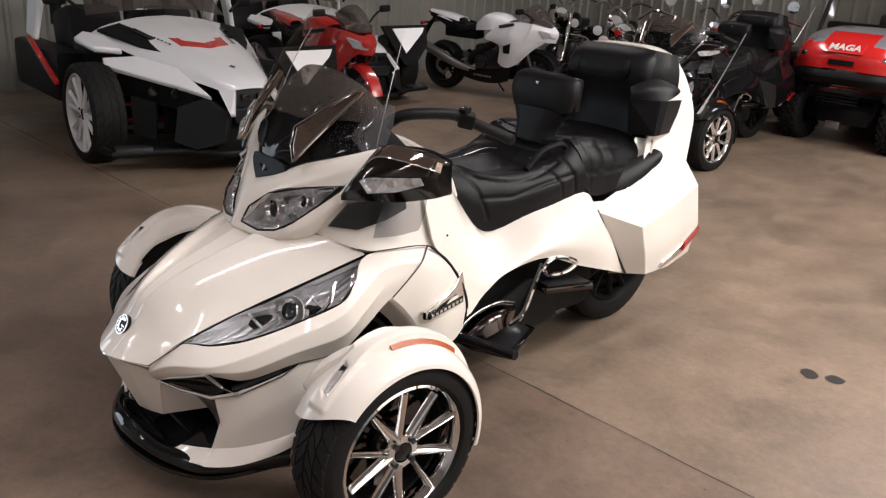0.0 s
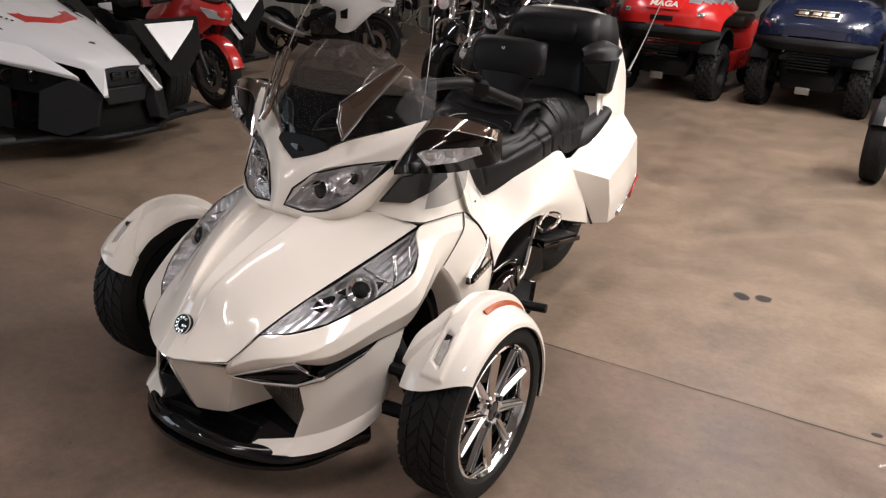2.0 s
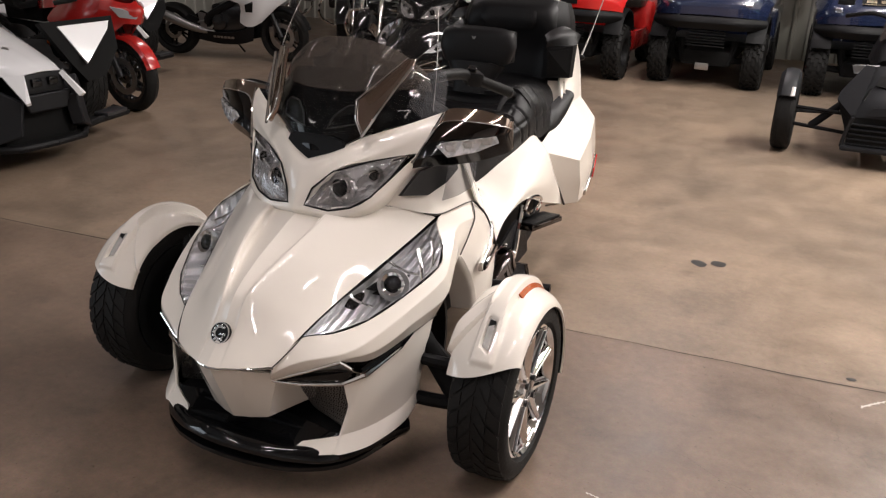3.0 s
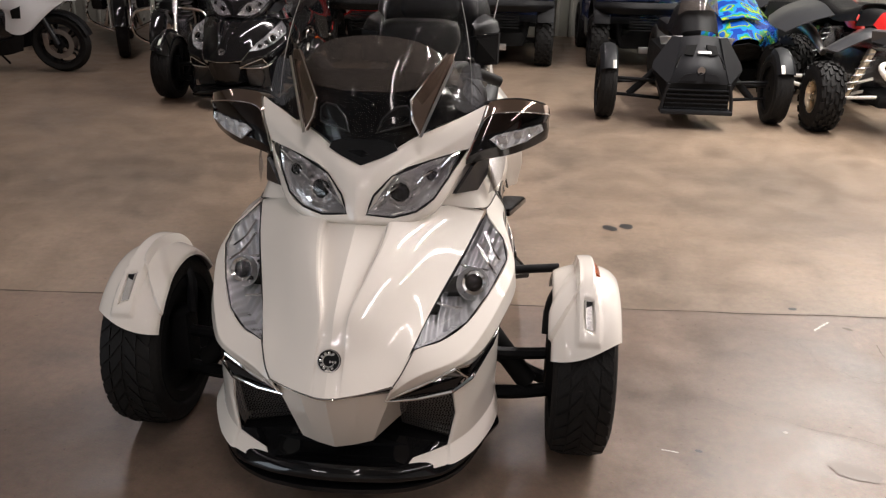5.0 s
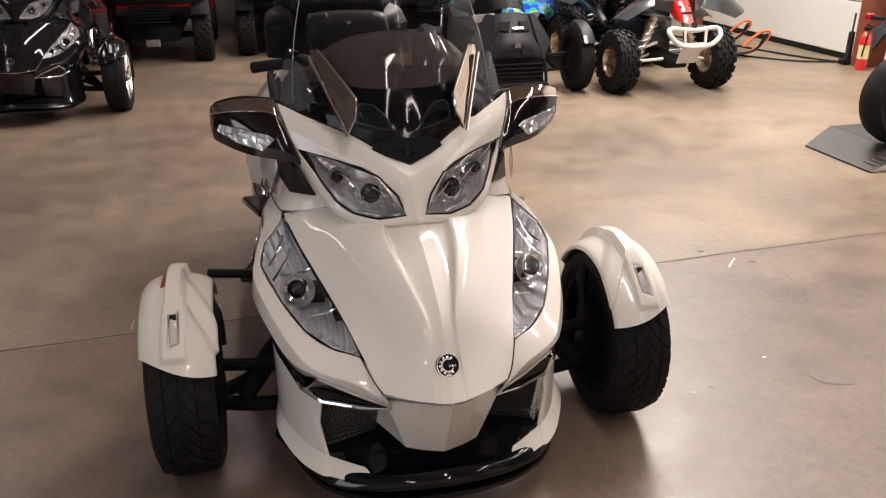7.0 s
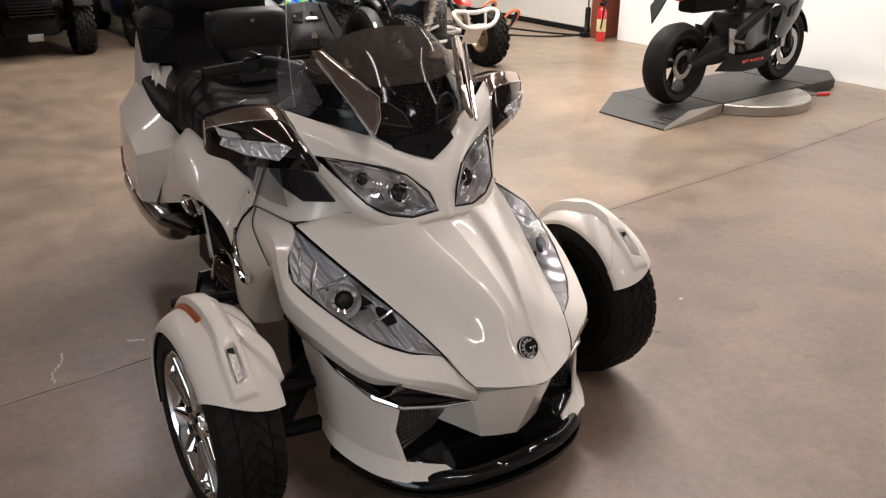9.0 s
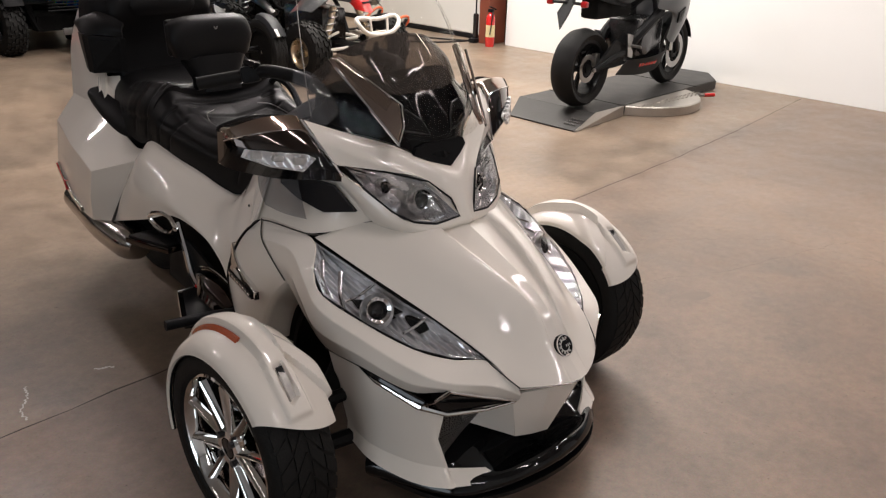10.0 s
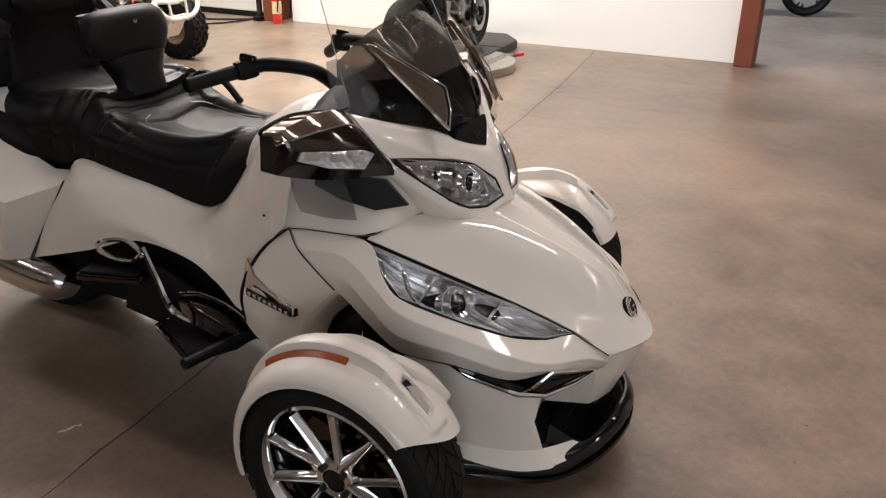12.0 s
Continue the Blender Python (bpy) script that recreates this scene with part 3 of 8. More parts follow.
def road_wheel(parent, at, width, r, rim_r, side, spokes=12, rim_mat=CHROME, n_tread=34, paired=True, name="wheel", disc=True, face=0.5):
    """Wheel > tyre, tread, rim, spokes, hub, nuts."""
    w = new(name)
    w.parent = parent
    w.matrix_world = parent.matrix_world @ Matrix.Translation(at)
    w.matrix_parent_inverse = Matrix.Identity(4)
    w.matrix_basis = Matrix.Translation(at)
    here = Matrix.Identity(4)

    def sub(nm, bm, m, label="", angle=38):
        o = part(nm, bm, m, None, label, True, angle)
        o.parent = w
        return o

    sub("tyre", tyre_mesh(width, r, rim_r), RUBBER, "black rubber tyre")
    sub("tread", tread_mesh(width, r, n_tread), RUBBER)
    sub("rim", rim_mesh(width, rim_r, side), rim_mat)
    # dark behind the spokes put into the colour of barrel and backing
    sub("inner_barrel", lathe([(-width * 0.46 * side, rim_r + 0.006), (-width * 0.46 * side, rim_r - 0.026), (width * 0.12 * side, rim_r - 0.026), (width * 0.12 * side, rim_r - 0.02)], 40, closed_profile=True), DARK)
    xh, xr = width * face * 0.72, width * face * 0.80
    for i in range(spokes):
        q = 2 * math.pi * i / spokes
        if paired:
            q += (0.055 if i % 2 else -0.055)
        sub("spoke", spoke_mesh(q, rim_r, xh, xr, side, wide_hub=0.0125 if paired else (0.019 if i % 2 else 0.011), wide_rim=0.0175 if paired else (0.0115 if i % 2 else 0.012), lean=0 if paired else (0.006 if i % 2 else -0.010)), rim_mat)
    sub("hub", lathe([(xh * side * 0.2, 0.052), (xh * side * 0.9, 0.054), (xh * side + 0.003 * side, 0.048), (xh * side + 0.004 * side, 0.03),
                      (xh * side - 0.004 * side, 0.027), (xh * side - 0.004 * side, 0.0)], 28), rim_mat)
    for i in range(4):
        q = 2 * math.pi * (i + 0.5) / 4
        sub("nut", lathe([((xh - 0.004) * side, 0.009), ((xh + 0.012) * side, 0.009), ((xh + 0.012) * side, 0.0)], 8, "X",
                         (0, 0.040 * math.cos(q), 0.040 * math.sin(q))), SATIN)
    sub("hub_cap", lathe([((xh - 0.006) * side, 0.027), ((xh + 0.003) * side, 0.026), ((xh + 0.005) * side, 0.018), ((xh + 0.005) * side, 0.0)], 22), GLOSS)
    if disc:
        sub("brake_disc", lathe([(-0.01 * side, 0.05), (-0.01 * side, rim_r * 0.72), (-0.018 * side, rim_r * 0.72), (-0.018 * side, 0.05)], 36, closed_profile=True), DARKSMOKE)
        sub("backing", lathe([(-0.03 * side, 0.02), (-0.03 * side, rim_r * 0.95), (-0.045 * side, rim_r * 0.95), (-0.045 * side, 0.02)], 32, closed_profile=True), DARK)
    return w


WX, WR = 0.652, 0.268


def fender(parent, side):
    def p(x, r, deg):
        q = radians(deg)
        return (x * side, r * math.sin(q), WR + r * math.cos(q))

    prof = [(0.555, 0.258), (0.562, 0.272), (0.595, 0.287), (0.645, 0.297), (0.690, 0.293), (0.722, 0.281), (0.742, 0.264), (0.748, 0.248)]
    rows = []
    n = 150
    fine = spline([(x, r, 0) for x, r in prof], 11)

    def ease(v):
        v = min(1.0, max(0.0, v))
        return v * v * (3 - 2 * v)

    def spine(x, d):
        # the raised spine over the crest, which widens into the frame round the marker lamp
        rise = ease((d + 53.5) / 3) * (0.38 + 0.62 * ease((d + 36) / 26)) * ease((84 - d) / 60)
        wide = 0.030 + 0.006 * ease((-14 - d) / 20)
        mid = 0.648 + 0.006 * ease((-14 - d) / 30)
        e = wide - abs(x - mid)
        lift = 0.026 * rise * ease(e / 0.009)
        pocket = min((0.015 - abs(x - mid)) / 0.003, (d + 45 + 90 * (x - mid)) / 1.2, (-26.5 - 90 * (x - mid) - d) / 1.2)
        return lift - 0.012 * ease(pocket)

    def fold(x, d):
        # the diagonal blade that leaves the spine for the inner edge
        if x > 0.634:
            return 0.0
        u = (0.634 - x) / 0.080
        low = -17 - 33 * u
        return 0.015 * ease((d - low) / 1.6) * ease((low + 30 - d) / 15) * ease((0.634 - x) / 0.010)

    for k in range(n + 1):
        row = []
        for x, r, _ in fine:
            u = (x - 0.555) / 0.197
            a0, a1 = -61 - 2 * math.sin(u * math.pi) + 15 * max(0, u) ** 1.6, 52 + 52 * max(0, u) ** 0.8
            d = a0 + (a1 - a0) * k / n
            row.append(Vector(p(x - 0.7 * fold(x, d) * max(0.0, 0.60 - x) / 0.045, r + 0.006 * math.sin(math.pi * k / n) + spine(x, d) + fold(x, d), d)))
        rows.append(row)
    bm = bmesh.new()
    fs = grid_faces(bm, rows)
    bmesh.ops.recalc_face_normals(bm, faces=fs)
    bmesh.ops.solidify(bm, geom=fs, thickness=0.006)
    f = part("fender", bm, PEARL, parent)
    # marker lamp in its frame
    rows = []
    for k in range(9):
        d = -43.5 + 15.5 * k / 8
        mid = 0.6535 - 0.003 * k / 8
        rows.append([Vector(p(mid + 0.0115 * j, np.interp(mid, [q[0] for q in prof], [q[1] for q in prof]) + 0.0035 + 0.010 * k / 8 + (0.002 if abs(j) < 0.8 else -0.004), d - 1.0 * j)) for j in (-1.0, -0.75, -0.25, 0.25, 0.75, 1.0)])
    bm = bmesh.new()
    grid_faces(bm, rows, False)
    bmesh.ops.recalc_face_normals(bm, faces=bm.faces)
    ml = part("marker_lamp", bm, LENSWHITE, f, "clear side marker lamp")
    rows = [[Vector(p(0.6525 + 0.0085 * j, 0.3075 + 0.006 * k / 3, -33 + 4.5 * k / 3)) for j in (-1, 1)] for k in range(4)]
    bm = bmesh.new()
    grid_faces(bm, rows)
    bmesh.ops.recalc_face_normals(bm, faces=bm.faces)
    bmesh.ops.solidify(bm, geom=bm.faces[:], thickness=0.002)
    part("lamp_cap", bm, MATTE, ml)
    rows = []
    for k in range(15):
        d = -5 + 45 * k / 14
        rows.append([Vector(p(x, r + 0.0125, d)) for x, r in ((0.6775, 0.2985), (0.6830, 0.2940), (0.6900, 0.2850))])
    bm = bmesh.new()
    fs = grid_faces(bm, rows)
    bmesh.ops.recalc_face_normals(bm, faces=fs)
    bmesh.ops.solidify(bm, geom=fs, thickness=0.006)
    part("reflector", bm, AMBER, f, "amber side reflector strip")
    # black edge guard behind the outer lip
    part("edge_guard", pipe([p(0.738, 0.256, d) for d in range(20, 106, 12)], 0.006, 3, 6), MATTE, f)
    return f


def headlamp(parent, side):
    rim = [(0.347, 0.126, 0.686), (0.405, 0.05, 0.637), (0.419, -0.006, 0.595), (0.375, -0.14, 0.545), (0.323, -0.251, 0.507), (0.262, -0.325, 0.488),
           (0.198, -0.378, 0.484), (0.212, -0.31, 0.512), (0.238, -0.235, 0.549), (0.268, -0.15, 0.580), (0.308, -0.02, 0.632)]
    rim = twin(rim, side)
    c = Vector((0.315 * side, -0.11, 0.575))
    inward = Vector((0.16 * side, 0.02, 0.42))
    h = new("headlamp")
    h.parent = parent
    h.matrix_basis = Matrix.Identity(4)

    def ring(scale, depth):
        out = []
        for q in rim:
            v = Vector(q)
            v = c + (v - c) * scale
            out.append(v + (inward - c).normalized() * depth)
        return out

    loops = [linear(ring(1.0, 0.0), 4, True), linear(ring(0.96, 0.004), 4, True), linear(ring(0.9, 0.05), 4, True), linear(ring(0.6, 0.075), 4, True), linear(ring(0.05, 0.08), 4, True)]
    bm = bmesh.new()
    grid_faces(bm, loops, True)
    bmesh.ops.recalc_face_normals(bm, faces=bm.faces)
    o = part("reflector_bowl", bm, FLUTED, None, "", True, 25)
    o.parent = h
    # black gasket round the lens
    o = part("gasket", pipe([Vector(q) - (inward - c).normalized() * 0.001 for q in rim], 0.0019, 2, 6, True, False), MATTE, None)
    o.parent = h
    # lens bowed outwards
    nrm = (c - inward).normalized()
    loops = []
    for s, b in ((0.985, 0.002), (0.8, 0.014), (0.5, 0.022), (0.2, 0.026), (0.01, 0.027)):
        loops.append([q + nrm * b for q in linear(ring(s, 0.0), 4, True)])
    bm = bmesh.new()
    grid_faces(bm, loops, True)
    bmesh.ops.recalc_face_normals(bm, faces=bm.faces)
    o = part("lens", bm, LENS, None, "clear headlamp lens")
    o.parent = h
    # two projectors and their bezels, chrome bars
    fwd = Vector((0.25 * side, -0.9, 0.38)).normalized()
    rot = fwd.to_track_quat("Z", "Y").to_matrix().to_4x4()
    for (x, y, z), r in (((0.330, -0.125, 0.566), 0.028),):
        m = Matrix.Translation((x * side, y + 0.012, z - 0.002)) @ rot
        bm = lathe([(-0.05, r * 0.9), (0.0, r), (0.012, r * 1.25), (0.016, r * 1.2), (0.010, r * 0.9), (0.0, r * 0.85)], 28, "Z", closed_profile=False)
        bm.transform(m)
        o = part("bezel", bm, CHROME, None)
        o.parent = h
        bm = lathe([(-0.004, r * 0.88), (0.006, r * 0.7), (0.012, r * 0.4), (0.014, 0)], 24, "Z")
        bm.transform(m)
        o = part("projector", bm, GLOSS, None, "dark glass projector")
        o.parent = h
    inner = (inward - c).normalized()
    axis0, axis1 = Vector((0.372 * side, 0.075, 0.640)), Vector((0.236 * side, -0.330, 0.497))
    across = Vector((0.107 * side, 0.012, -0.036))
    along = (axis1 - axis0) * 0.075
    for k, f in enumerate((0.30, 0.68)):
        mid = axis0.lerp(axis1, f) + inner * 0.022
        w = 0.46 * (1 - 0.5 * max(0, f - 0.3))
        o = part("lamp_divider", pipe([mid - across * w, mid + inner * 0.016, mid + across * w], 0.004, 5, 8), CHROME, None)
        o.parent = h
    bm = lathe([(-0.030, 0.02), (-0.018, 0.034), (0.0, 0.048), (0.003, 0.047)], 32, "Z")
    bm.transform(Matrix.Translation((0.330 * side, -0.112, 0.560)) @ rot)
    o = part("dish", bm, REFLECT, None, "", True, 30)
    o.parent = h
    for k, (a, b) in enumerate((((0.352, 0.085, 0.645), (0.400, 0.0, 0.590)), ((0.335, 0.03, 0.625), (0.395, -0.06, 0.567)))):
        pts = twin([a, tuple((p + q) / 2 + d for p, q, d in zip(a, b, (0.0, 0.01, -0.012))), b], side)
        o = part("lamp_fin", pipe(pts, 0.006, 4, 6, flat=0.4), CHROME, None)
        o.parent = h
    return h


def upper_lamp(parent, side):
    rim = twin([(0.027, -0.102, 0.745), (0.045, -0.085, 0.795), (0.091, -0.042, 0.841), (0.18, 0.026, 0.869), (0.270, 0.094, 0.889), (0.245, 0.03, 0.83),
                (0.207, -0.032, 0.778), (0.16, -0.065, 0.748), (0.10, -0.088, 0.736)], side)
    c = Vector((0.14 * side, -0.035, 0.80))
    inward = c + Vector((-0.03 * side, 0.09, -0.035))
    h = new("upper_lamp")
    h.parent = parent

    def ring(scale, depth):
        return [c + (Vector(q) - c) * scale + (inward - c).normalized() * depth for q in rim]

    def sub(nm, bm, m, lab="", ang=38):
        o = part(nm, bm, m, None, lab, True, ang)
        o.parent = h

    bm = bmesh.new()
    grid_faces(bm, [linear(ring(s, d), 4, True) for s, d in ((1.0, 0), (0.94, 0.006), (0.86, 0.04), (0.5, 0.06), (0.02, 0.062))], True)
    bmesh.ops.recalc_face_normals(bm, faces=bm.faces)
    sub("reflector_bowl", bm, LAMPBOWL, "", 25)
    sub("gasket", pipe([q for q in ring(1.0, -0.001)], 0.0030, 2, 6, True, False), MATTE)
    bm = bmesh.new()
    nrm = (c - inward).normalized()
    grid_faces(bm, [[q + nrm * b for q in linear(ring(s, 0.0), 4, True)] for s, b in ((0.985, 0.002), (0.8, 0.010), (0.5, 0.016), (0.02, 0.02))], True)
    bmesh.ops.recalc_face_normals(bm, faces=bm.faces)
    sub("lens", bm, LENS, "clear fog lamp lens")
    rot = Vector((0.12 * side, -0.95, 0.2)).normalized().to_track_quat("Z", "Y").to_matrix().to_4x4()
    for (x, y, z), r in (((0.112, -0.038, 0.795), 0.023), ((0.195, 0.018, 0.832), 0.014)):
        m = Matrix.Translation((x * side, y, z)) @ rot
        bm = lathe([(-0.03, r * 0.9), (0.0, r), (0.006, r * 1.22), (0.010, r * 1.15), (0.002, r * 0.9)], 26, "Z")
        bm.transform(m)
        sub("bezel", bm, CHROME)
        bm = lathe([(-0.002, r * 0.9), (0.006, r * 0.6), (0.010, 0)], 22, "Z")
        bm.transform(m)
        sub("projector", bm, GLOSS, "dark glass projector")
        bm = lathe([(-0.030, r * 0.9), (-0.022, r * 1.5), (-0.008, r * 1.9), (-0.006, r * 1.85)], 10, "Z")
        bm.transform(m)
        sub("dish", bm, LAMPBOWL, "", 25)
    up, out = Vector((0.02 * side, -0.01, 0.03)), Vector((0.05 * side, 0.03, 0.025))
    for k, (x, y, z) in enumerate(((0.155, -0.012, 0.806), (0.225, 0.045, 0.850), (0.070, -0.062, 0.775))):
        mid = Vector((x * side, y, z))
        sub("lamp_facet", facet([mid - up - out * 0.3, mid - up * 0.8 + out * 0.3, mid + up * 0.8 + out * 0.5 + Vector((0, 0.02, 0)), mid + up], 0.003, (0, 0.3, 0.8)), CHROME)
    return h


def mirror_pod(parent, side):
    secs = [[(0.312, 0.240, 0.988), (0.337, 0.178, 1.004), (0.322, 0.136, 0.956), (0.300, 0.096, 0.905), (0.288, 0.078, 0.872), (0.285, 0.080, 0.850), (0.310, 0.150, 0.845)],
            [(0.342, 0.262, 0.998), (0.358, 0.190, 1.017), (0.356, 0.154, 0.985), (0.344, 0.110, 0.932), (0.342, 0.094, 0.894), (0.338, 0.112, 0.858), (0.340, 0.200, 0.853)],
            [(0.430, 0.282, 1.004), (0.436, 0.206, 1.019), (0.432, 0.174, 0.990), (0.426, 0.150, 0.945), (0.430, 0.147, 0.903), (0.430, 0.166, 0.868), (0.430, 0.250, 0.866)],
            [(0.500, 0.296, 0.990), (0.508, 0.232, 1.001), (0.509, 0.216, 0.978), (0.502, 0.205, 0.952), (0.510, 0.216, 0.924), (0.512, 0.248, 0.890), (0.508, 0.296, 0.890)],
            [(0.510, 0.300, 0.976), (0.521, 0.255, 0.986), (0.524, 0.246, 0.966), (0.520, 0.238, 0.950), (0.525, 0.250, 0.925), (0.523, 0.276, 0.904), (0.514, 0.300, 0.905)]]
    bm = bmesh.new()
    cols = [spline(c, 5) for c in zip(*[[Vector(q) for q in twin(s, side)] for s in secs])]
    vs = [[bm.verts.new(q) for q in r] for r in zip(*cols)]
    for i in range(len(vs) - 1):
        for j in range(7):
            f = bm.faces.new((vs[i][j], vs[i][(j + 1) % 7], vs[i + 1][(j + 1) % 7], vs[i + 1][j]))
            f.material_index = (0, 0, 2, 1, 1, 1, 1)[j]
    for r in (vs[0], vs[-1]):
        bm.faces.new(r).material_index = 1
    bmesh.ops.recalc_face_normals(bm, faces=bm.faces)
    o = bevelled(part("mirror", bm, [SMOKE_CHROME, GLOSS, DARKSMOKE], parent, "mirror pod with smoked chrome cap", True, 25), 0.006, 3)
    # turn lamp: a shallow tray with three bright cells under a clear cover
    a = twin([(0.352, 0.098, 0.922), (0.372, 0.112, 0.934), (0.435, 0.150, 0.942), (0.496, 0.199, 0.950), (0.503, 0.206, 0.930), (0.450, 0.157, 0.905), (0.385, 0.106, 0.892)], side)
    n = Vector((0.45 * side, -0.85, 0.12)).normalized()
    lo = [Vector(q) - n * 0.002 for q in a]
    mid = sum(lo, Vector()) / 7
    bm = bmesh.new()
    grid_faces(bm, [lo, [q + n * 0.009 for q in lo], [q.lerp(mid, 0.10) + n * 0.010 for q in lo], [q.lerp(mid, 0.16) + n * 0.004 for q in lo], [q.lerp(mid, 0.97) + n * 0.004 for q in lo]], True)
    bmesh.ops.recalc_face_normals(bm, faces=bm.faces)
    tray = part("turn_lamp", bm, FLUTED, o, "clear turn signal with three silver cells", True, 20)
    rot = n.to_track_quat("Z", "Y").to_matrix().to_4x4()
    for k in range(3):
        q = Vector((0.388, 0.116, 0.917)).lerp(Vector((0.472, 0.180, 0.935)), k / 2)
        bm = block((0.036, 0.024, 0.008), (0, 0, 0), 0.003, (0, 0, 0), None, 2, 0.6)
        bm.transform(Matrix.Translation(Vector((q.x * side, q.y, q.z)) + n * 0.002) @ rot @ pose(0, 0, 0, 0, 0, 8 * side))
        part("cell", bm, LENSWHITE, tray, "", True, 15)
    bm = bmesh.new()
    grid_faces(bm, [[q + n * 0.009 for q in lo], [q.lerp(mid, 0.25) + n * 0.013 for q in lo], [q.lerp(mid, 0.97) + n * 0.015 for q in lo]], True)
    bmesh.ops.recalc_face_normals(bm, faces=bm.faces)
    part("lens", bm, LENS, tray)
    up = Vector((0, 0, 0.0015))
    part("chrome_edge", pipe([Vector(q) + n * 0.002 for q in twin([(0.285, 0.076, 0.866), (0.322, 0.134, 0.955), (0.337, 0.176, 1.003)], side)], 0.0045, 5, 6), CHROME, o)
    part("chrome_edge", pipe([Vector(q) + n * 0.001 for q in twin([(0.322, 0.135, 0.956), (0.356, 0.153, 0.985), (0.432, 0.173, 0.990), (0.509, 0.215, 0.978), (0.524, 0.245, 0.966)], side)], 0.0022, 6, 6), CHROME, o)
    part("back_seam", pipe([Vector(q) + up for q in twin([(0.312, 0.240, 0.988), (0.342, 0.262, 0.998), (0.430, 0.282, 1.004), (0.500, 0.296, 0.990), (0.510, 0.300, 0.976)], side)], 0.004, 6, 6), MATTE, o)
    return o


def grille_mesh(parent, side):
    q00, q10, q01, q11 = [Vector(p) for p in twin([(0.150, -0.385, 0.352), (0.338, -0.300, 0.360), (0.150, -0.270, 0.185), (0.294, -0.328, 0.188)], side)]
    back = Vector((0, 0.012, 0))
    bm = bmesh.new()

    def at(u, v):
        return q00.lerp(q10, u).lerp(q01.lerp(q11, u), v) + back

    n = 20
    for k in range(n):
        f = (k + 0.5) / n
        for kind in (0, 1):
            row = []
            for s in range(25):
                g = s / 24
                z = 0.014 * (1 if s % 2 else -1)
                p = at(g, min(1, max(0, f + z))) if kind == 0 else at(min(1, max(0, f + z)), g)
                row.append(p)
            d = (at(0, 1) - at(0, 0)).normalized() * 0.0022 if kind == 0 else (at(1, 0) - at(0, 0)).normalized() * 0.0022
            grid_faces(bm, [[p - d for p in row], [p + d for p in row]])
    bmesh.ops.recalc_face_normals(bm, faces=bm.faces)
    # near-black plate behind the wires stands in for the shaded duct
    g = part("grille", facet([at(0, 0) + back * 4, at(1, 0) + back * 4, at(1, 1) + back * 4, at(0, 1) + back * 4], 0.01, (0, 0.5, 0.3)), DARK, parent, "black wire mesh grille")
    o = part("wire_mesh", bm, GRILLE, g)
    tagged(o, kind="stuff")
    return g


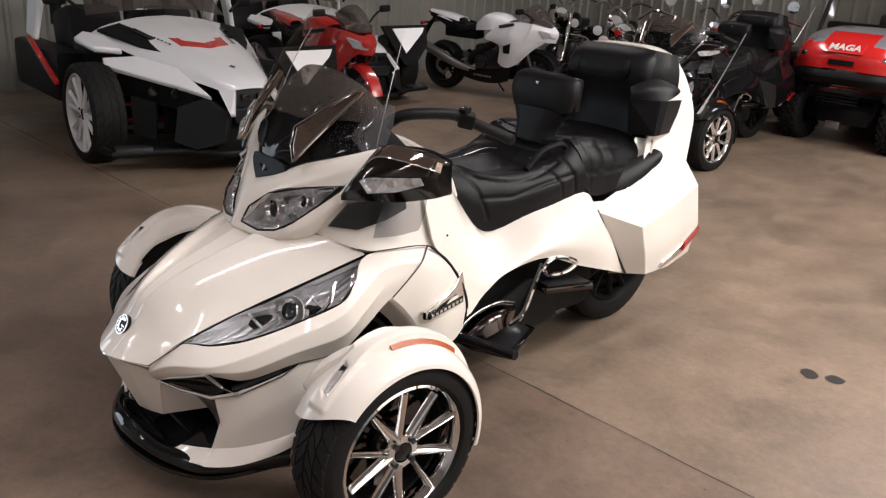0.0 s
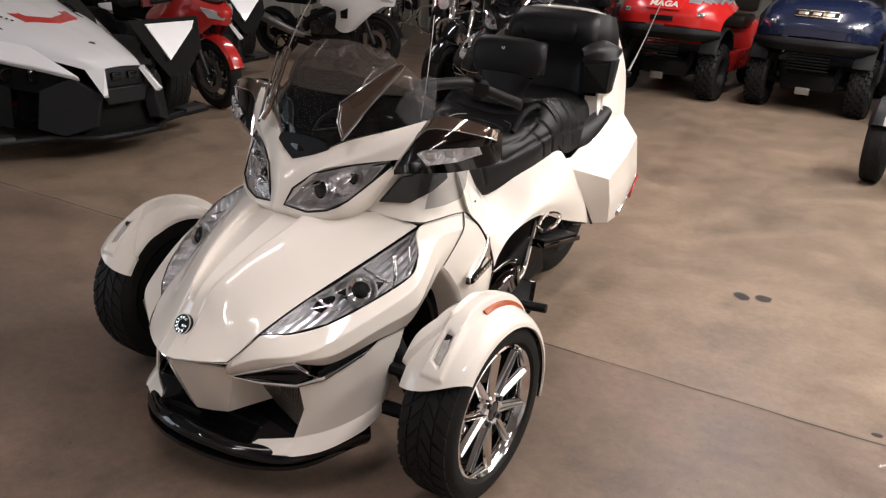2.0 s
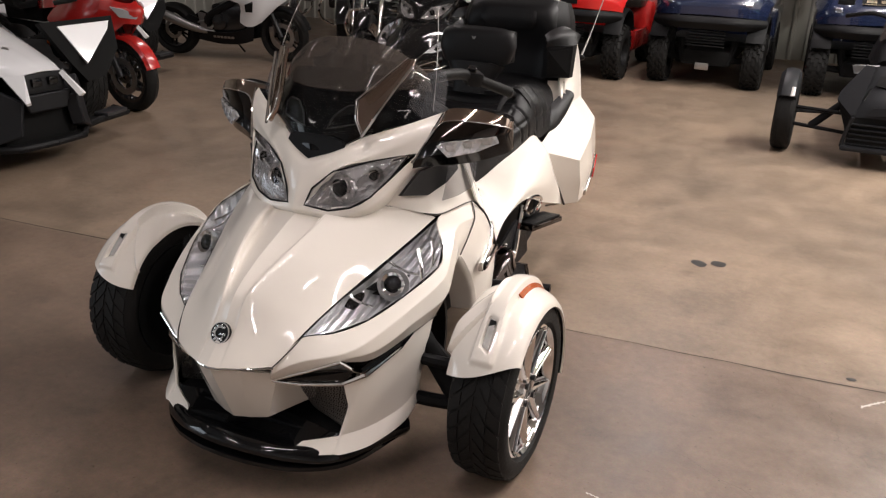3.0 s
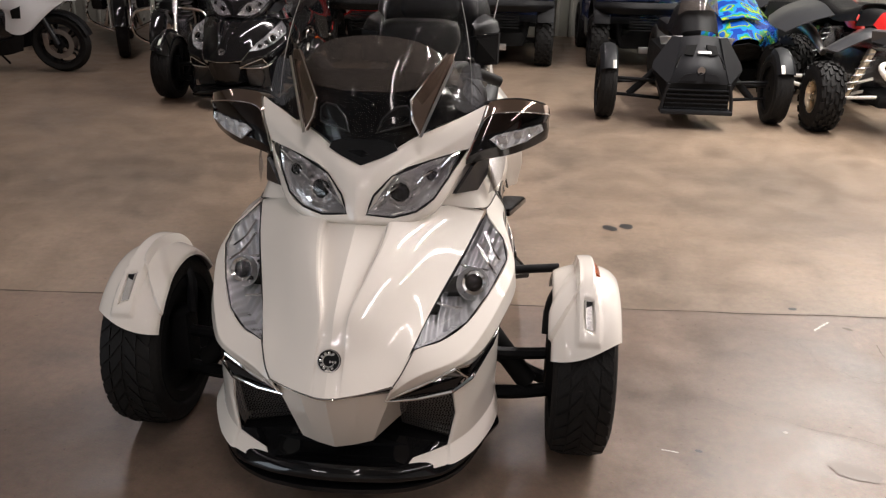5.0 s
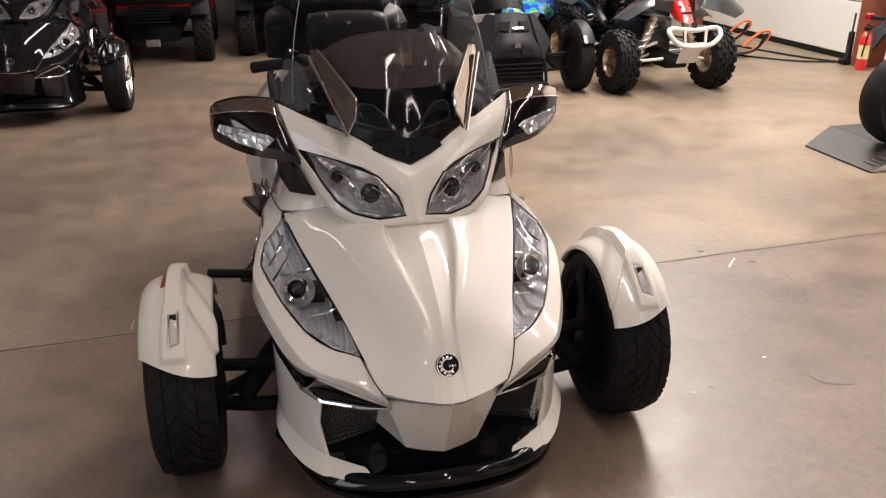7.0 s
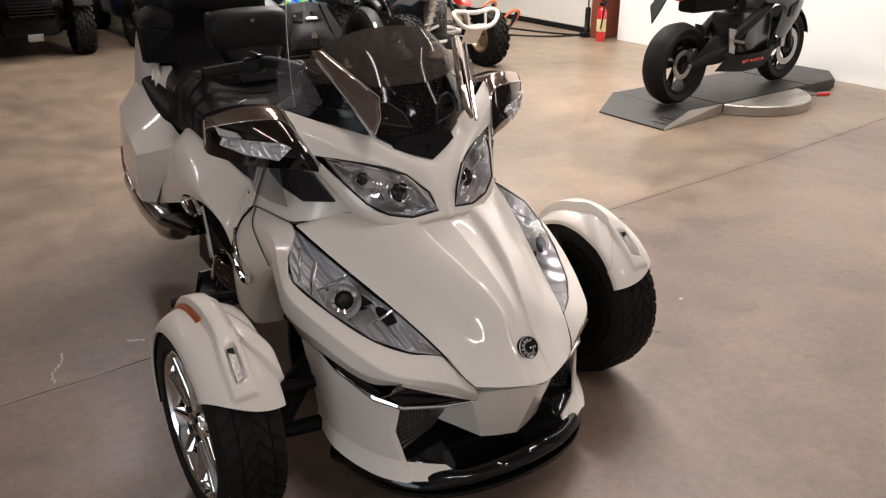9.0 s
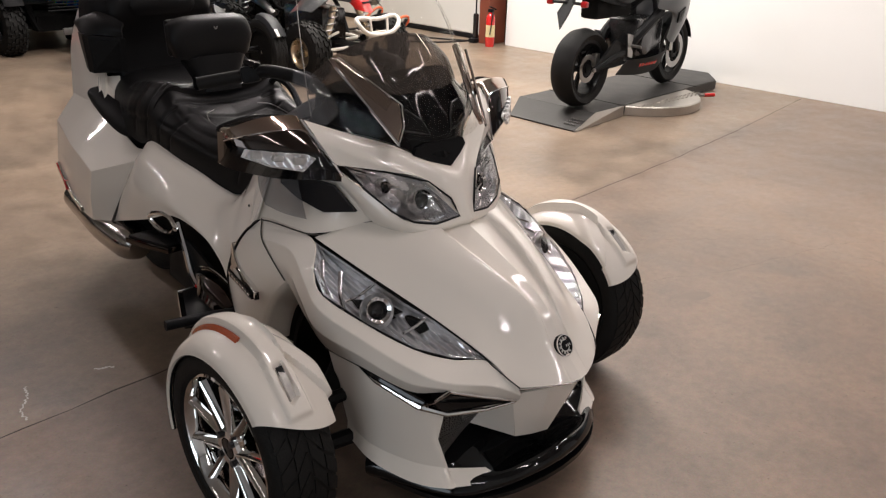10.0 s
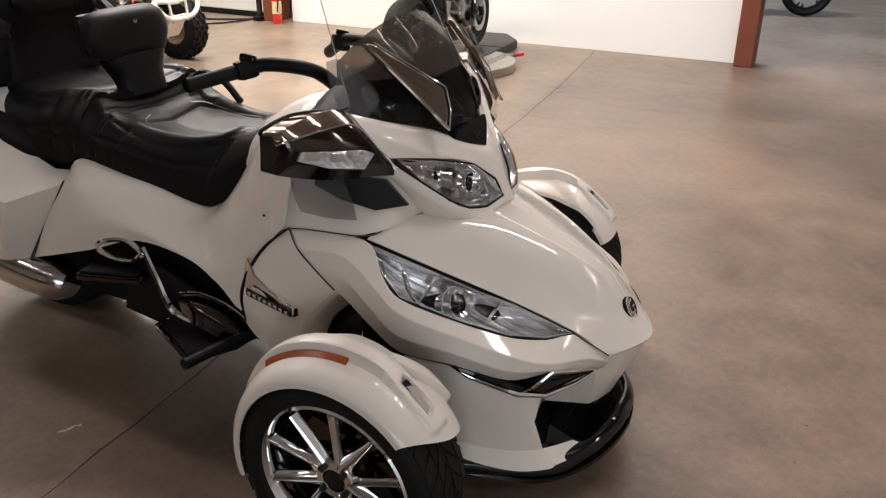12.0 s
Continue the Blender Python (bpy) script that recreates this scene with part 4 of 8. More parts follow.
def hero_bike():
    b = thing("touring_three_wheeler", "pearl white three-wheeled touring motorcycle with chrome trim and black seat", "motorcycle")
    # hood: stations from the cowl forward to the nose, centre to seam
    hood = [[(0, -0.087, 0.728), (0.058, -0.070, 0.724), (0.082, -0.063, 0.727), (0.102, -0.055, 0.738), (0.20, 0.02, 0.737), (0.285, 0.09, 0.722), (0.343, 0.128, 0.694)],
            [(0, -0.182, 0.688), (0.056, -0.172, 0.677), (0.078, -0.168, 0.679), (0.097, -0.162, 0.705), (0.18, -0.10, 0.695), (0.26, -0.03, 0.672), (0.306, -0.02, 0.640)],
            [(0, -0.302, 0.635), (0.040, -0.296, 0.623), (0.056, -0.293, 0.625), (0.071, -0.289, 0.649), (0.14, -0.25, 0.634), (0.20, -0.21, 0.608), (0.238, -0.232, 0.554)],
            [(0, -0.396, 0.576), (0.022, -0.393, 0.568), (0.032, -0.392, 0.570), (0.044, -0.388, 0.583), (0.10, -0.37, 0.563), (0.155, -0.35, 0.533), (0.196, -0.376, 0.489)],
            [(0, -0.453, 0.498), (0.024, -0.451, 0.494), (0.032, -0.450, 0.496), (0.042, -0.447, 0.502), (0.08, -0.442, 0.487), (0.13, -0.432, 0.468), (0.174, -0.432, 0.445)],
            [(0, -0.530, 0.418), (0.026, -0.526, 0.418), (0.034, -0.523, 0.418), (0.044, -0.520, 0.419), (0.08, -0.505, 0.420), (0.12, -0.483, 0.421), (0.158, -0.457, 0.422)]]
    part("hood", sheet(hood, 8, 5, True), PEARL, b, "smooth bonnet panel with a centre ridge", True, 11)
    for s in (1, -1):
        part("panel_gap", pipe(twin([(0.199, -0.379, 0.482), (0.176, -0.434, 0.444), (0.158, -0.459, 0.421)], s), 0.0018, 4, 6), SEAM, b)
    # round emblem: dark disc, toothed ring, bars for the lettering
    em = Matrix.Translation((0, -0.462, 0.484)) @ Vector((0, -0.86, 0.5)).normalized().to_track_quat("Z", "Y").to_matrix().to_4x4() @ pose(0, 0, 0.002)
    bm = lathe([(-0.006, 0.029), (0.003, 0.029), (0.005, 0.027), (0.005, 0)], 32, "Z")
    bm.transform(em)
    e = part("emblem", bm, MATTE, b, "round black and silver emblem")
    bm = lathe([(0.004, 0.0285), (0.0072, 0.0285), (0.0072, 0.0265), (0.004, 0.0265)], 32, "Z", closed_profile=True)
    bm.transform(em)
    part("emblem_ring", bm, CHROME, e)
    for k in range(9):
        q = radians(60 + k * 30)
        bm = block((0.0075, 0.007, 0.002), (0.0195 * math.cos(q), 0.0195 * math.sin(q), 0.006), 0.0005, (0, 0, math.degrees(q)))
        bm.transform(em)
        part("emblem_tooth", bm, CHROME, e)
    bm = lathe([(0.005, 0.0165), (0.0068, 0.0165), (0.0068, 0.0135), (0.005, 0.0135)], 24, "Z", (0, 0, 0), None, (60, 330), True)
    bm.transform(em)
    part("emblem_arc", bm, CHROME, e)
    for k in range(3):
        bm = block((0.0048, 0.0065, 0.002), (0.004 + 0.0066 * k, -0.002, 0.0065), 0.0005)
        bm.transform(em)
        part("emblem_bar", bm, CHROME, e)

    cowl_top = [[(0, -0.022, 0.868), (0.06, 0.0, 0.887), (0.14, 0.05, 0.930), (0.24, 0.115, 0.966), (0.336, 0.186, 1.005)],
                [(0, -0.040, 0.862), (0.06, -0.020, 0.880), (0.145, 0.035, 0.918), (0.245, 0.095, 0.952), (0.335, 0.165, 0.990)],
                [(0, -0.072, 0.835), (0.055, -0.050, 0.852), (0.15, 0.015, 0.885), (0.25, 0.075, 0.920), (0.322, 0.13, 0.955)],
                [(0, -0.118, 0.745), (0.027, -0.104, 0.747), (0.090, -0.044, 0.843), (0.18, 0.024, 0.871), (0.30, 0.10, 0.895)]]
    c = part("cowl", sheet(cowl_top, 4, 5, True), PEARL, b, "", True, 60)
    cowl_low = [[(0, -0.118, 0.746), (0.03, -0.104, 0.744), (0.10, -0.090, 0.735), (0.16, -0.067, 0.747), (0.208, -0.034, 0.777), (0.30, 0.10, 0.893)],
                [(0, -0.122, 0.730), (0.03, -0.110, 0.727), (0.105, -0.094, 0.720), (0.17, -0.064, 0.728), (0.225, -0.02, 0.757), (0.295, 0.10, 0.86)],
                [(0, -0.105, 0.712), (0.03, -0.095, 0.709), (0.105, -0.075, 0.702), (0.17, -0.045, 0.710), (0.222, 0.03, 0.736), (0.275, 0.10, 0.83)]]
    part("cowl_chin", sheet(cowl_low, 3, 4, True), PEARL, c, "", True, 60)
    for s in (1, -1):
        upper_lamp(b, s)
        headlamp(b, s)
        mirror_pod(b, s)
        # cheek behind the cowl with the dark vent
        cheek = [[(0.285, 0.09, 0.845), (0.315, 0.20, 0.865), (0.296, 0.43, 0.858)],
                 [(0.245, 0.05, 0.78), (0.32, 0.17, 0.79), (0.328, 0.43, 0.76)],
                 [(0.217, 0.040, 0.736), (0.345, 0.135, 0.704), (0.368, 0.41, 0.665)]]
        ch = part("cheek_panel", sheet(cheek, 4, 4, side=s), PEARL, b)
        part("vent", facet(twin([(0.262, 0.055, 0.768), (0.322, 0.115, 0.764), (0.343, 0.20, 0.785), (0.347, 0.275, 0.812), (0.343, 0.27, 0.850), (0.308, 0.09, 0.842)], s), 0.012, (0, 0.2, 0.8)), SATIN, ch)
        part("lower_deflector", sheet([[(0.352, 0.150, 0.742), (0.372, 0.22, 0.742), (0.388, 0.292, 0.752)], [(0.358, 0.158, 0.795), (0.380, 0.23, 0.795), (0.396, 0.305, 0.800)], [(0.350, 0.190, 0.850), (0.376, 0.25, 0.850), (0.392, 0.315, 0.846)]], 4, 4, side=s, thick=0), HAZY, ch, "hazy clear lower wind deflector")
        part("panel_gap", pipe(twin([(0.217, 0.036, 0.735), (0.28, 0.088, 0.722), (0.347, 0.13, 0.702), (0.374, 0.335, 0.692), (0.385, 0.40, 0.640), (0.394, 0.46, 0.55)], s), 0.0019, 5, 6), SEAM, ch)
        # side panel under the headlamp
        fang = [[(0.362, 0.350, 0.690), (0.350, 0.132, 0.694), (0.406, 0.052, 0.642), (0.421, -0.006, 0.596), (0.377, -0.14, 0.545), (0.324, -0.253, 0.506), (0.262, -0.328, 0.487), (0.199, -0.380, 0.482), (0.160, -0.458, 0.420)],
                [(0.399, 0.300, 0.652), (0.400, 0.165, 0.662), (0.430, 0.060, 0.612), (0.443, -0.020, 0.567), (0.410, -0.150, 0.524), (0.365, -0.268, 0.480), (0.316, -0.350, 0.452), (0.215, -0.420, 0.432), (0.150, -0.458, 0.397)],
                [(0.403, 0.245, 0.605), (0.412, 0.160, 0.607), (0.436, 0.070, 0.560), (0.450, -0.015, 0.510), (0.420, -0.150, 0.482), (0.372, -0.270, 0.440), (0.314, -0.354, 0.434), (0.210, -0.412, 0.405), (0.140, -0.446, 0.372)],
                [(0.401, 0.195, 0.563), (0.402, 0.160, 0.542), (0.412, 0.085, 0.492), (0.414, -0.004, 0.440), (0.408, -0.141, 0.441), (0.352, -0.265, 0.402), (0.300, -0.345, 0.415), (0.205, -0.400, 0.385), (0.136, -0.432, 0.362)]]
        sp_ = bevelled(part("side_panel", sheet(fang, 3, 5, side=s, sharp_u=True), PEARL, b, "", True, 22), 0.004)
        part("panel_gap", pipe(twin([(0.366, 0.350, 0.689), (0.401, 0.300, 0.653), (0.405, 0.245, 0.606), (0.403, 0.193, 0.562)], s), 0.0019, 5, 6), SEAM, sp_)
        part("panel_gap", pipe(twin([(0.416, -0.004, 0.440), (0.413, -0.07, 0.441), (0.409, -0.141, 0.442)], s), 0.0022, 4, 6), SEAM, sp_)
        # lower flank: front face beside the grille, side face, then the blade that ends in a prong
        flank = [[(0.300, -0.338, 0.352), (0.338, -0.293, 0.358), (0.368, -0.235, 0.396), (0.404, -0.141, 0.438), (0.411, -0.010, 0.437)],
                 [(0.308, -0.326, 0.272), (0.326, -0.312, 0.272), (0.372, -0.235, 0.292), (0.404, -0.130, 0.312), (0.404, -0.050, 0.320)],
                 [(0.288, -0.346, 0.182), (0.303, -0.340, 0.188), (0.352, -0.276, 0.196), (0.398, -0.170, 0.216), (0.402, -0.075, 0.240)],
                 [(0.288, -0.384, 0.146), (0.315, -0.372, 0.146), (0.368, -0.300, 0.152), (0.414, -0.190, 0.180), (0.410, -0.080, 0.205)],
                 [(0.270, -0.360, 0.128), (0.300, -0.345, 0.130), (0.350, -0.280, 0.136), (0.396, -0.180, 0.165), (0.398, -0.085, 0.188)]]
        fl = bevelled(part("flank_panel", sheet(flank, 4, 5, side=s, sharp_u=True), PEARL, b, "", True, 18), 0.005, 3)
        blade = [[(0.202, -0.398, 0.170), (0.246, -0.374, 0.177), (0.291, -0.344, 0.183)],
                 [(0.177, -0.434, 0.146), (0.236, -0.413, 0.143), (0.290, -0.385, 0.146)],
                 [(0.183, -0.424, 0.132), (0.236, -0.400, 0.129), (0.285, -0.372, 0.130)]]
        bevelled(part("bumper_blade", sheet(blade, 3, 4, side=s, thick=0.008, sharp_u=True), PEARL, fl, "", True, 18), 0.003)
        grille_mesh(b, s)
        # chrome intake trim: dark wedge, bright edges, strip running back
        it = part("intake", facet(twin([(0.140, -0.424, 0.358), (0.312, -0.360, 0.424), (0.326, -0.322, 0.385), (0.300, -0.340, 0.352)], s), 0.03, (0, 0, 0.4)), GLOSS, b)
        part("chrome_trim", pipe(twin([(0.128, -0.428, 0.356), (0.21, -0.396, 0.352), (0.296, -0.344, 0.350), (0.342, -0.288, 0.366), (0.390, -0.180, 0.412), (0.408, -0.140, 0.438)], s), [0.003, 0.005, 0.007, 0.010, 0.008, 0.002], 5, 8, smooth=False), CHROME, it)
        part("chrome_trim", pipe(twin([(0.128, -0.428, 0.358), (0.225, -0.402, 0.398), (0.306, -0.362, 0.428), (0.330, -0.330, 0.392), (0.334, -0.300, 0.372)], s), 0.0045, 4, 8, smooth=False), CHROME, it)
        # black pipe stands in for the shade along the chrome strip
        part("trim_recess", pipe(twin([(0.336, -0.302, 0.380), (0.352, -0.262, 0.390), (0.392, -0.180, 0.424), (0.408, -0.138, 0.440)], s), [0.008, 0.012, 0.009, 0.003], 5, 8), GLOSS, it)
        # badge panel behind the wheel arch
        bp = [[(0.362, 0.352, 0.689), (0.400, 0.298, 0.650), (0.404, 0.245, 0.604), (0.402, 0.192, 0.560)],
              [(0.388, 0.410, 0.635), (0.407, 0.352, 0.600), (0.412, 0.295, 0.560), (0.404, 0.237, 0.515)],
              [(0.398, 0.470, 0.550), (0.417, 0.405, 0.520), (0.420, 0.345, 0.490), (0.406, 0.282, 0.457)],
              [(0.405, 0.496, 0.470), (0.424, 0.430, 0.440), (0.426, 0.370, 0.415), (0.410, 0.312, 0.390)],
              [(0.402, 0.490, 0.385), (0.420, 0.440, 0.365), (0.424, 0.385, 0.345), (0.412, 0.327, 0.325)]]
        bpo = part("badge_panel", sheet(bp, 4, 4, side=s), PEARL, b)
        # rounded white wall that turns in behind the wheel
        arch = [[(0.402, 0.160, 0.543), (0.392, 0.150, 0.531), (0.362, 0.143, 0.521), (0.335, 0.135, 0.505)],
                [(0.402, 0.192, 0.560), (0.394, 0.184, 0.548), (0.366, 0.176, 0.535), (0.335, 0.168, 0.512)],
                [(0.404, 0.237, 0.515), (0.394, 0.226, 0.507), (0.366, 0.216, 0.497), (0.335, 0.206, 0.480)],
                [(0.406, 0.282, 0.457), (0.396, 0.269, 0.452), (0.368, 0.258, 0.446), (0.335, 0.246, 0.437)],
                [(0.410, 0.312, 0.390), (0.400, 0.298, 0.388), (0.370, 0.285, 0.385), (0.335, 0.273, 0.380)],
                [(0.412, 0.327, 0.325), (0.402, 0.313, 0.325), (0.372, 0.300, 0.325), (0.335, 0.290, 0.325)]]
        part("arch_wall", sheet(arch, 4, 4, side=s), PEARL, bpo, "", True, 50)
        bg = part("badge", facet(twin([(0.438, 0.300, 0.500), (0.428, 0.385, 0.530), (0.412, 0.440, 0.552), (0.398, 0.470, 0.588), (0.394, 0.482, 0.582), (0.402, 0.490, 0.520), (0.414, 0.468, 0.488), (0.440, 0.298, 0.472)], s), 0.018, (0, 0.4, 0.5)), CHROME, b, "chrome side badge with raised bars")
        bevelled(bg, 0.003)
        part("badge_field", facet(twin([(0.4445, 0.305, 0.492), (0.424, 0.462, 0.512), (0.424, 0.462, 0.492), (0.4445, 0.305, 0.475)], s), 0.006, (0, 0.4, 0.5)), GLOSS, bg)
        for k in range(8):
            f = k / 7
            q = Vector((0.4450 - 0.0195 * f, 0.318 + 0.132 * f, 0.4845 + 0.0165 * f))
            part("badge_bar", block((0.004, 0.011, 0.012), (q.x * s, q.y, q.z), 0.001, (0, 0, 6 * s)), CHROME, bg)
        part("arch_liner", lathe([(0.18 * s, 0.29), (0.325 * s, 0.30), (0.325 * s, 0.285), (0.18 * s, 0.275)], 20, "X", (0, -0.01, 0.25), None, (-20, 110), True), MATTE, b)
        # body side, from the console back under the seat to the saddlebag
        body = [[(0.300, 0.36, 0.868), (0.215, 0.53, 0.862), (0.178, 0.625, 0.760), (0.190, 0.760, 0.612), (0.250, 0.95, 0.672), (0.285, 1.18, 0.724), (0.320, 1.222, 0.652)],
                [(0.345, 0.36, 0.775), (0.305, 0.53, 0.690), (0.275, 0.65, 0.620), (0.270, 0.78, 0.578), (0.318, 0.95, 0.645), (0.355, 1.15, 0.668), (0.348, 1.275, 0.575)],
                [(0.372, 0.365, 0.700), (0.358, 0.50, 0.570), (0.345, 0.62, 0.505), (0.345, 0.74, 0.528), (0.372, 0.93, 0.585), (0.388, 1.13, 0.560), (0.372, 1.32, 0.480)],
                [(0.382, 0.40, 0.640), (0.388, 0.50, 0.420), (0.360, 0.62, 0.462), (0.355, 0.73, 0.515), (0.366, 0.91, 0.537), (0.376, 1.10, 0.472), (0.378, 1.37, 0.388)]]
        part("body_side", sheet(body, 5, 5, side=s), PEARL, b, "", True, 50)
        part("screw", lathe([(0, 0.004), (0.002, 0.004), (0.002, 0)], 8, "X", (0.352 * s, 0.44, 0.70)), MATTE, b)
        # saddlebag
        bag = [[(0.285, 1.235, 0.680), (0.290, 1.30, 0.675), (0.312, 1.56, 0.790), (0.285, 1.82, 0.800)],
               [(0.325, 1.230, 0.648), (0.443, 1.365, 0.598), (0.420, 1.60, 0.650), (0.375, 1.825, 0.690)],
               [(0.352, 1.300, 0.520), (0.446, 1.400, 0.490), (0.434, 1.62, 0.500), (0.386, 1.855, 0.520)],
               [(0.380, 1.376, 0.386), (0.430, 1.450, 0.382), (0.415, 1.62, 0.375), (0.368, 1.84, 0.385)],
               [(0.30, 1.376, 0.36), (0.30, 1.450, 0.35), (0.30, 1.62, 0.34), (0.28, 1.84, 0.36)]]
        sb = bevelled(part("saddlebag", sheet(bag, 3, 3, side=s, sharp_u=True, sharp_v=True), PEARL, b, "", True, 30), 0.012, 3)
        part("panel_gap", pipe(twin([(0.326, 1.226, 0.656), (0.358, 1.292, 0.530), (0.388, 1.374, 0.386)], s), 0.0045, 6, 6), SEAM, sb)
        tl = part("tail_lamp", facet(twin([(0.440, 1.545, 0.412), (0.418, 1.735, 0.475), (0.390, 1.860, 0.510), (0.388, 1.860, 0.475), (0.415, 1.72, 0.420), (0.436, 1.545, 0.388)], s), 0.02, (0, 1.6, 0.45)), CHROME, sb)
        bevelled(tl, 0.004)
        part("red_lens", facet(twin([(0.425, 1.715, 0.468), (0.396, 1.856, 0.505), (0.394, 1.856, 0.480), (0.422, 1.71, 0.432)], s), 0.03, (0, 1.7, 0.45)), REDLENS, tl, "red tail lens")
        # passenger hand pad beside the seat
        pad = [[(0.205, 1.30, 0.760), (0.225, 1.36, 0.775), (0.262, 1.48, 0.810), (0.285, 1.60, 0.850)],
               [(0.232, 1.285, 0.735), (0.268, 1.355, 0.748), (0.296, 1.48, 0.790), (0.310, 1.61, 0.842)],
               [(0.240, 1.290, 0.690), (0.300, 1.375, 0.705), (0.318, 1.49, 0.760), (0.322, 1.612, 0.825)],
               [(0.232, 1.305, 0.640), (0.292, 1.385, 0.648), (0.312, 1.50, 0.720), (0.318, 1.605, 0.800)]]
        part("grab_pad", sheet(pad, 4, 5, side=s, thick=0.02), LEATHER, b, "black padded side grip", True, 50)
        # white tail pillar up to the case, speaker pod and arm pad
        pil = [[(0.30, 1.52, 0.800), (0.305, 1.66, 0.790), (0.298, 1.825, 0.775)],
               [(0.268, 1.56, 0.87), (0.282, 1.72, 0.87), (0.268, 1.880, 0.880)],
               [(0.248, 1.62, 0.97), (0.262, 1.76, 0.97), (0.242, 1.915, 0.970)],
               [(0.232, 1.72, 1.08), (0.236, 1.78, 1.09), (0.215, 1.87, 1.10)],
               [(0.200, 1.72, 1.205), (0.205, 1.75, 1.205), (0.19, 1.79, 1.205)]]
        part("tail_pillar", sheet(pil, 4, 4, side=s, thick=0.01), PEARL, b, "", True, 50)
        part("pillar_front", facet(twin([(0.215, 1.54, 0.80), (0.305, 1.55, 0.80), (0.275, 1.60, 0.885), (0.205, 1.57, 0.885)], s), 0.02, (0, 1.8, 0.8)), PEARL, b)
        sp = part("speaker_pod", sheet([[(0.190, 1.515, 1.030), (0.212, 1.508, 1.036), (0.312, 1.560, 1.046), (0.318, 1.60, 1.046), (0.262, 1.78, 1.03)],
                                        [(0.190, 1.535, 0.900), (0.212, 1.526, 0.905), (0.310, 1.545, 0.910), (0.316, 1.575, 0.912), (0.262, 1.74, 0.90)]], 3, 1, side=s, thick=0.01, sharp_u=True, sharp_v=True), MATTE, b, "black speaker pod", True, 20)
        part("speaker_cloth", facet(twin([(0.220, 1.506, 1.022), (0.306, 1.551, 1.034), (0.304, 1.538, 0.924), (0.220, 1.522, 0.918)], s), 0.006, (0.1 * s, 2.0, 1.0)), DARK, sp)
        part("pod_base", facet(twin([(0.190, 1.535, 0.902), (0.212, 1.526, 0.906), (0.312, 1.547, 0.910), (0.262, 1.74, 0.90), (0.19, 1.74, 0.90)], s), 0.01, (0, 1.6, 1.0)), MATTE, sp)
        part("arm_pad", sheet([[(0.195, 1.510, 1.090), (0.212, 1.555, 1.108), (0.243, 1.619, 1.122), (0.262, 1.70, 1.10)],
                               [(0.210, 1.500, 1.062), (0.252, 1.545, 1.085), (0.292, 1.630, 1.095), (0.301, 1.697, 1.082)],
                               [(0.205, 1.505, 1.036), (0.250, 1.535, 1.044), (0.312, 1.600, 1.048), (0.301, 1.690, 1.066)]], 4, 5, side=s, thick=0.015), LEATHER, b, "", True, 60)
        # footboards
        fb = part("footboard", facet(twin([(0.300, 0.520, 0.318), (0.405, 0.535, 0.312), (0.500, 0.635, 0.285), (0.415, 0.830, 0.298), (0.330, 0.810, 0.305)], s), 0.022, (0.4, 0.6, 0)), GLOSS, b)
        part("chrome_rim", pipe(twin([(0.405, 0.535, 0.314), (0.500, 0.635, 0.287), (0.415, 0.830, 0.300), (0.330, 0.810, 0.307)], s), 0.0035, 2, 6, smooth=False), CHROME, fb)
        bevelled(fb, 0.005)
        part("rubber_pad", facet(twin([(0.315, 0.540, 0.323), (0.398, 0.553, 0.317), (0.482, 0.640, 0.294), (0.408, 0.810, 0.306), (0.340, 0.795, 0.311)], s), 0.008, (0.4, 0.6, 0)), MATTE, fb)
        part("lever", pipe(twin([(0.30, 0.46, 0.34), (0.45, 0.515, 0.345), (0.60, 0.540, 0.352)], s), 0.016, 4, 10), MATTE, b)
        pb = part("passenger_board", block((0.10, 0.20, 0.022), (0.395 * s, 0.985, 0.425), 0.006, (0, -6 * s, -18 * s)), DARKSMOKE, b)
        part("rubber_pad", block((0.088, 0.18, 0.008), (0.395 * s, 0.985, 0.440), 0.003, (0, -6 * s, -18 * s)), MATTE, pb)
        part("heel_strut", pipe(twin([(0.352, 0.905, 0.512), (0.356, 0.86, 0.42), (0.362, 0.805, 0.33), (0.355, 0.70, 0.30)], s), [0.010, 0.012, 0.012, 0.01], 5, 8), CHROME, b)
        part("heel_ring", pipe(twin([(0.366, 0.90, 0.500), (0.366, 0.95, 0.530), (0.372, 1.02, 0.520), (0.374, 1.07, 0.490), (0.370, 1.02, 0.462), (0.364, 0.94, 0.465)], s), 0.010, 4, 8, True), CHROME, b)
        part("heel_plate", facet(twin([(0.345, 0.60, 0.36), (0.352, 0.84, 0.46), (0.352, 0.96, 0.46), (0.350, 1.02, 0.28), (0.345, 0.75, 0.24), (0.340, 0.58, 0.30)], s), 0.01, (0, 0.8, 0.35)), MATTE, b)
        tg = part("toe_guard", sheet([[(0.345, 0.780, 0.385), (0.35, 0.70, 0.405), (0.35, 0.60, 0.392), (0.35, 0.52, 0.352)], [(0.375, 0.765, 0.375), (0.40, 0.68, 0.398), (0.405, 0.60, 0.385), (0.395, 0.53, 0.345)], [(0.385, 0.745, 0.345), (0.425, 0.67, 0.352), (0.430, 0.60, 0.340), (0.41, 0.54, 0.315)]], 4, 4, side=s), DARKSMOKE, b, "dark chrome toe cover")
        part("chrome_edge", pipe(twin([(0.348, 0.782, 0.388), (0.352, 0.70, 0.409), (0.352, 0.60, 0.396), (0.352, 0.515, 0.355)], s), 0.004, 5, 6), CHROME, tg)
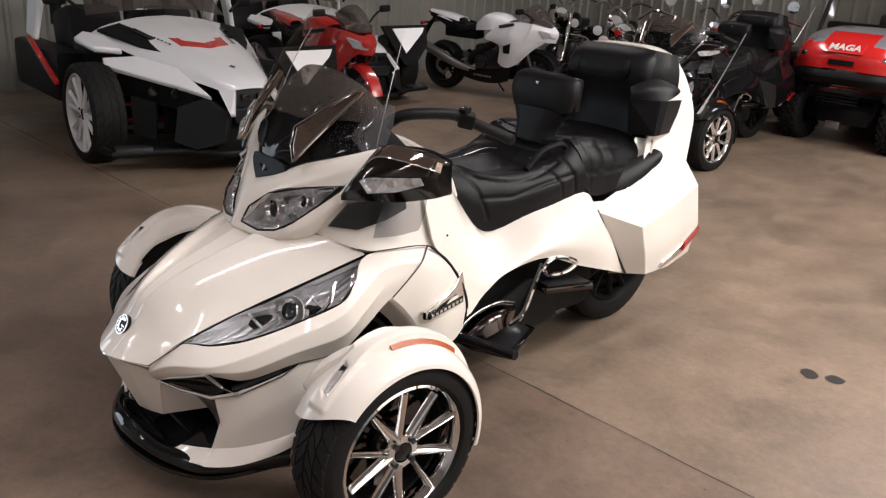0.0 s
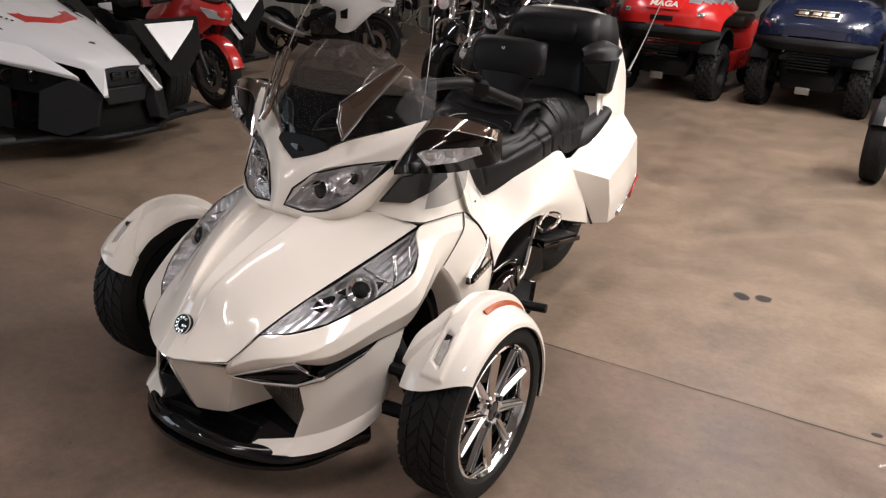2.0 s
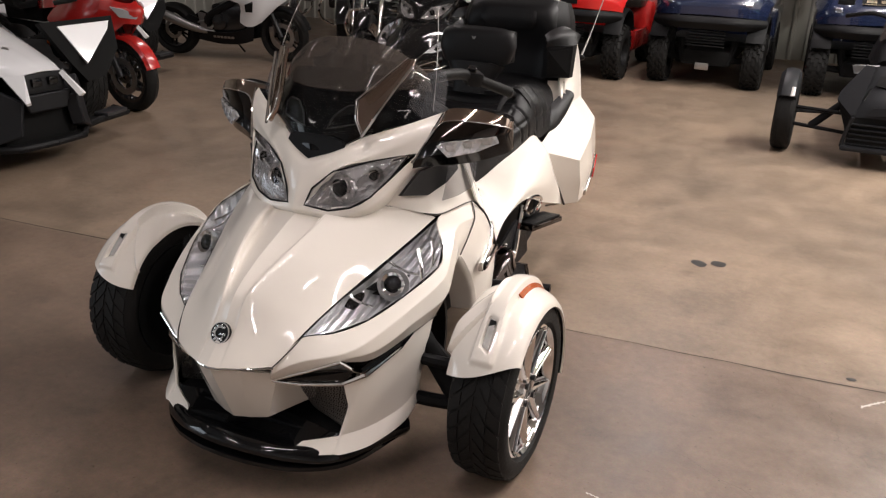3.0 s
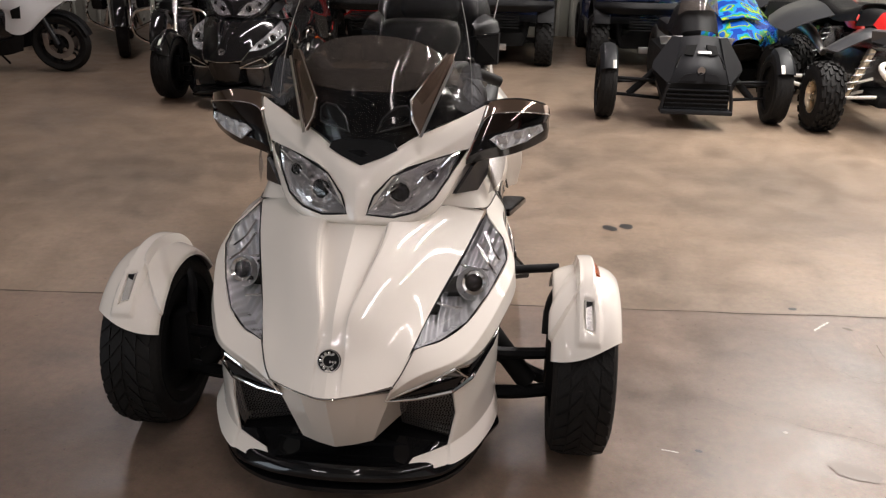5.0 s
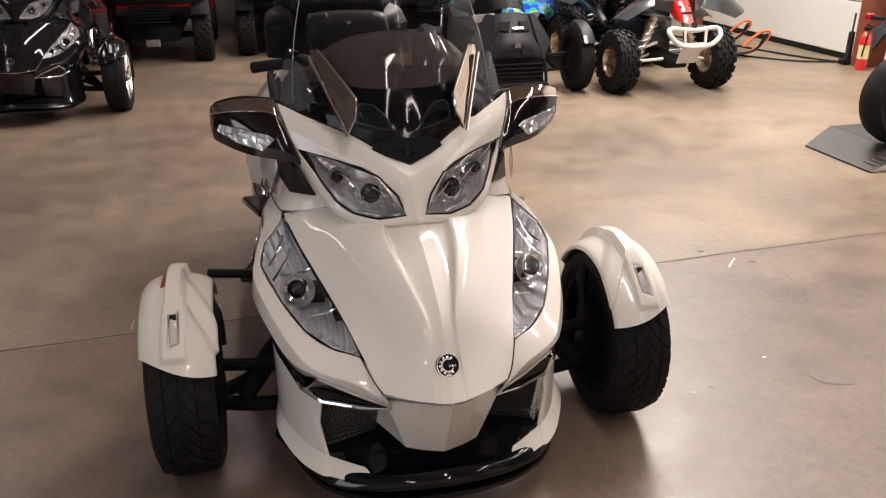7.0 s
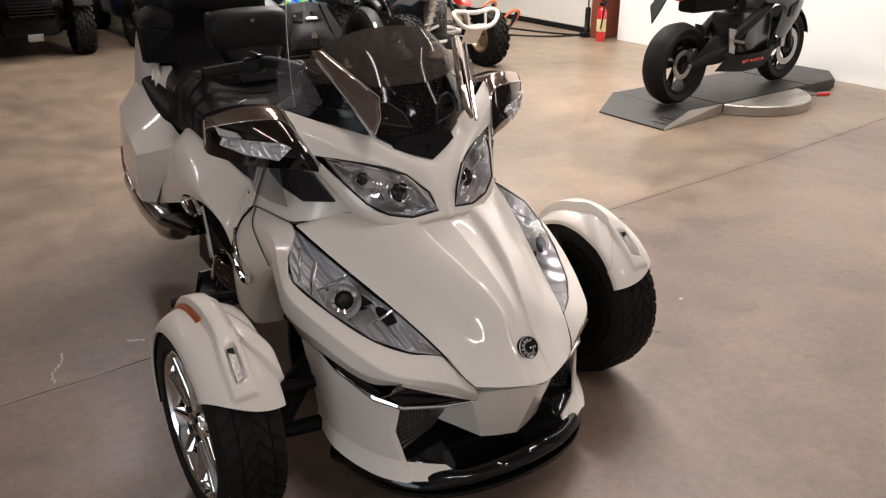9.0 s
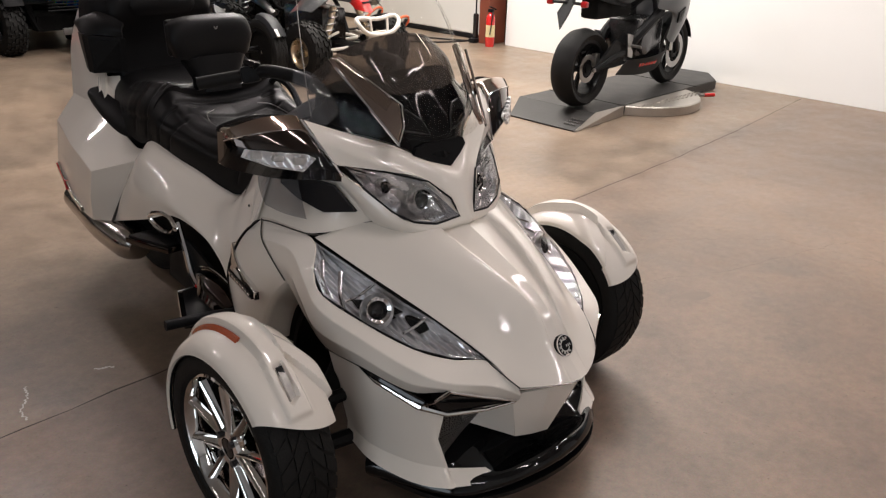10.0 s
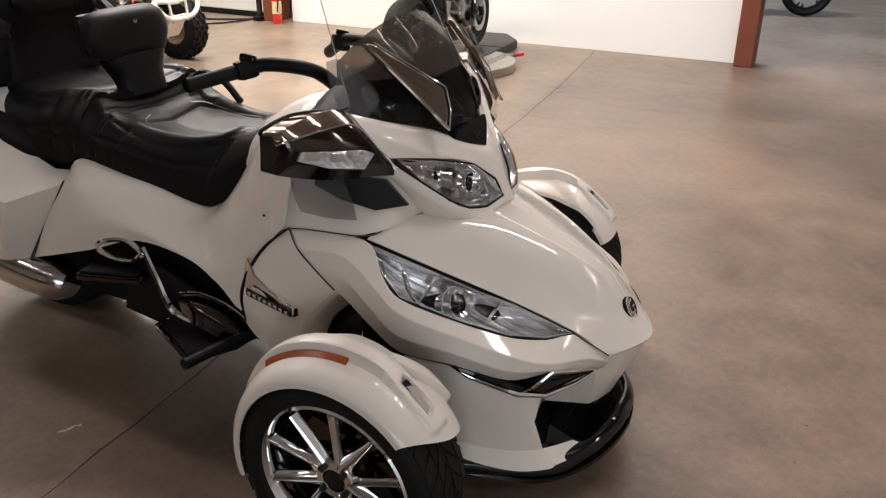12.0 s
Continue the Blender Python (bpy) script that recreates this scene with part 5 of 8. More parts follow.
        part("body_gap", pipe(twin([(0.376, 0.345, 0.690), (0.388, 0.41, 0.635), (0.398, 0.47, 0.550), (0.405, 0.496, 0.470), (0.402, 0.490, 0.400)], s), [0.002, 0.005, 0.006, 0.006, 0.004], 5, 6), MATTE, b)
        # suspension
        sus = part("wishbone", pipe(twin([(0.33, -0.08, 0.33), (0.47, -0.04, 0.31), (0.60, 0.0, 0.30)], s), 0.019, 4, 8), MATTE, b)
        part("lower_arm", pipe(twin([(0.33, -0.12, 0.22), (0.47, -0.06, 0.19), (0.61, 0.0, 0.18)], s), 0.022, 4, 8), MATTE, sus)
        part("lower_arm", pipe(twin([(0.33, 0.16, 0.24), (0.47, 0.08, 0.20), (0.61, 0.01, 0.18)], s), 0.022, 4, 8), MATTE, sus)
        part("damper", pipe(twin([(0.50, -0.03, 0.21), (0.40, -0.02, 0.34), (0.34, -0.01, 0.42)], s), 0.032, 4, 10), DARK, sus)
        part("upright", block((0.07, 0.09, 0.20), (0.585 * s, 0.0, 0.27), 0.015), MATTE, sus)
        part("fender_stay", pipe(twin([(0.55, 0.0, 0.36), (0.555, 0.03, 0.44), (0.585, 0.06, 0.50)], s), 0.016, 4, 8), MATTE, sus)
        fender(b, s)
        road_wheel(b, (WX * s, 0, WR), 0.176, WR, 0.195, s, 10, paired=False)
        # smoked spoiler blades and side deflectors at the screen
        bld = facet(twin([(0.163, -0.002, 0.950), (0.141, 0.006, 0.990), (0.134, 0.024, 1.042), (0.216, 0.176, 1.148), (0.240, 0.186, 1.150), (0.238, 0.164, 1.130)], s), 0.014, (0.1 * s, 0.4, 1.0))
        bd = bevelled(part("spoiler_blade", bld, BLADE, b, "smoked chrome wind blade"), 0.004)
        part("chrome_edge", pipe([Vector(q) + Vector((0, -0.004, 0)) for q in twin([(0.164, -0.006, 0.946), (0.202, 0.076, 1.040), (0.240, 0.160, 1.130)], s)], 0.0045, 4, 6), CHROME, bd)
        part("chrome_edge", pipe([Vector(q) + Vector((0, -0.004, 0.001)) for q in twin([(0.162, -0.004, 0.952), (0.140, 0.004, 0.990), (0.133, 0.022, 1.042), (0.216, 0.175, 1.149)], s)], 0.0018, 3, 6, smooth=False), CHROME, bd)
        part("side_deflector", sheet([[(0.222, 0.130, 0.975), (0.285, 0.165, 0.985), (0.325, 0.205, 1.0)], [(0.240, 0.165, 1.05), (0.285, 0.200, 1.06), (0.318, 0.235, 1.065)], [(0.262, 0.215, 1.105), (0.288, 0.228, 1.118), (0.306, 0.250, 1.112)]], 4, 4, side=s, thick=0), HAZY, b, "hazy clear wind deflector")
    # chin and splitter
    chin = [[(0, -0.520, 0.406), (0.075, -0.488, 0.402), (0.150, -0.428, 0.384)],
            [(0, -0.478, 0.308), (0.061, -0.458, 0.306), (0.122, -0.417, 0.300)],
            [(0, -0.437, 0.213), (0.048, -0.422, 0.214), (0.095, -0.403, 0.218)]]
    part("chin_panel", sheet(chin, 3, 3, True, sharp_v=True), PEARL, b, "", True, 12)
    for s in (1, -1):
        part("chin_side", sheet([[(0.151, -0.427, 0.382), (0.165, -0.36, 0.340), (0.182, -0.286, 0.300)], [(0.122, -0.416, 0.300), (0.148, -0.345, 0.290), (0.172, -0.278, 0.268)], [(0.096, -0.402, 0.219), (0.130, -0.335, 0.226), (0.165, -0.272, 0.234)]], 3, 3, side=s), PEARL, b, "", True, 30)
    split = [[(0, -0.325, 0.180), (0.09, -0.315, 0.185), (0.20, -0.330, 0.186), (0.30, -0.330, 0.188), (0.41, -0.15, 0.20)],
             [(0, -0.400, 0.150), (0.10, -0.395, 0.150), (0.20, -0.400, 0.162), (0.30, -0.345, 0.160), (0.41, -0.16, 0.18)],
             [(0, -0.470, 0.182), (0.09, -0.462, 0.176), (0.19, -0.436, 0.158), (0.30, -0.365, 0.140), (0.42, -0.17, 0.165)],
             [(0, -0.497, 0.150), (0.09, -0.486, 0.146), (0.20, -0.445, 0.128), (0.31, -0.365, 0.118), (0.42, -0.17, 0.140)],
             [(0, -0.440, 0.108), (0.09, -0.432, 0.106), (0.20, -0.40, 0.100), (0.30, -0.33, 0.100), (0.40, -0.16, 0.110)]]
    part("splitter", sheet(split, 5, 5, True), GLOSS, b, "gloss black front splitter", True, 60)
    lip = [[(0, -0.500, 0.128), (0.10, -0.486, 0.122), (0.22, -0.440, 0.112), (0.325, -0.345, 0.110), (0.395, -0.17, 0.13)],
           [(0, -0.30, 0.112), (0.10, -0.30, 0.112), (0.20, -0.28, 0.108), (0.30, -0.24, 0.106), (0.38, -0.14, 0.12)]]
    part("under_tray", sheet(lip, 2, 4, True, thick=0.012), GLOSS, b)
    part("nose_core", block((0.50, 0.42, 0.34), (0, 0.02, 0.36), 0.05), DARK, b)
    part("duct_floor", block((0.58, 0.30, 0.014), (0, -0.205, 0.170), 0.004), MATTE, b)
    part("under_shadow_strip", pipe([(-0.158, -0.456, 0.416), (-0.08, -0.496, 0.413), (0, -0.524, 0.411), (0.08, -0.496, 0.413), (0.158, -0.456, 0.416)], 0.0028, 5, 6), CHROME, b)
    # screens
    visor = [[(0, -0.020, 0.872), (0.06, 0.004, 0.890), (0.14, 0.054, 0.934), (0.24, 0.120, 0.968), (0.31, 0.19, 0.985)],
             [(0, 0.015, 0.955), (0.065, 0.020, 0.970), (0.15, 0.060, 0.990), (0.23, 0.140, 1.010), (0.27, 0.21, 1.02)],
             [(0, 0.078, 1.052), (0.07, 0.082, 1.052), (0.15, 0.116, 1.055), (0.215, 0.186, 1.056), (0.245, 0.24, 1.045)],
             [(0, 0.124, 1.108), (0.07, 0.128, 1.106), (0.115, 0.140, 1.100), (0.19, 0.196, 1.085), (0.225, 0.245, 1.060)]]
    v = part("visor_panel", sheet(visor, 5, 5, True, sharp_u=True), VISOR, b, "gloss black fairing panel", True, 24)
    smoke = [[(0, 0.078, 1.052), (0.07, 0.080, 1.052), (0.15, 0.112, 1.058), (0.22, 0.182, 1.058), (0.262, 0.25, 1.045)],
             [(0, 0.130, 1.130), (0.07, 0.132, 1.128), (0.150, 0.155, 1.122), (0.212, 0.205, 1.105), (0.248, 0.26, 1.075)],
             [(0, 0.200, 1.192), (0.07, 0.202, 1.187), (0.135, 0.212, 1.172), (0.190, 0.238, 1.140), (0.232, 0.27, 1.095)]]
    part("smoked_shield", sheet(smoke, 4, 4, True, thick=0), SMOKED, v, "smoked plastic shield")
    for s in (1, -1):
        slot = [(0.117, 0.066, 1.015), (0.129, 0.059, 1.001), (0.128, 0.046, 0.967), (0.072, 0.019, 0.955), (0.040, 0.012, 0.948), (0.053, 0.030, 0.984), (0.085, 0.056, 1.012)]
        slot = [Vector(q) + Vector((0, -0.005, 0.003)) for q in twin(slot, s)]
        # near-black plate on the visor stands in for the shade in its opening
        part("vent_slot", facet(slot, 0.02, (0, 0.3, 0.9)), DARK, v)
        part("slot_rim", pipe(slot, 0.0022, 2, 6, True, False), SATIN, v)
        part("mount_screw", lathe([(0, 0.008), (0.004, 0.007), (0.004, 0)], 12, "Y", (0.075 * s, 0.188, 1.170)), CHROME, v)
        part("mount_block", block((0.014, 0.012, 0.022), (0.095 * s, 0.130, 1.095), 0.003), DARK, v)
    part("dash_bar", block((0.085, 0.012, 0.010), (0, 0.13, 1.085), 0.003), DARK, v)
    part("black_bib", facet([(0, -0.038, 0.867), (0.060, -0.012, 0.886), (0.098, 0.006, 0.903), (0.088, 0.006, 0.922), (0.060, -0.004, 0.933), (-0.060, -0.004, 0.933), (-0.088, 0.006, 0.922), (-0.098, 0.006, 0.903), (-0.060, -0.012, 0.886)], 0.02, (0, 0.3, 0.95)), MATTE, v)
    rows = []
    for i in range(21):
        v = i / 20
        z, y0, w, deep = 0.945 + 0.43 * v, -0.052 + 0.10 * v + 0.167 * v * v, 0.290 + 0.012 * v - 0.070 * v * v, 0.237 - 0.02 * v - 0.10 * v * v
        rows.append([Vector((w * k / 16, y0 + deep * (k / 16) ** 2, z - 0.055 * v * (k / 16) ** 2)) for k in range(-16, 17)])
    bm = bmesh.new()
    grid_faces(bm, rows)
    bmesh.ops.recalc_face_normals(bm, faces=bm.faces)
    part("windscreen", bm, CLEAR, b, "tall clear windscreen", True, 60)
    edge = [r[-1] for r in rows[::3]]
    for s in (1, -1):
        # pale pipe drawn for the highlight along the screen's side edge
        part("screen_edge", pipe([Vector((q.x * s, q.y, q.z)) for q in edge], 0.0012, 3, 5), LENSWHITE, b)
    # dash and console
    dash = [[(0, 0.16, 1.00), (0.12, 0.17, 1.00), (0.23, 0.21, 1.00), (0.31, 0.25, 0.985)],
            [(0, 0.30, 1.045), (0.12, 0.30, 1.035), (0.22, 0.30, 1.02), (0.31, 0.31, 0.98)],
            [(0, 0.36, 0.985), (0.12, 0.37, 0.980), (0.22, 0.38, 0.945), (0.312, 0.36, 0.88)]]
    part("dash", sheet(dash, 3, 4, True), MATTE, b)
    tank = [[(0, 0.34, 0.985), (0.12, 0.35, 0.978), (0.22, 0.36, 0.945), (0.302, 0.355, 0.870)],
            [(0, 0.46, 0.965), (0.10, 0.46, 0.960), (0.18, 0.46, 0.925), (0.255, 0.45, 0.868)],
            [(0, 0.58, 0.905), (0.08, 0.58, 0.898), (0.15, 0.58, 0.865), (0.195, 0.57, 0.815)],
            [(0, 0.68, 0.82), (0.08, 0.68, 0.81), (0.14, 0.67, 0.78), (0.178, 0.63, 0.755)]]
    part("tank_cover", sheet(tank, 4, 4, True), PEARL, b, "", True, 60)
    # handlebar, each grip where it stands
    for s, sw, ge in ((1, (0.255, 0.580, 1.040), (0.350, 0.690, 0.985)), (-1, (-0.262, 0.530, 1.058), (-0.388, 0.612, 1.032))):
        sw, ge = Vector(sw), Vector(ge)
        d = (ge - sw).normalized()
        hb = part("handlebar", pipe([(0.10 * s, 0.36, 1.00), (0.18 * s, 0.38, 1.055), sw - d * 0.04 + Vector((0, -0.03, 0.005)), sw], 0.019, 6, 10), MATTE, b)
        part("grip", pipe([sw + d * 0.02, ge], 0.0185, 8, 14), RUBBER, hb, "black rubber grip")
        part("switch_box", block((0.055, 0.055, 0.05), tuple(sw), 0.012, (10, 10, math.degrees(math.atan2(d.y, d.x)))), MATTE, hb)
        part("bar_end", lathe([(-0.004, 0.019), (0.006, 0.019), (0.01, 0.012), (0.01, 0)], 14, "X", tuple(ge)), MATTE, hb)
        part("switch_box", block((0.03, 0.04, 0.02), tuple(sw + Vector((0, -0.01, 0.03))), 0.006, (10, 10, 20)), GLOSS, hb)
    # seat: rider's saddle, passenger's step, bolsters
    saddle = [[(0, 0.60, 0.865), (0.07, 0.60, 0.862), (0.12, 0.61, 0.845), (0.158, 0.62, 0.80), (0.172, 0.632, 0.745)],
              [(0, 0.72, 0.825), (0.08, 0.72, 0.822), (0.145, 0.73, 0.800), (0.190, 0.74, 0.72), (0.196, 0.750, 0.618)],
              [(0, 0.86, 0.790), (0.10, 0.86, 0.792), (0.185, 0.86, 0.790), (0.228, 0.865, 0.73), (0.228, 0.865, 0.645)],
              [(0, 1.00, 0.785), (0.11, 1.00, 0.795), (0.205, 1.00, 0.810), (0.262, 1.00, 0.76), (0.262, 1.00, 0.685)],
              [(0, 1.10, 0.810), (0.11, 1.10, 0.825), (0.215, 1.10, 0.850), (0.275, 1.10, 0.79), (0.276, 1.10, 0.70)],
              [(0, 1.17, 0.87), (0.11, 1.17, 0.88), (0.21, 1.17, 0.90), (0.278, 1.18, 0.82), (0.284, 1.20, 0.71)]]
    def quilt(rows, ridges, grooves, nu, nv):
        # presses rolls and stitched seams into an upholstered surface
        bm = sheet(rows, nu, nv, True, thick=0)
        bm.normal_update()

        def near(a, b, line):
            best = 9.0
            for (a0, b0), (a1, b1) in zip(line, line[1:]):
                da, db = a1 - a0, b1 - b0
                t = max(0.0, min(1.0, ((a - a0) * da + (b - b0) * db) / (da * da + db * db)))
                best = min(best, (a - a0 - da * t) ** 2 + (b - b0 - db * t) ** 2)
            return best

        moves = []
        for v in bm.verts:
            x, y, z = abs(v.co.x), v.co.y, v.co.z
            h = 0.0
            side_on = abs(v.normal.x) > 0.6
            for view, height, width, line in ridges + grooves:
                if view == "top" and not side_on:
                    h += height * math.exp(-near(x, y, line) / width ** 2)
                elif view == "side" and abs(v.normal.x) > 0.25:
                    h += height * math.exp(-near(y, z, line) / width ** 2)
            moves.append((v, v.normal * h if v.normal.z > -0.2 else v.normal * -h))
        for v, m in moves:
            v.co += m
        bmesh.ops.solidify(bm, geom=bm.faces[:], thickness=0.02)
        return bm

    rolls = [("top", 0.016, 0.030, [(0.085, 0.715), (0.130, 0.750), (0.160, 0.84), (0.180, 0.95), (0.180, 1.03)]),
             ("top", 0.005, 0.022, [(0.0, 1.10), (0.10, 1.095), (0.165, 1.07)]), ("top", -0.012, 0.06, [(0, 0.84), (0, 1.0)])]
    seams = [("top", -0.007, 0.006, [(0, 0.70), (0.085, 0.700), (0.150, 0.735)]), ("top", -0.006, 0.006, [(0, 0.775), (0.075, 0.765), (0.118, 0.80), (0.140, 0.90), (0.148, 1.0), (0.120, 1.065), (0, 1.065)]),
             ("top", -0.005, 0.006, [(0.205, 0.86), (0.222, 0.98), (0.225, 1.08)]), ("top", -0.006, 0.006, [(0, 1.135), (0.13, 1.13), (0.21, 1.12)]),
             ("side", -0.006, 0.006, [(0.70, 0.83), (0.735, 0.76), (0.765, 0.66)]), ("side", -0.006, 0.006, [(0.745, 0.735), (0.86, 0.735), (1.0, 0.775), (1.13, 0.80)]),
             ("side", -0.006, 0.006, [(1.03, 0.82), (1.06, 0.77), (1.075, 0.72)]), ("side", -0.006, 0.006, [(1.10, 0.86), (1.125, 0.79), (1.135, 0.73)])]
    st = part("seat", quilt(saddle, rolls, seams, 20, 15), LEATHER, b, "black vinyl touring saddle with stitched rolls", True, 60)
    for s in (1, -1):
        part("stitching", pipe(twin([(0.118, 0.80, 0.806), (0.142, 0.90, 0.796), (0.150, 0.98, 0.803), (0.132, 1.05, 0.822), (0.09, 1.075, 0.828)], s), 0.0016, 6, 5), STEEL, st)
    pill = [[(0, 1.15, 0.885), (0.11, 1.15, 0.892), (0.20, 1.16, 0.905), (0.265, 1.17, 0.85), (0.285, 1.18, 0.74)],
            [(0, 1.24, 0.895), (0.11, 1.24, 0.90), (0.21, 1.25, 0.905), (0.275, 1.26, 0.84), (0.290, 1.26, 0.70)],
            [(0, 1.42, 0.885), (0.11, 1.42, 0.885), (0.20, 1.42, 0.880), (0.26, 1.42, 0.83), (0.290, 1.42, 0.73)],
            [(0, 1.60, 0.900), (0.10, 1.60, 0.898), (0.18, 1.60, 0.885), (0.225, 1.60, 0.84), (0.24, 1.60, 0.76)]]
    pill_seams = [("top", -0.006, 0.006, [(0, 1.20), (0.12, 1.20), (0.22, 1.18)]), ("top", -0.006, 0.007, [(0.165, 1.15), (0.175, 1.28), (0.17, 1.42)]), ("side", -0.004, 0.006, [(1.20, 0.92), (1.215, 0.83), (1.215, 0.74)]),
                  ("side", -0.004, 0.006, [(1.29, 0.92), (1.30, 0.83), (1.30, 0.74)]), ("side", -0.006, 0.006, [(1.15, 0.80), (1.28, 0.79), (1.42, 0.79)])]
    pill_rolls = [("side", 0.004, 0.022, [(1.25, 0.90), (1.258, 0.80)]), ("side", 0.004, 0.022, [(1.345, 0.90), (1.35, 0.80)]), ("top", 0.010, 0.03, [(0.20, 1.18), (0.21, 1.40)]), ("top", -0.010, 0.06, [(0, 1.28), (0.05, 1.38)])]
    part("passenger_seat", quilt(pill, pill_rolls, pill_seams, 18, 15), LEATHER, b, "black vinyl passenger seat with stitched bands", True, 60)
    # rider's backrest on its stalk
    rest = [[(0, 1.185, 0.985), (0.10, 1.188, 0.985), (0.140, 1.200, 0.995), (0.150, 1.225, 1.00)],
            [(0, 1.180, 1.05), (0.11, 1.184, 1.05), (0.158, 1.200, 1.055), (0.168, 1.23, 1.055)],
            [(0, 1.192, 1.115), (0.10, 1.196, 1.113), (0.150, 1.210, 1.105), (0.162, 1.24, 1.10)],
            [(0, 1.225, 1.138), (0.10, 1.228, 1.135), (0.148, 1.236, 1.122), (0.155, 1.25, 1.11)]]
    rb = part("rider_backrest", sheet(rest, 5, 5, True, thick=0.03), LEATHER, b, "black vinyl rider backrest", True, 60)
    part("backrest_back", block((0.31, 0.035, 0.13), (0, 1.255, 1.06), 0.016, (-4, 0, 0)), MATTE, rb)
    part("stalk", sheet([[(0, 1.165, 0.87), (0.05, 1.168, 0.87), (0.062, 1.20, 0.87)], [(0, 1.18, 0.93), (0.055, 1.185, 0.93), (0.068, 1.215, 0.93)], [(0, 1.195, 0.995), (0.085, 1.2, 0.995), (0.10, 1.23, 0.995)]], 4, 4, True, thick=0.03), LEATHER, rb)
    for dx in (-1, 1):
        part("stitched_mark", block((0.004, 0.002, 0.012), (0.004 * dx, 1.177, 1.095), 0.0005, (0, 25 * dx, 0)), STEEL, rb)
    part("grab_hoop", pipe([(0.20, 1.16, 0.87), (0.205, 1.11, 0.90), (0.20, 1.02, 0.88), (0.195, 0.95, 0.82)], 0.012, 6, 8), MATTE, b)
    # passenger backrest and top case
    back = [[(0, 1.575, 0.86), (0.12, 1.575, 0.86), (0.185, 1.575, 0.87), (0.205, 1.635, 0.88)],
            [(0, 1.600, 1.00), (0.13, 1.600, 1.00), (0.195, 1.595, 1.00), (0.215, 1.665, 1.00)],
            [(0, 1.575, 1.12), (0.13, 1.573, 1.12), (0.205, 1.585, 1.11), (0.226, 1.665, 1.10)],
            [(0, 1.580, 1.19), (0.13, 1.585, 1.19), (0.20, 1.610, 1.18), (0.222, 1.695, 1.17)],
            [(0, 1.645, 1.232), (0.13, 1.650, 1.230), (0.19, 1.665, 1.225), (0.212, 1.725, 1.215)]]
    pbk = part("passenger_backrest", sheet(back, 5, 5, True, thick=0.02), LEATHER, b, "black vinyl passenger backrest", True, 60)
    part("backrest_pad", sheet([[(0, 1.567, 1.105), (0.09, 1.567, 1.105), (0.118, 1.575, 1.115)], [(0, 1.563, 1.14), (0.10, 1.563, 1.14), (0.13, 1.572, 1.14)], [(0, 1.573, 1.185), (0.10, 1.575, 1.183), (0.125, 1.583, 1.175)]], 4, 4, True, thick=0.008), LEATHER, pbk)
    part("chrome_name_plate", block((0.055, 0.003, 0.006), (0, 1.564, 1.168), 0.001, (8, 0, 0)), STEEL, pbk)
    for s in (1, -1):
        part("shoulder_pad", sheet([[(0.200, 1.600, 1.045), (0.252, 1.660, 1.060), (0.268, 1.730, 1.075)], [(0.208, 1.600, 1.130), (0.250, 1.660, 1.140), (0.258, 1.740, 1.140)], [(0.196, 1.650, 1.220), (0.228, 1.690, 1.216), (0.232, 1.750, 1.208)]], 4, 4, side=s, thick=0.015), LEATHER, pbk)
    case = [[(0, 1.66, 1.235), (0.12, 1.66, 1.233), (0.21, 1.67, 1.214)], [(0, 1.73, 1.238), (0.12, 1.73, 1.234), (0.214, 1.72, 1.212)], [(0, 1.80, 1.22), (0.11, 1.80, 1.215), (0.19, 1.78, 1.20)], [(0, 1.92, 1.10), (0.12, 1.91, 1.10), (0.215, 1.87, 1.09)], [(0, 1.97, 0.95), (0.13, 1.96, 0.95), (0.24, 1.915, 0.96)], [(0, 1.90, 0.76), (0.15, 1.89, 0.76), (0.29, 1.83, 0.77)], [(0, 1.90, 0.50), (0.2, 1.90, 0.50), (0.37, 1.85, 0.50)]]
    part("top_case", sheet(case, 4, 4, True, thick=0.01), PEARL, b, "", True, 50)
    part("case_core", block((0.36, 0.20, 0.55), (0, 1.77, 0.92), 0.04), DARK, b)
    part("antenna", pipe([(0.250, 1.93, 0.955), (0.275, 2.02, 1.10), (0.31, 2.11, 1.30)], [0.006, 0.003, 0.002], 6, 6), STEEL, b, "thin whip antenna")
    part("antenna_base", lathe([(-0.012, 0.016), (0.012, 0.012), (0.02, 0.006), (0.02, 0)], 12, "X", (0.248, 1.925, 0.95)), MATTE, b)
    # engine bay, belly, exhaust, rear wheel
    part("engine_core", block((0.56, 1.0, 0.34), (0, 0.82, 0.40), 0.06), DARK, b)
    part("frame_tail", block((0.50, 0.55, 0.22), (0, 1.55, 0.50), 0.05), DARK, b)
    ex = part("silencer", pipe([(-0.335, 1.27, 0.300), (-0.345, 1.33, 0.310), (-0.355, 1.50, 0.338), (-0.345, 1.78, 0.375)], [0.050, 0.074, 0.078, 0.068], 6, 18), SMOKE_SILVER, b, "chrome silencer")
    part("silencer_tip", lathe([(1.775, 0.05), (1.80, 0.05), (1.80, 0.04), (1.775, 0.035)], 20, "Y", (-0.345, 0, 0.376)), STEEL, ex)
    road_wheel(b, (0, 1.70, 0.300), 0.225, 0.300, 0.20, 1, 10, MATTE, 36)
    return b


hero = hero_bike()


# ---- other machines in the hall ----
def repaint(ob, swap):
    """Gives a copy its own paint on the shared meshes."""
    for o in ob.children_recursive:
        for sl in o.material_slots:
            if sl.material in swap:
                other = swap[sl.material]
                sl.link = "OBJECT"
                sl.material = other


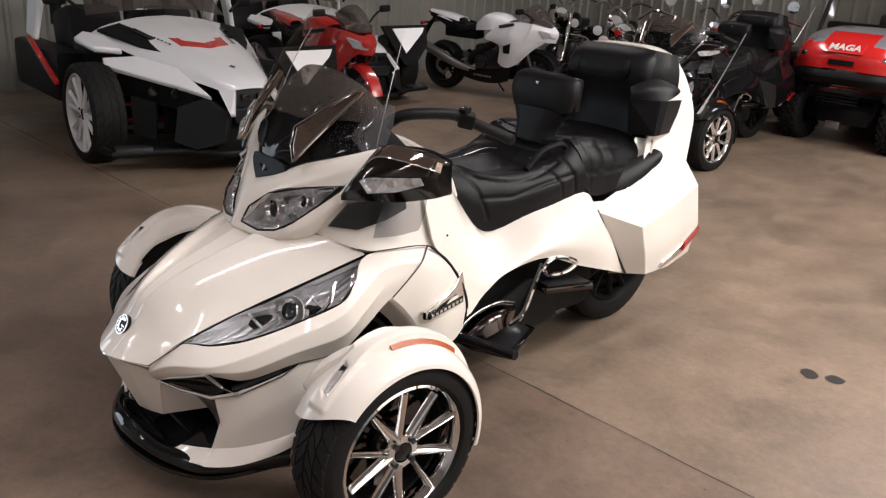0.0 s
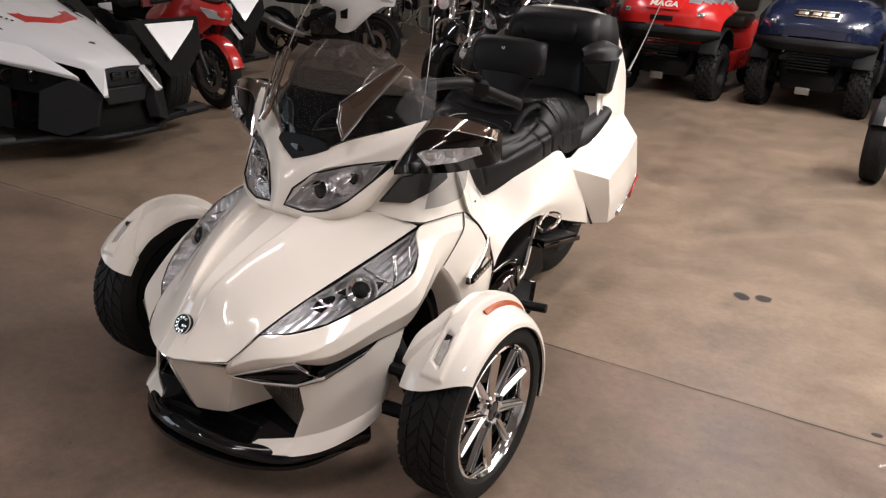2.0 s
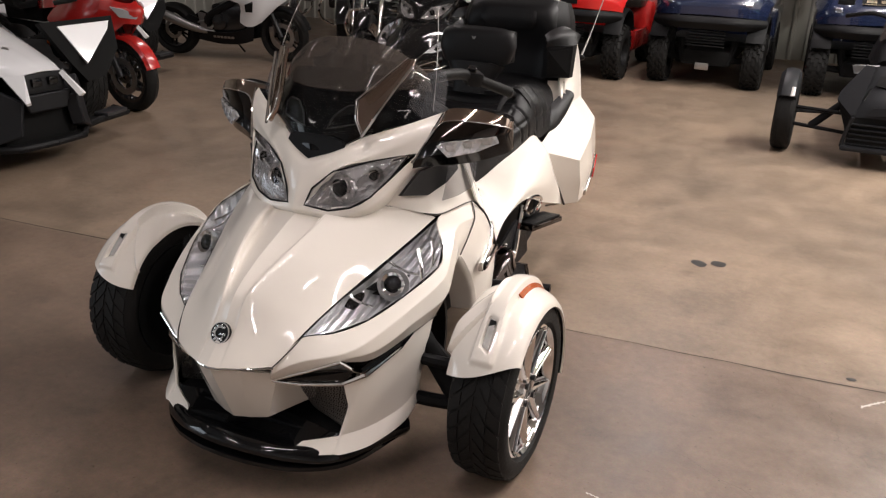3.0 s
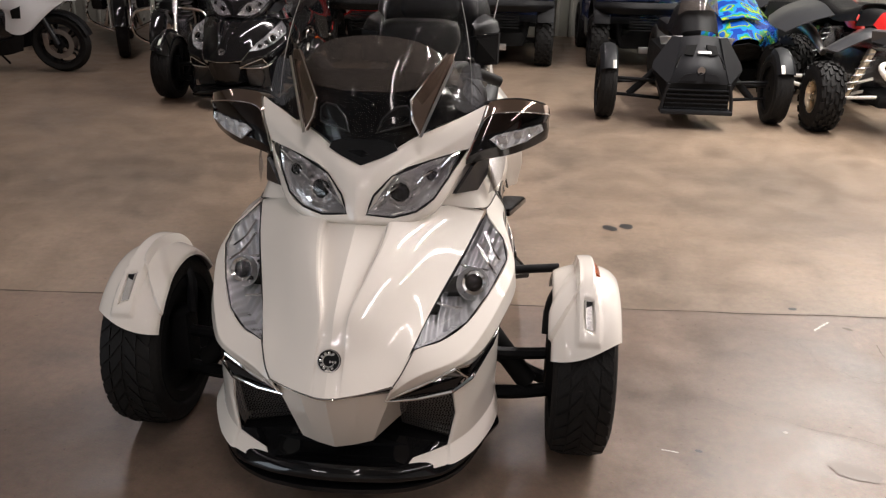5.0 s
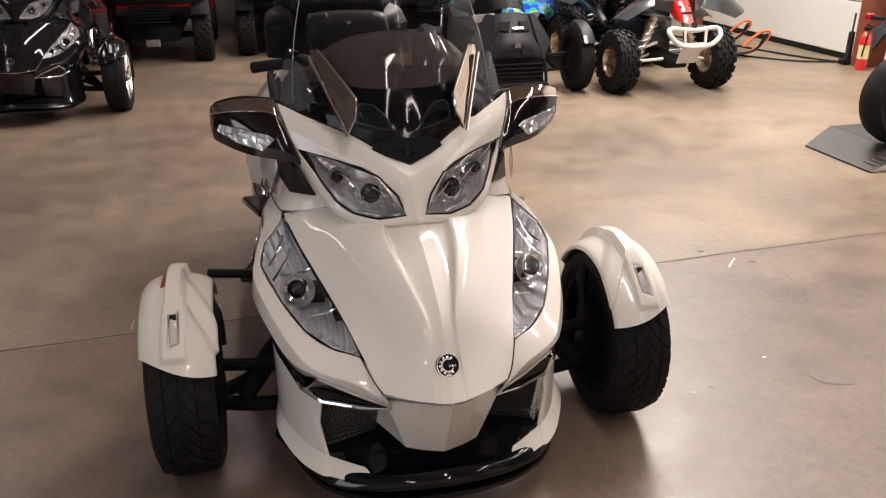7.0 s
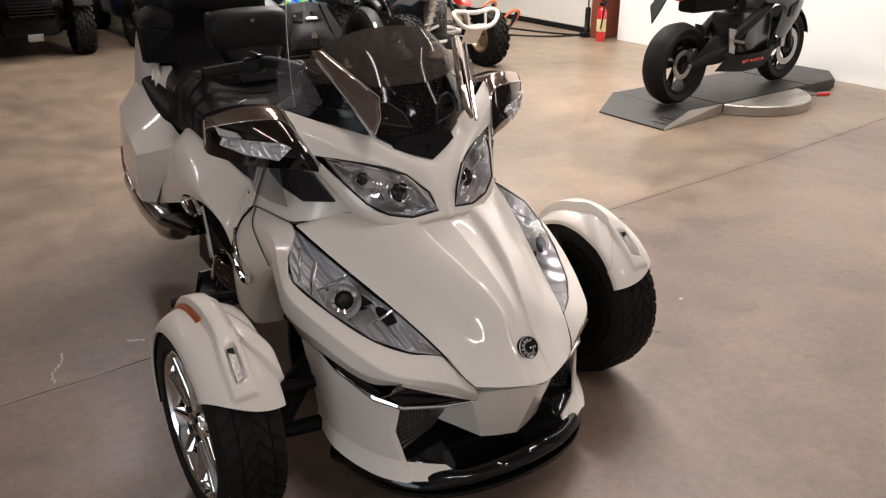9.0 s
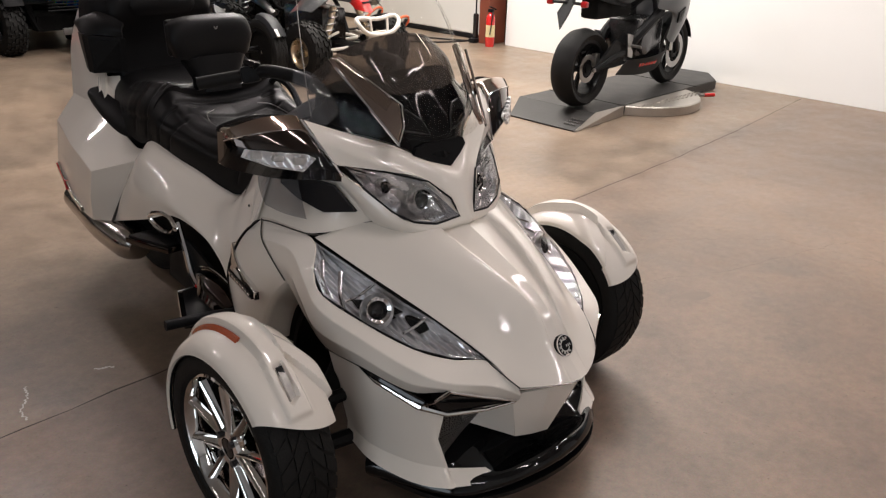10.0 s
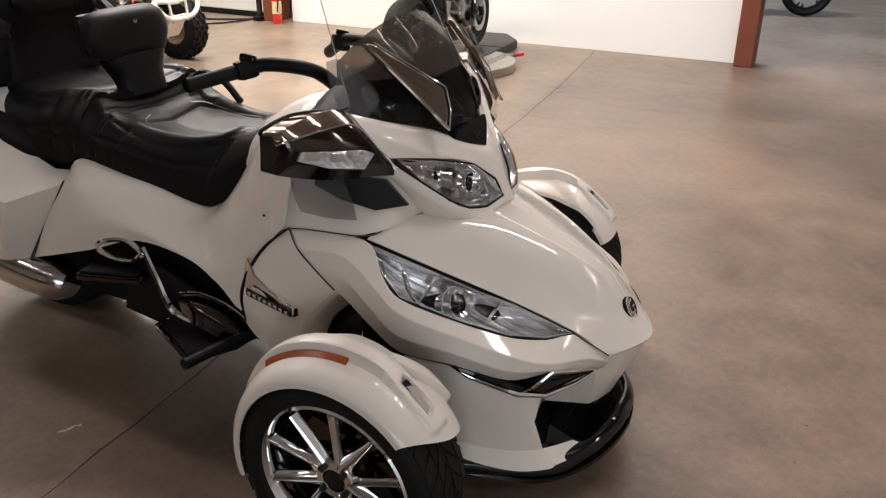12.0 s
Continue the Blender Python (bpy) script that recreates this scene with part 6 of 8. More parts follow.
def place(ob, x, y, turn, z=0.0, lean=0.0):
    ob.matrix_world = pose(x, y, z, 0, 0, turn) @ pose(0, 0, 0, 0, lean, 0)
    return ob


DARKCHROME = mat("dark_rim_metal", (0.10, 0.10, 0.105), 0.25, 0.9, 0, 0.1, 8)
black_tourer = copy_thing(hero, pose(-2.06, 4.87, 0, 0, 0, 0))
tagged(black_tourer, "gloss black three-wheeled touring motorcycle with chrome wheels", "motorcycle", "parked machines")
repaint(black_tourer, {PEARL: GLOSS, SMOKE_CHROME: GLOSS})

WHITEPAINT = mat("white_gloss_paint", (0.78, 0.78, 0.79), 0.25, 0, 1.0, 0.02, 4)
REDPAINT = mat("red_gloss_paint", (0.42, 0.015, 0.012), 0.22, 0, 1.0, 0.06, 4)
REDPAINT2 = mat("bright_red_gloss_paint", (0.55, 0.018, 0.016), 0.22, 0, 1.0, 0.06, 4)
SILVERPAINT = mat("silver_paint", (0.42, 0.42, 0.46), 0.28, 0.6, 0.8, 0.06, 5)
NAVY = mat("navy_gloss_paint", (0.010, 0.016, 0.045), 0.25, 0, 1.0, 0.15, 4)
GREYPAINT = mat("grey_satin_paint", (0.011, 0.0115, 0.013), 0.45, 0.0, 0.0, 0.08, 5, spec=0.2)
GREYPAINT2 = mat("mid_grey_paint", (0.030, 0.031, 0.034), 0.32, 0.1, 0.4, 0.08, 5)
SPORTGREY = mat("sport_grey_paint", (0.040, 0.041, 0.044), 0.34, 0.1, 0.4, 0.08, 5)
GOLD = mat("gold_rim_metal", (0.62, 0.52, 0.38), 0.28, 0.9, 0, 0.08, 10)
WHITERIM = mat("white_rim_paint", (0.72, 0.71, 0.69), 0.35, 0, 0.4, 0.05, 8)
BUMPERWHITE = mat("white_tube_paint", (0.66, 0.63, 0.58), 0.4, 0, 0.2, 0.08, 10)
BLUEPAINT = mat("blue_graphic_paint", (0.015, 0.12, 0.42), 0.25, 0, 1.0, 0.1, 5)
lk = BLUEPAINT.node_tree
camo = lk.nodes.new("ShaderNodeTexNoise")
camo.inputs["Scale"].default_value, camo.inputs["Detail"].default_value = 7.0, 1.0
ramp = lk.nodes.new("ShaderNodeValToRGB")
ramp.color_ramp.interpolation = "CONSTANT"
for pos, col in ((0.0, (0.012, 0.05, 0.30, 1)), (0.45, (0.02, 0.22, 0.62, 1)), (0.52, (0.03, 0.30, 0.12, 1)), (0.58, (0.30, 0.40, 0.03, 1)), (0.63, (0.015, 0.10, 0.42, 1))):
    el = ramp.color_ramp.elements.new(pos) if pos else ramp.color_ramp.elements[0]
    el.color = col
ramp.color_ramp.elements.remove(ramp.color_ramp.elements[-1])
lk.links.new(lk.nodes["Texture Coordinate"].outputs["Object"], camo.inputs["Vector"])
lk.links.new(camo.outputs["Fac"], ramp.inputs["Fac"])
lk.links.new(ramp.outputs["Color"], lk.nodes["Principled BSDF"].inputs["Base Color"])
GREENPAINT = mat("lime_graphic_paint", (0.22, 0.42, 0.05), 0.25, 0, 1.0, 0.1, 5)
ORANGE = mat("orange_plastic", (0.62, 0.12, 0.035), 0.35, 0, 0.3, 0.08, 10)


def sport_bike(name, label, paint, paint2, rim, group="parked machines", belly=None):
    """A faired sport motorcycle, nose towards -y, wheels at y -0.70 and 0.70."""
    b = thing(name, label, "motorcycle", group=group)
    r = 0.30
    for y, w, nm in ((-0.70, 0.12, "front_wheel"), (0.70, 0.19, "rear_wheel")):
        wh = new(nm)
        wh.parent = b
        wh.matrix_basis = Matrix.Translation((0, y, r))
        rr = 0.215
        prof = [(-w * 0.36, rr), (-w * 0.46, rr + 0.02), (-w * 0.5, rr + 0.045), (-w * 0.36, r - 0.018), (0, r), (w * 0.36, r - 0.018), (w * 0.5, rr + 0.045), (w * 0.46, rr + 0.02), (w * 0.36, rr)]
        subs = [("tyre", lathe([*prof, (0, rr - 0.01)], 48, closed_profile=True), RUBBER), ("rim", lathe([(-w * 0.38, rr + 0.004), (-w * 0.38, rr - 0.02), (w * 0.38, rr - 0.02), (w * 0.38, rr + 0.004), (0, rr - 0.006)], 48, closed_profile=True), rim),
                ("hub", lathe([(-w * 0.4, 0), (-w * 0.4, 0.035), (w * 0.4, 0.035), (w * 0.4, 0)], 20), rim)]
        for k in range(5):
            q = 2 * math.pi * k / 5
            for dq in (-0.16, 0.16):
                subs.append(("spoke", pipe([(0, 0.03 * math.cos(q), 0.03 * math.sin(q)), (0, 0.20 * math.cos(q + dq), 0.20 * math.sin(q + dq))], [0.016, 0.011], 2, 6), rim))
        for sx in ((-1, 1) if y < 0 else (-1,)):
            r0, r1 = (0.10, 0.15) if y < 0 else (0.07, 0.108)
            subs.append(("brake_disc", lathe([(sx * 0.062, r0), (sx * 0.062, r1), (sx * 0.067, r1), (sx * 0.067, r0)], 32, closed_profile=True), STEEL))
            subs.append(("disc_carrier", lathe([(sx * 0.058, 0.03), (sx * 0.058, 0.06), (sx * 0.064, 0.06), (sx * 0.064, 0.03)], 20, closed_profile=True), rim))
            subs.append(("caliper", block((0.045, 0.06, 0.10), (sx * 0.068, 0.115 if y < 0 else -0.10, 0.06), 0.01), STEEL))
        for nm2, bm, m in subs:
            o = part(nm2, bm, m, None)
            o.parent = wh
    for s in (1, -1):
        part("fork_leg", pipe([(0.085 * s, -0.70, 0.30), (0.09 * s, -0.60, 0.55), (0.095 * s, -0.50, 0.82)], [0.026, 0.026, 0.022], 4, 10), SATIN, b)
        fair = [[(0.055, -0.86, 0.87), (0.16, -0.66, 0.93), (0.19, -0.42, 0.93), (0.165, -0.20, 0.86)],
                [(0.075, -0.85, 0.75), (0.20, -0.60, 0.77), (0.235, -0.35, 0.75), (0.195, -0.06, 0.72)],
                [(0.12, -0.70, 0.64), (0.205, -0.56, 0.60), (0.225, -0.40, 0.58), (0.215, -0.28, 0.66)],
                [(0.15, -0.50, 0.46), (0.195, -0.42, 0.42), (0.205, -0.33, 0.42), (0.200, -0.26, 0.46)]]
        part("fairing", sheet(fair, 5, 5, side=s), paint, b)
        part("fairing_vent", facet(twin([(0.242, -0.46, 0.70), (0.244, -0.36, 0.66), (0.236, -0.36, 0.58), (0.225, -0.44, 0.58)], s), 0.02, (0, -0.3, 0.6)), MATTE, b)
        bel = [[(0.165, -0.42, 0.44), (0.205, -0.28, 0.37), (0.205, -0.05, 0.33), (0.16, 0.28, 0.33)], [(0.12, -0.36, 0.24), (0.15, -0.20, 0.20), (0.15, 0.05, 0.19), (0.12, 0.36, 0.22)]]
        bl = part("belly_pan", sheet(bel, 4, 4, side=s), belly or paint2, b)
        for k in range(6):
            part("belly_mark", block((0.004, 0.035, 0.026), ((0.185 + (0.002 if k < 4 else -0.004)) * s, -0.14 + 0.046 * k, 0.275), 0.002, (0, 14 * s, 0)), REDPAINT2 if belly else STEEL, bl)
        part("headlamp", facet(twin([(0.02, -0.935, 0.80), (0.105, -0.865, 0.845), (0.155, -0.78, 0.865), (0.12, -0.83, 0.785), (0.04, -0.925, 0.765)], s), 0.02, (0, -0.5, 0.8)), REFLECT, b)
        part("mirror_arm", pipe(twin([(0.13, -0.70, 0.97), (0.22, -0.66, 1.03), (0.29, -0.64, 1.06)], s), 0.009, 4, 6), MATTE, b)
        part("mirror", block((0.11, 0.04, 0.06), (0.33 * s, -0.64, 1.07), 0.018, (0, 0, 10 * s)), MATTE, b)
        part("handlebar", pipe(twin([(0.10, -0.50, 0.90), (0.20, -0.46, 0.905), (0.33, -0.38, 0.89)], s), 0.015, 4, 8), MATTE, b)
        part("grip", pipe(twin([(0.23, -0.445, 0.902), (0.34, -0.375, 0.888)], s), 0.019, 4, 10), RUBBER, b)
        part("frame_spar", pipe(twin([(0.09, -0.42, 0.80), (0.155, -0.15, 0.66), (0.15, 0.15, 0.50), (0.12, 0.22, 0.38)], s), [0.03, 0.04, 0.04, 0.03], 4, 8), MATTE, b)
        part("swing_arm", pipe(twin([(0.11, 0.18, 0.40), (0.13, 0.45, 0.36), (0.125, 0.70, 0.30)], s), [0.035, 0.032, 0.024], 4, 8), MATTE, b)
        part("foot_peg", pipe(twin([(0.15, 0.22, 0.44), (0.25, 0.24, 0.44)], s), 0.012, 2, 8), STEEL, b)
        part("heel_guard", facet(twin([(0.155, 0.20, 0.52), (0.155, 0.30, 0.54), (0.16, 0.27, 0.36), (0.16, 0.20, 0.34)], s), 0.008, (0, 0.2, 0.4)), STEEL, b)
        part("turn_signal", block((0.05, 0.045, 0.045), (0.15 * s, 0.95, 0.80), 0.015), REDLENS, b)
        part("signal_stalk", pipe(twin([(0.02, 0.92, 0.80), (0.13, 0.95, 0.80)], s), 0.012, 2, 6), MATTE, b)
        part("swing_plate", facet(twin([(0.125, 0.22, 0.42), (0.135, 0.42, 0.50), (0.138, 0.68, 0.33), (0.135, 0.66, 0.28), (0.130, 0.30, 0.33)], s), 0.02, (0, 0.4, 0.4)), MATTE, b)
        part("axle_block", block((0.02, 0.05, 0.03), (0.135 * s, 0.70, 0.30), 0.008), STEEL, b)
        part("tail_side", sheet([[(0.11, 0.30, 0.84), (0.10, 0.55, 0.88), (0.06, 0.90, 0.93)], [(0.125, 0.32, 0.74), (0.11, 0.58, 0.79), (0.05, 0.90, 0.88)]], 3, 5, side=s), paint2, b)
    part("nose", sheet([[(0, -0.90, 0.90), (0.055, -0.86, 0.885), (0.15, -0.70, 0.93)], [(0, -0.95, 0.82), (0.07, -0.90, 0.83), (0.18, -0.68, 0.85)], [(0, -0.92, 0.72), (0.08, -0.86, 0.73), (0.20, -0.62, 0.75)]], 4, 4, True), paint, b)
    part("windscreen", sheet([[(0, -0.88, 0.91), (0.07, -0.84, 0.91), (0.15, -0.68, 0.94)], [(0, -0.76, 1.06), (0.07, -0.73, 1.05), (0.14, -0.60, 1.02)], [(0, -0.64, 1.12), (0.06, -0.62, 1.11), (0.12, -0.54, 1.05)]], 4, 4, True, thick=0), SMOKED, b)
    part("front_mudguard", lathe([(-0.07, 0.30), (-0.05, 0.325), (0, 0.332), (0.05, 0.325), (0.07, 0.30)], 18, "X", (0, -0.70, 0.30), None, (50, 165)), paint if rim is DARKCHROME else paint2, b)
    part("tank", sheet([[(0, -0.34, 0.93), (0.09, -0.33, 0.91), (0.14, -0.28, 0.82)], [(0, -0.20, 0.99), (0.13, -0.18, 0.96), (0.18, -0.15, 0.82)], [(0, 0.0, 0.985), (0.12, 0.0, 0.95), (0.165, 0.0, 0.80)], [(0, 0.16, 0.88), (0.08, 0.15, 0.86), (0.11, 0.14, 0.78)]], 5, 5, True), paint, b)
    part("seat", sheet([[(0, 0.13, 0.87), (0.09, 0.14, 0.86), (0.12, 0.14, 0.80)], [(0, 0.32, 0.83), (0.12, 0.32, 0.82), (0.15, 0.32, 0.77)], [(0, 0.46, 0.86), (0.11, 0.46, 0.85), (0.13, 0.44, 0.79)]], 5, 5, True), LEATHER, b)
    part("tail", sheet([[(0, 0.42, 0.90), (0.07, 0.42, 0.89), (0.11, 0.40, 0.83)], [(0, 0.66, 0.94), (0.07, 0.66, 0.93), (0.10, 0.64, 0.87)], [(0, 0.92, 0.96), (0.03, 0.92, 0.95), (0.05, 0.90, 0.91)]], 4, 4, True), paint, b)
    part("tail_lamp", block((0.10, 0.03, 0.03), (0, 0.925, 0.925), 0.01), REDLENS, b)
    part("plate_hanger", facet([(-0.03, 0.84, 0.90), (0.03, 0.84, 0.90), (0.05, 1.00, 0.73), (0, 1.03, 0.62), (-0.05, 1.00, 0.73)], 0.012, (0, 0.5, 0.8)), MATTE, b)
    part("engine", block((0.30, 0.42, 0.34), (0, -0.08, 0.46), 0.05), DARKCHROME, b)
    part("clutch_cover", lathe([(0.13, 0.10), (0.175, 0.085), (0.185, 0.03), (0.185, 0)], 24, "X", (0, 0.02, 0.44)), DARKCHROME, b)
    part("clutch_cover", lathe([(-0.13, 0.10), (-0.175, 0.085), (-0.185, 0.03), (-0.185, 0)], 24, "X", (0, 0.02, 0.44)), DARKCHROME, b)
    part("under_seat", block((0.16, 0.5, 0.16), (0, 0.40, 0.74), 0.03), DARK, b)
    part("chain", pipe([(0.10, 0.20, 0.44), (0.10, 0.70, 0.345), (0.10, 0.74, 0.26), (0.10, 0.20, 0.36)], 0.008, 3, 6), STEEL, b)
    if not belly:
        part("silencer", pipe([(-0.12, 0.10, 0.30), (-0.17, 0.36, 0.36), (-0.20, 0.62, 0.46), (-0.21, 0.88, 0.56)], [0.025, 0.045, 0.055, 0.05], 5, 14), STEEL, b)
    part("side_stand", pipe([(0.13, 0.12, 0.32), (0.20, 0.05, 0.16), (0.27, -0.02, 0.01)], 0.012, 4, 6), MATTE, b)
    return b


white_sport = place(sport_bike("sport_bike", "white and black sport motorcycle with silver exhaust", WHITEPAINT, MATTE, MATTE, belly=None), -5.02, 5.83, 99, 0, -5)
red_sport = place(sport_bike("sport_bike", "deep red faired sport motorcycle", REDPAINT, MATTE, DARKCHROME), -4.52, 3.12, 86, 0, -4)
grey_sport = place(sport_bike("sport_bike", "satin grey and black sport motorcycle standing on the lift", SPORTGREY, MATTE, MATTE, "", GREYPAINT), 4.40, 2.30, 93.5, 0.088, 0)
far_sport = copy_thing(grey_sport, pose(9.25, 0.50, 0, 0, 0, 10))
tagged(far_sport, "dark sport motorcycle parked in the next bay", "motorcycle", "parked machines")


def knob_tyre(parent, at, w, r, rr, rim, name="wheel", n=26, stretch=1.0, face=None):
    wh = new(name)
    wh.parent = parent
    wh.matrix_basis = Matrix.Translation(at)
    for nm, bm, m in (("tyre", tyre_mesh(w, r, rr), RUBBER), ("tread", tread_mesh(w, r, n, True), RUBBER),
                      ("rim", lathe([(-w * 0.42, rr + 0.006), (-w * 0.44, rr - 0.01), (-w * 0.25, rr - 0.03), (w * 0.25, rr - 0.03), (w * 0.44, rr - 0.01), (w * 0.42, rr + 0.006)], 40), rim),
                      ("wheel_dish", lathe([(w * 0.1, rr - 0.03), (w * 0.16, rr * 0.6), (w * 0.12, rr * 0.3), (w * 0.24, rr * 0.28), (w * 0.24, 0)], 32), rim),
                      ("wheel_dish", lathe([(-w * 0.1, rr - 0.03), (-w * 0.16, rr * 0.6), (-w * 0.12, rr * 0.3), (-w * 0.24, rr * 0.28), (-w * 0.24, 0)], 32), rim)):
        o = part(nm, bm, m, None)
        o.parent = wh
    return wh


def golf_cart(label, paint, top, words=None, plate=None):
    """A golf cart, nose towards -y, front axle at y 0."""
    g = thing("golf_cart", label, "golf cart", group="golf carts")
    for s in (1, -1):
        knob_tyre(g, (0.49 * s, 0, 0.29), 0.20, 0.285, 0.15, MATTE, "front_wheel", 22)
        knob_tyre(g, (0.49 * s, 1.65, 0.29), 0.20, 0.285, 0.15, MATTE, "rear_wheel", 22)
        part("fender_flare", lathe([(0.40 * s, 0.34), (0.56 * s, 0.345), (0.585 * s, 0.33), (0.585 * s, 0.315), (0.40 * s, 0.32)], 20, "X", (0, 0.02, 0.42), None, (15, 165), True), MATTE, g)
        part("headlamp", block((0.13, 0.03, 0.05), (0.36 * s, -0.380, 0.885), 0.015, (-15, 0, 12 * s)), SMOKE_SILVER, g)
        part("roof_post", pipe([(0.52 * s, 0.05, 0.95), (0.51 * s, 0.25, 1.45), (0.49 * s, 0.42, 1.85)], 0.022, 4, 8), MATTE, g)
        part("suspension_arm", pipe([(0.14 * s, -0.05, 0.26), (0.40 * s, 0, 0.27)], 0.022, 3, 8), MATTE, g)
        part("spring", pipe([(0.22 * s, -0.12, 0.24), (0.26 * s, -0.08, 0.36), (0.28 * s, -0.05, 0.48)], 0.04, 3, 8), DARK, g)
        part("side_skirt", block((0.08, 1.0, 0.22), (0.52 * s, 0.85, 0.36), 0.03), paint, g)
    hood = [[(0, 0.18, 1.15), (0.30, 0.18, 1.14), (0.48, 0.18, 1.09), (0.60, 0.20, 0.95)],
            [(0, -0.10, 1.12), (0.30, -0.10, 1.11), (0.49, -0.06, 1.05), (0.61, 0.0, 0.91)],
            [(0, -0.32, 1.03), (0.30, -0.31, 1.02), (0.48, -0.24, 0.97), (0.58, -0.14, 0.85)],
            [(0, -0.42, 0.91), (0.30, -0.41, 0.90), (0.47, -0.33, 0.87), (0.57, -0.20, 0.78)],
            [(0, -0.42, 0.77), (0.30, -0.41, 0.76), (0.46, -0.33, 0.75), (0.56, -0.20, 0.73)]]
    h = part("cowl", sheet(hood, 4, 4, True), [paint, top], g)
    for f in h.data.polygons:
        if f.center.z > 1.0 and abs(f.center.x) > 0.24 or f.center.z > 1.105:
            f.material_index = 1
    part("front_bumper", sheet([[(0, -0.43, 0.75), (0.32, -0.42, 0.75), (0.57, -0.22, 0.73)], [(0, -0.46, 0.69), (0.32, -0.45, 0.69), (0.58, -0.24, 0.68)], [(0, -0.40, 0.62), (0.32, -0.39, 0.62), (0.54, -0.20, 0.62)]], 3, 5, True, thick=0.02), MATTE, g)
    for k in range(6):
        part("grille_slat", block((0.40, 0.02, 0.012), (0, -0.36, 0.45 + 0.03 * k), 0.003), MATTE, g)
    part("chassis", block((0.50, 2.0, 0.16), (0, 0.85, 0.30), 0.03), DARK, g)
    part("axle", pipe([(-0.42, 0, 0.28), (0.42, 0, 0.28)], 0.03, 2, 8), DARK, g)
    part("tow_plate", block((0.14, 0.02, 0.07), (0, -0.33, 0.235), 0.006), STEEL, g)
    part("floor_tub", block((1.1, 0.8, 0.06), (0, 0.72, 0.42), 0.02), MATTE, g)
    part("dash", block((1.05, 0.10, 0.30), (0, 0.30, 1.02), 0.03), MATTE, g)
    part("seat", block((1.0, 0.5, 0.14), (0, 1.22, 0.76), 0.05), LEATHER2, g)
    part("seat_back", block((1.0, 0.12, 0.40), (0, 1.48, 1.05), 0.05, (-8, 0, 0)), LEATHER2, g)
    part("rear_body", block((1.16, 0.80, 0.42), (0, 1.70, 0.56), 0.08), paint, g)
    part("windscreen", facet([(-0.5, 0.06, 0.98), (0.5, 0.06, 0.98), (0.47, 0.40, 1.82), (-0.47, 0.40, 1.82)], 0.004, (0, 1, 1.4)), CLEAR, g)
    part("roof", block((1.10, 1.75, 0.07), (0, 1.12, 1.90), 0.03), MATTE, g)
    if words:
        p = part("sign", block((0.36, 0.012, 0.13), (0, -0.393, 0.962), 0.004, (-48, 0, 0)), paint, g)
        letters(words, 0.105, BUMPERWHITE, pose(0, -0.402, 0.969, 42, 0, 0), p, "lettering", 0.002, 0.003)
        part("vent", block((0.24, 0.012, 0.05), (0, -0.432, 0.83), 0.006), MATTE, g)
    if plate:
        p = part("badge_plate", block((0.40, 0.012, 0.085), (0, -0.377, 0.982), 0.006, (-46, 0, 0)), MATTE, g, "dark name plate with a gold border and bars")
        for k, (x, w) in enumerate(((-0.12, 0.09), (0.0, 0.08), (0.11, 0.10))):
            part("badge_bar", block((w, 0.006, 0.035), (x, -0.386, 0.986), 0.003, (-46, 0, 0)), GOLD, p)
        for dz in (-1, 1):
            part("badge_edge", block((0.40, 0.006, 0.008), (0, -0.385 + 0.026 * dz, 0.986 + 0.026 * dz), 0.002, (-46, 0, 0)), GOLD, p)
    return g


cart_red = place(golf_cart("red and silver golf cart with white lettering on the cowl", REDPAINT2, SILVERPAINT, "MAGA"), -1.30, 7.20, 0)
cart_navy = place(golf_cart("dark blue golf cart with a gold-edged badge plate", NAVY, NAVY, None, True), 0.13, 7.45, 0)
cart_navy_b = copy_thing(cart_navy, pose(1.72, 7.55, 0, 0, 0, 2))
tagged(cart_navy_b, "dark blue golf cart beside the row of machines", "golf cart", "golf carts")


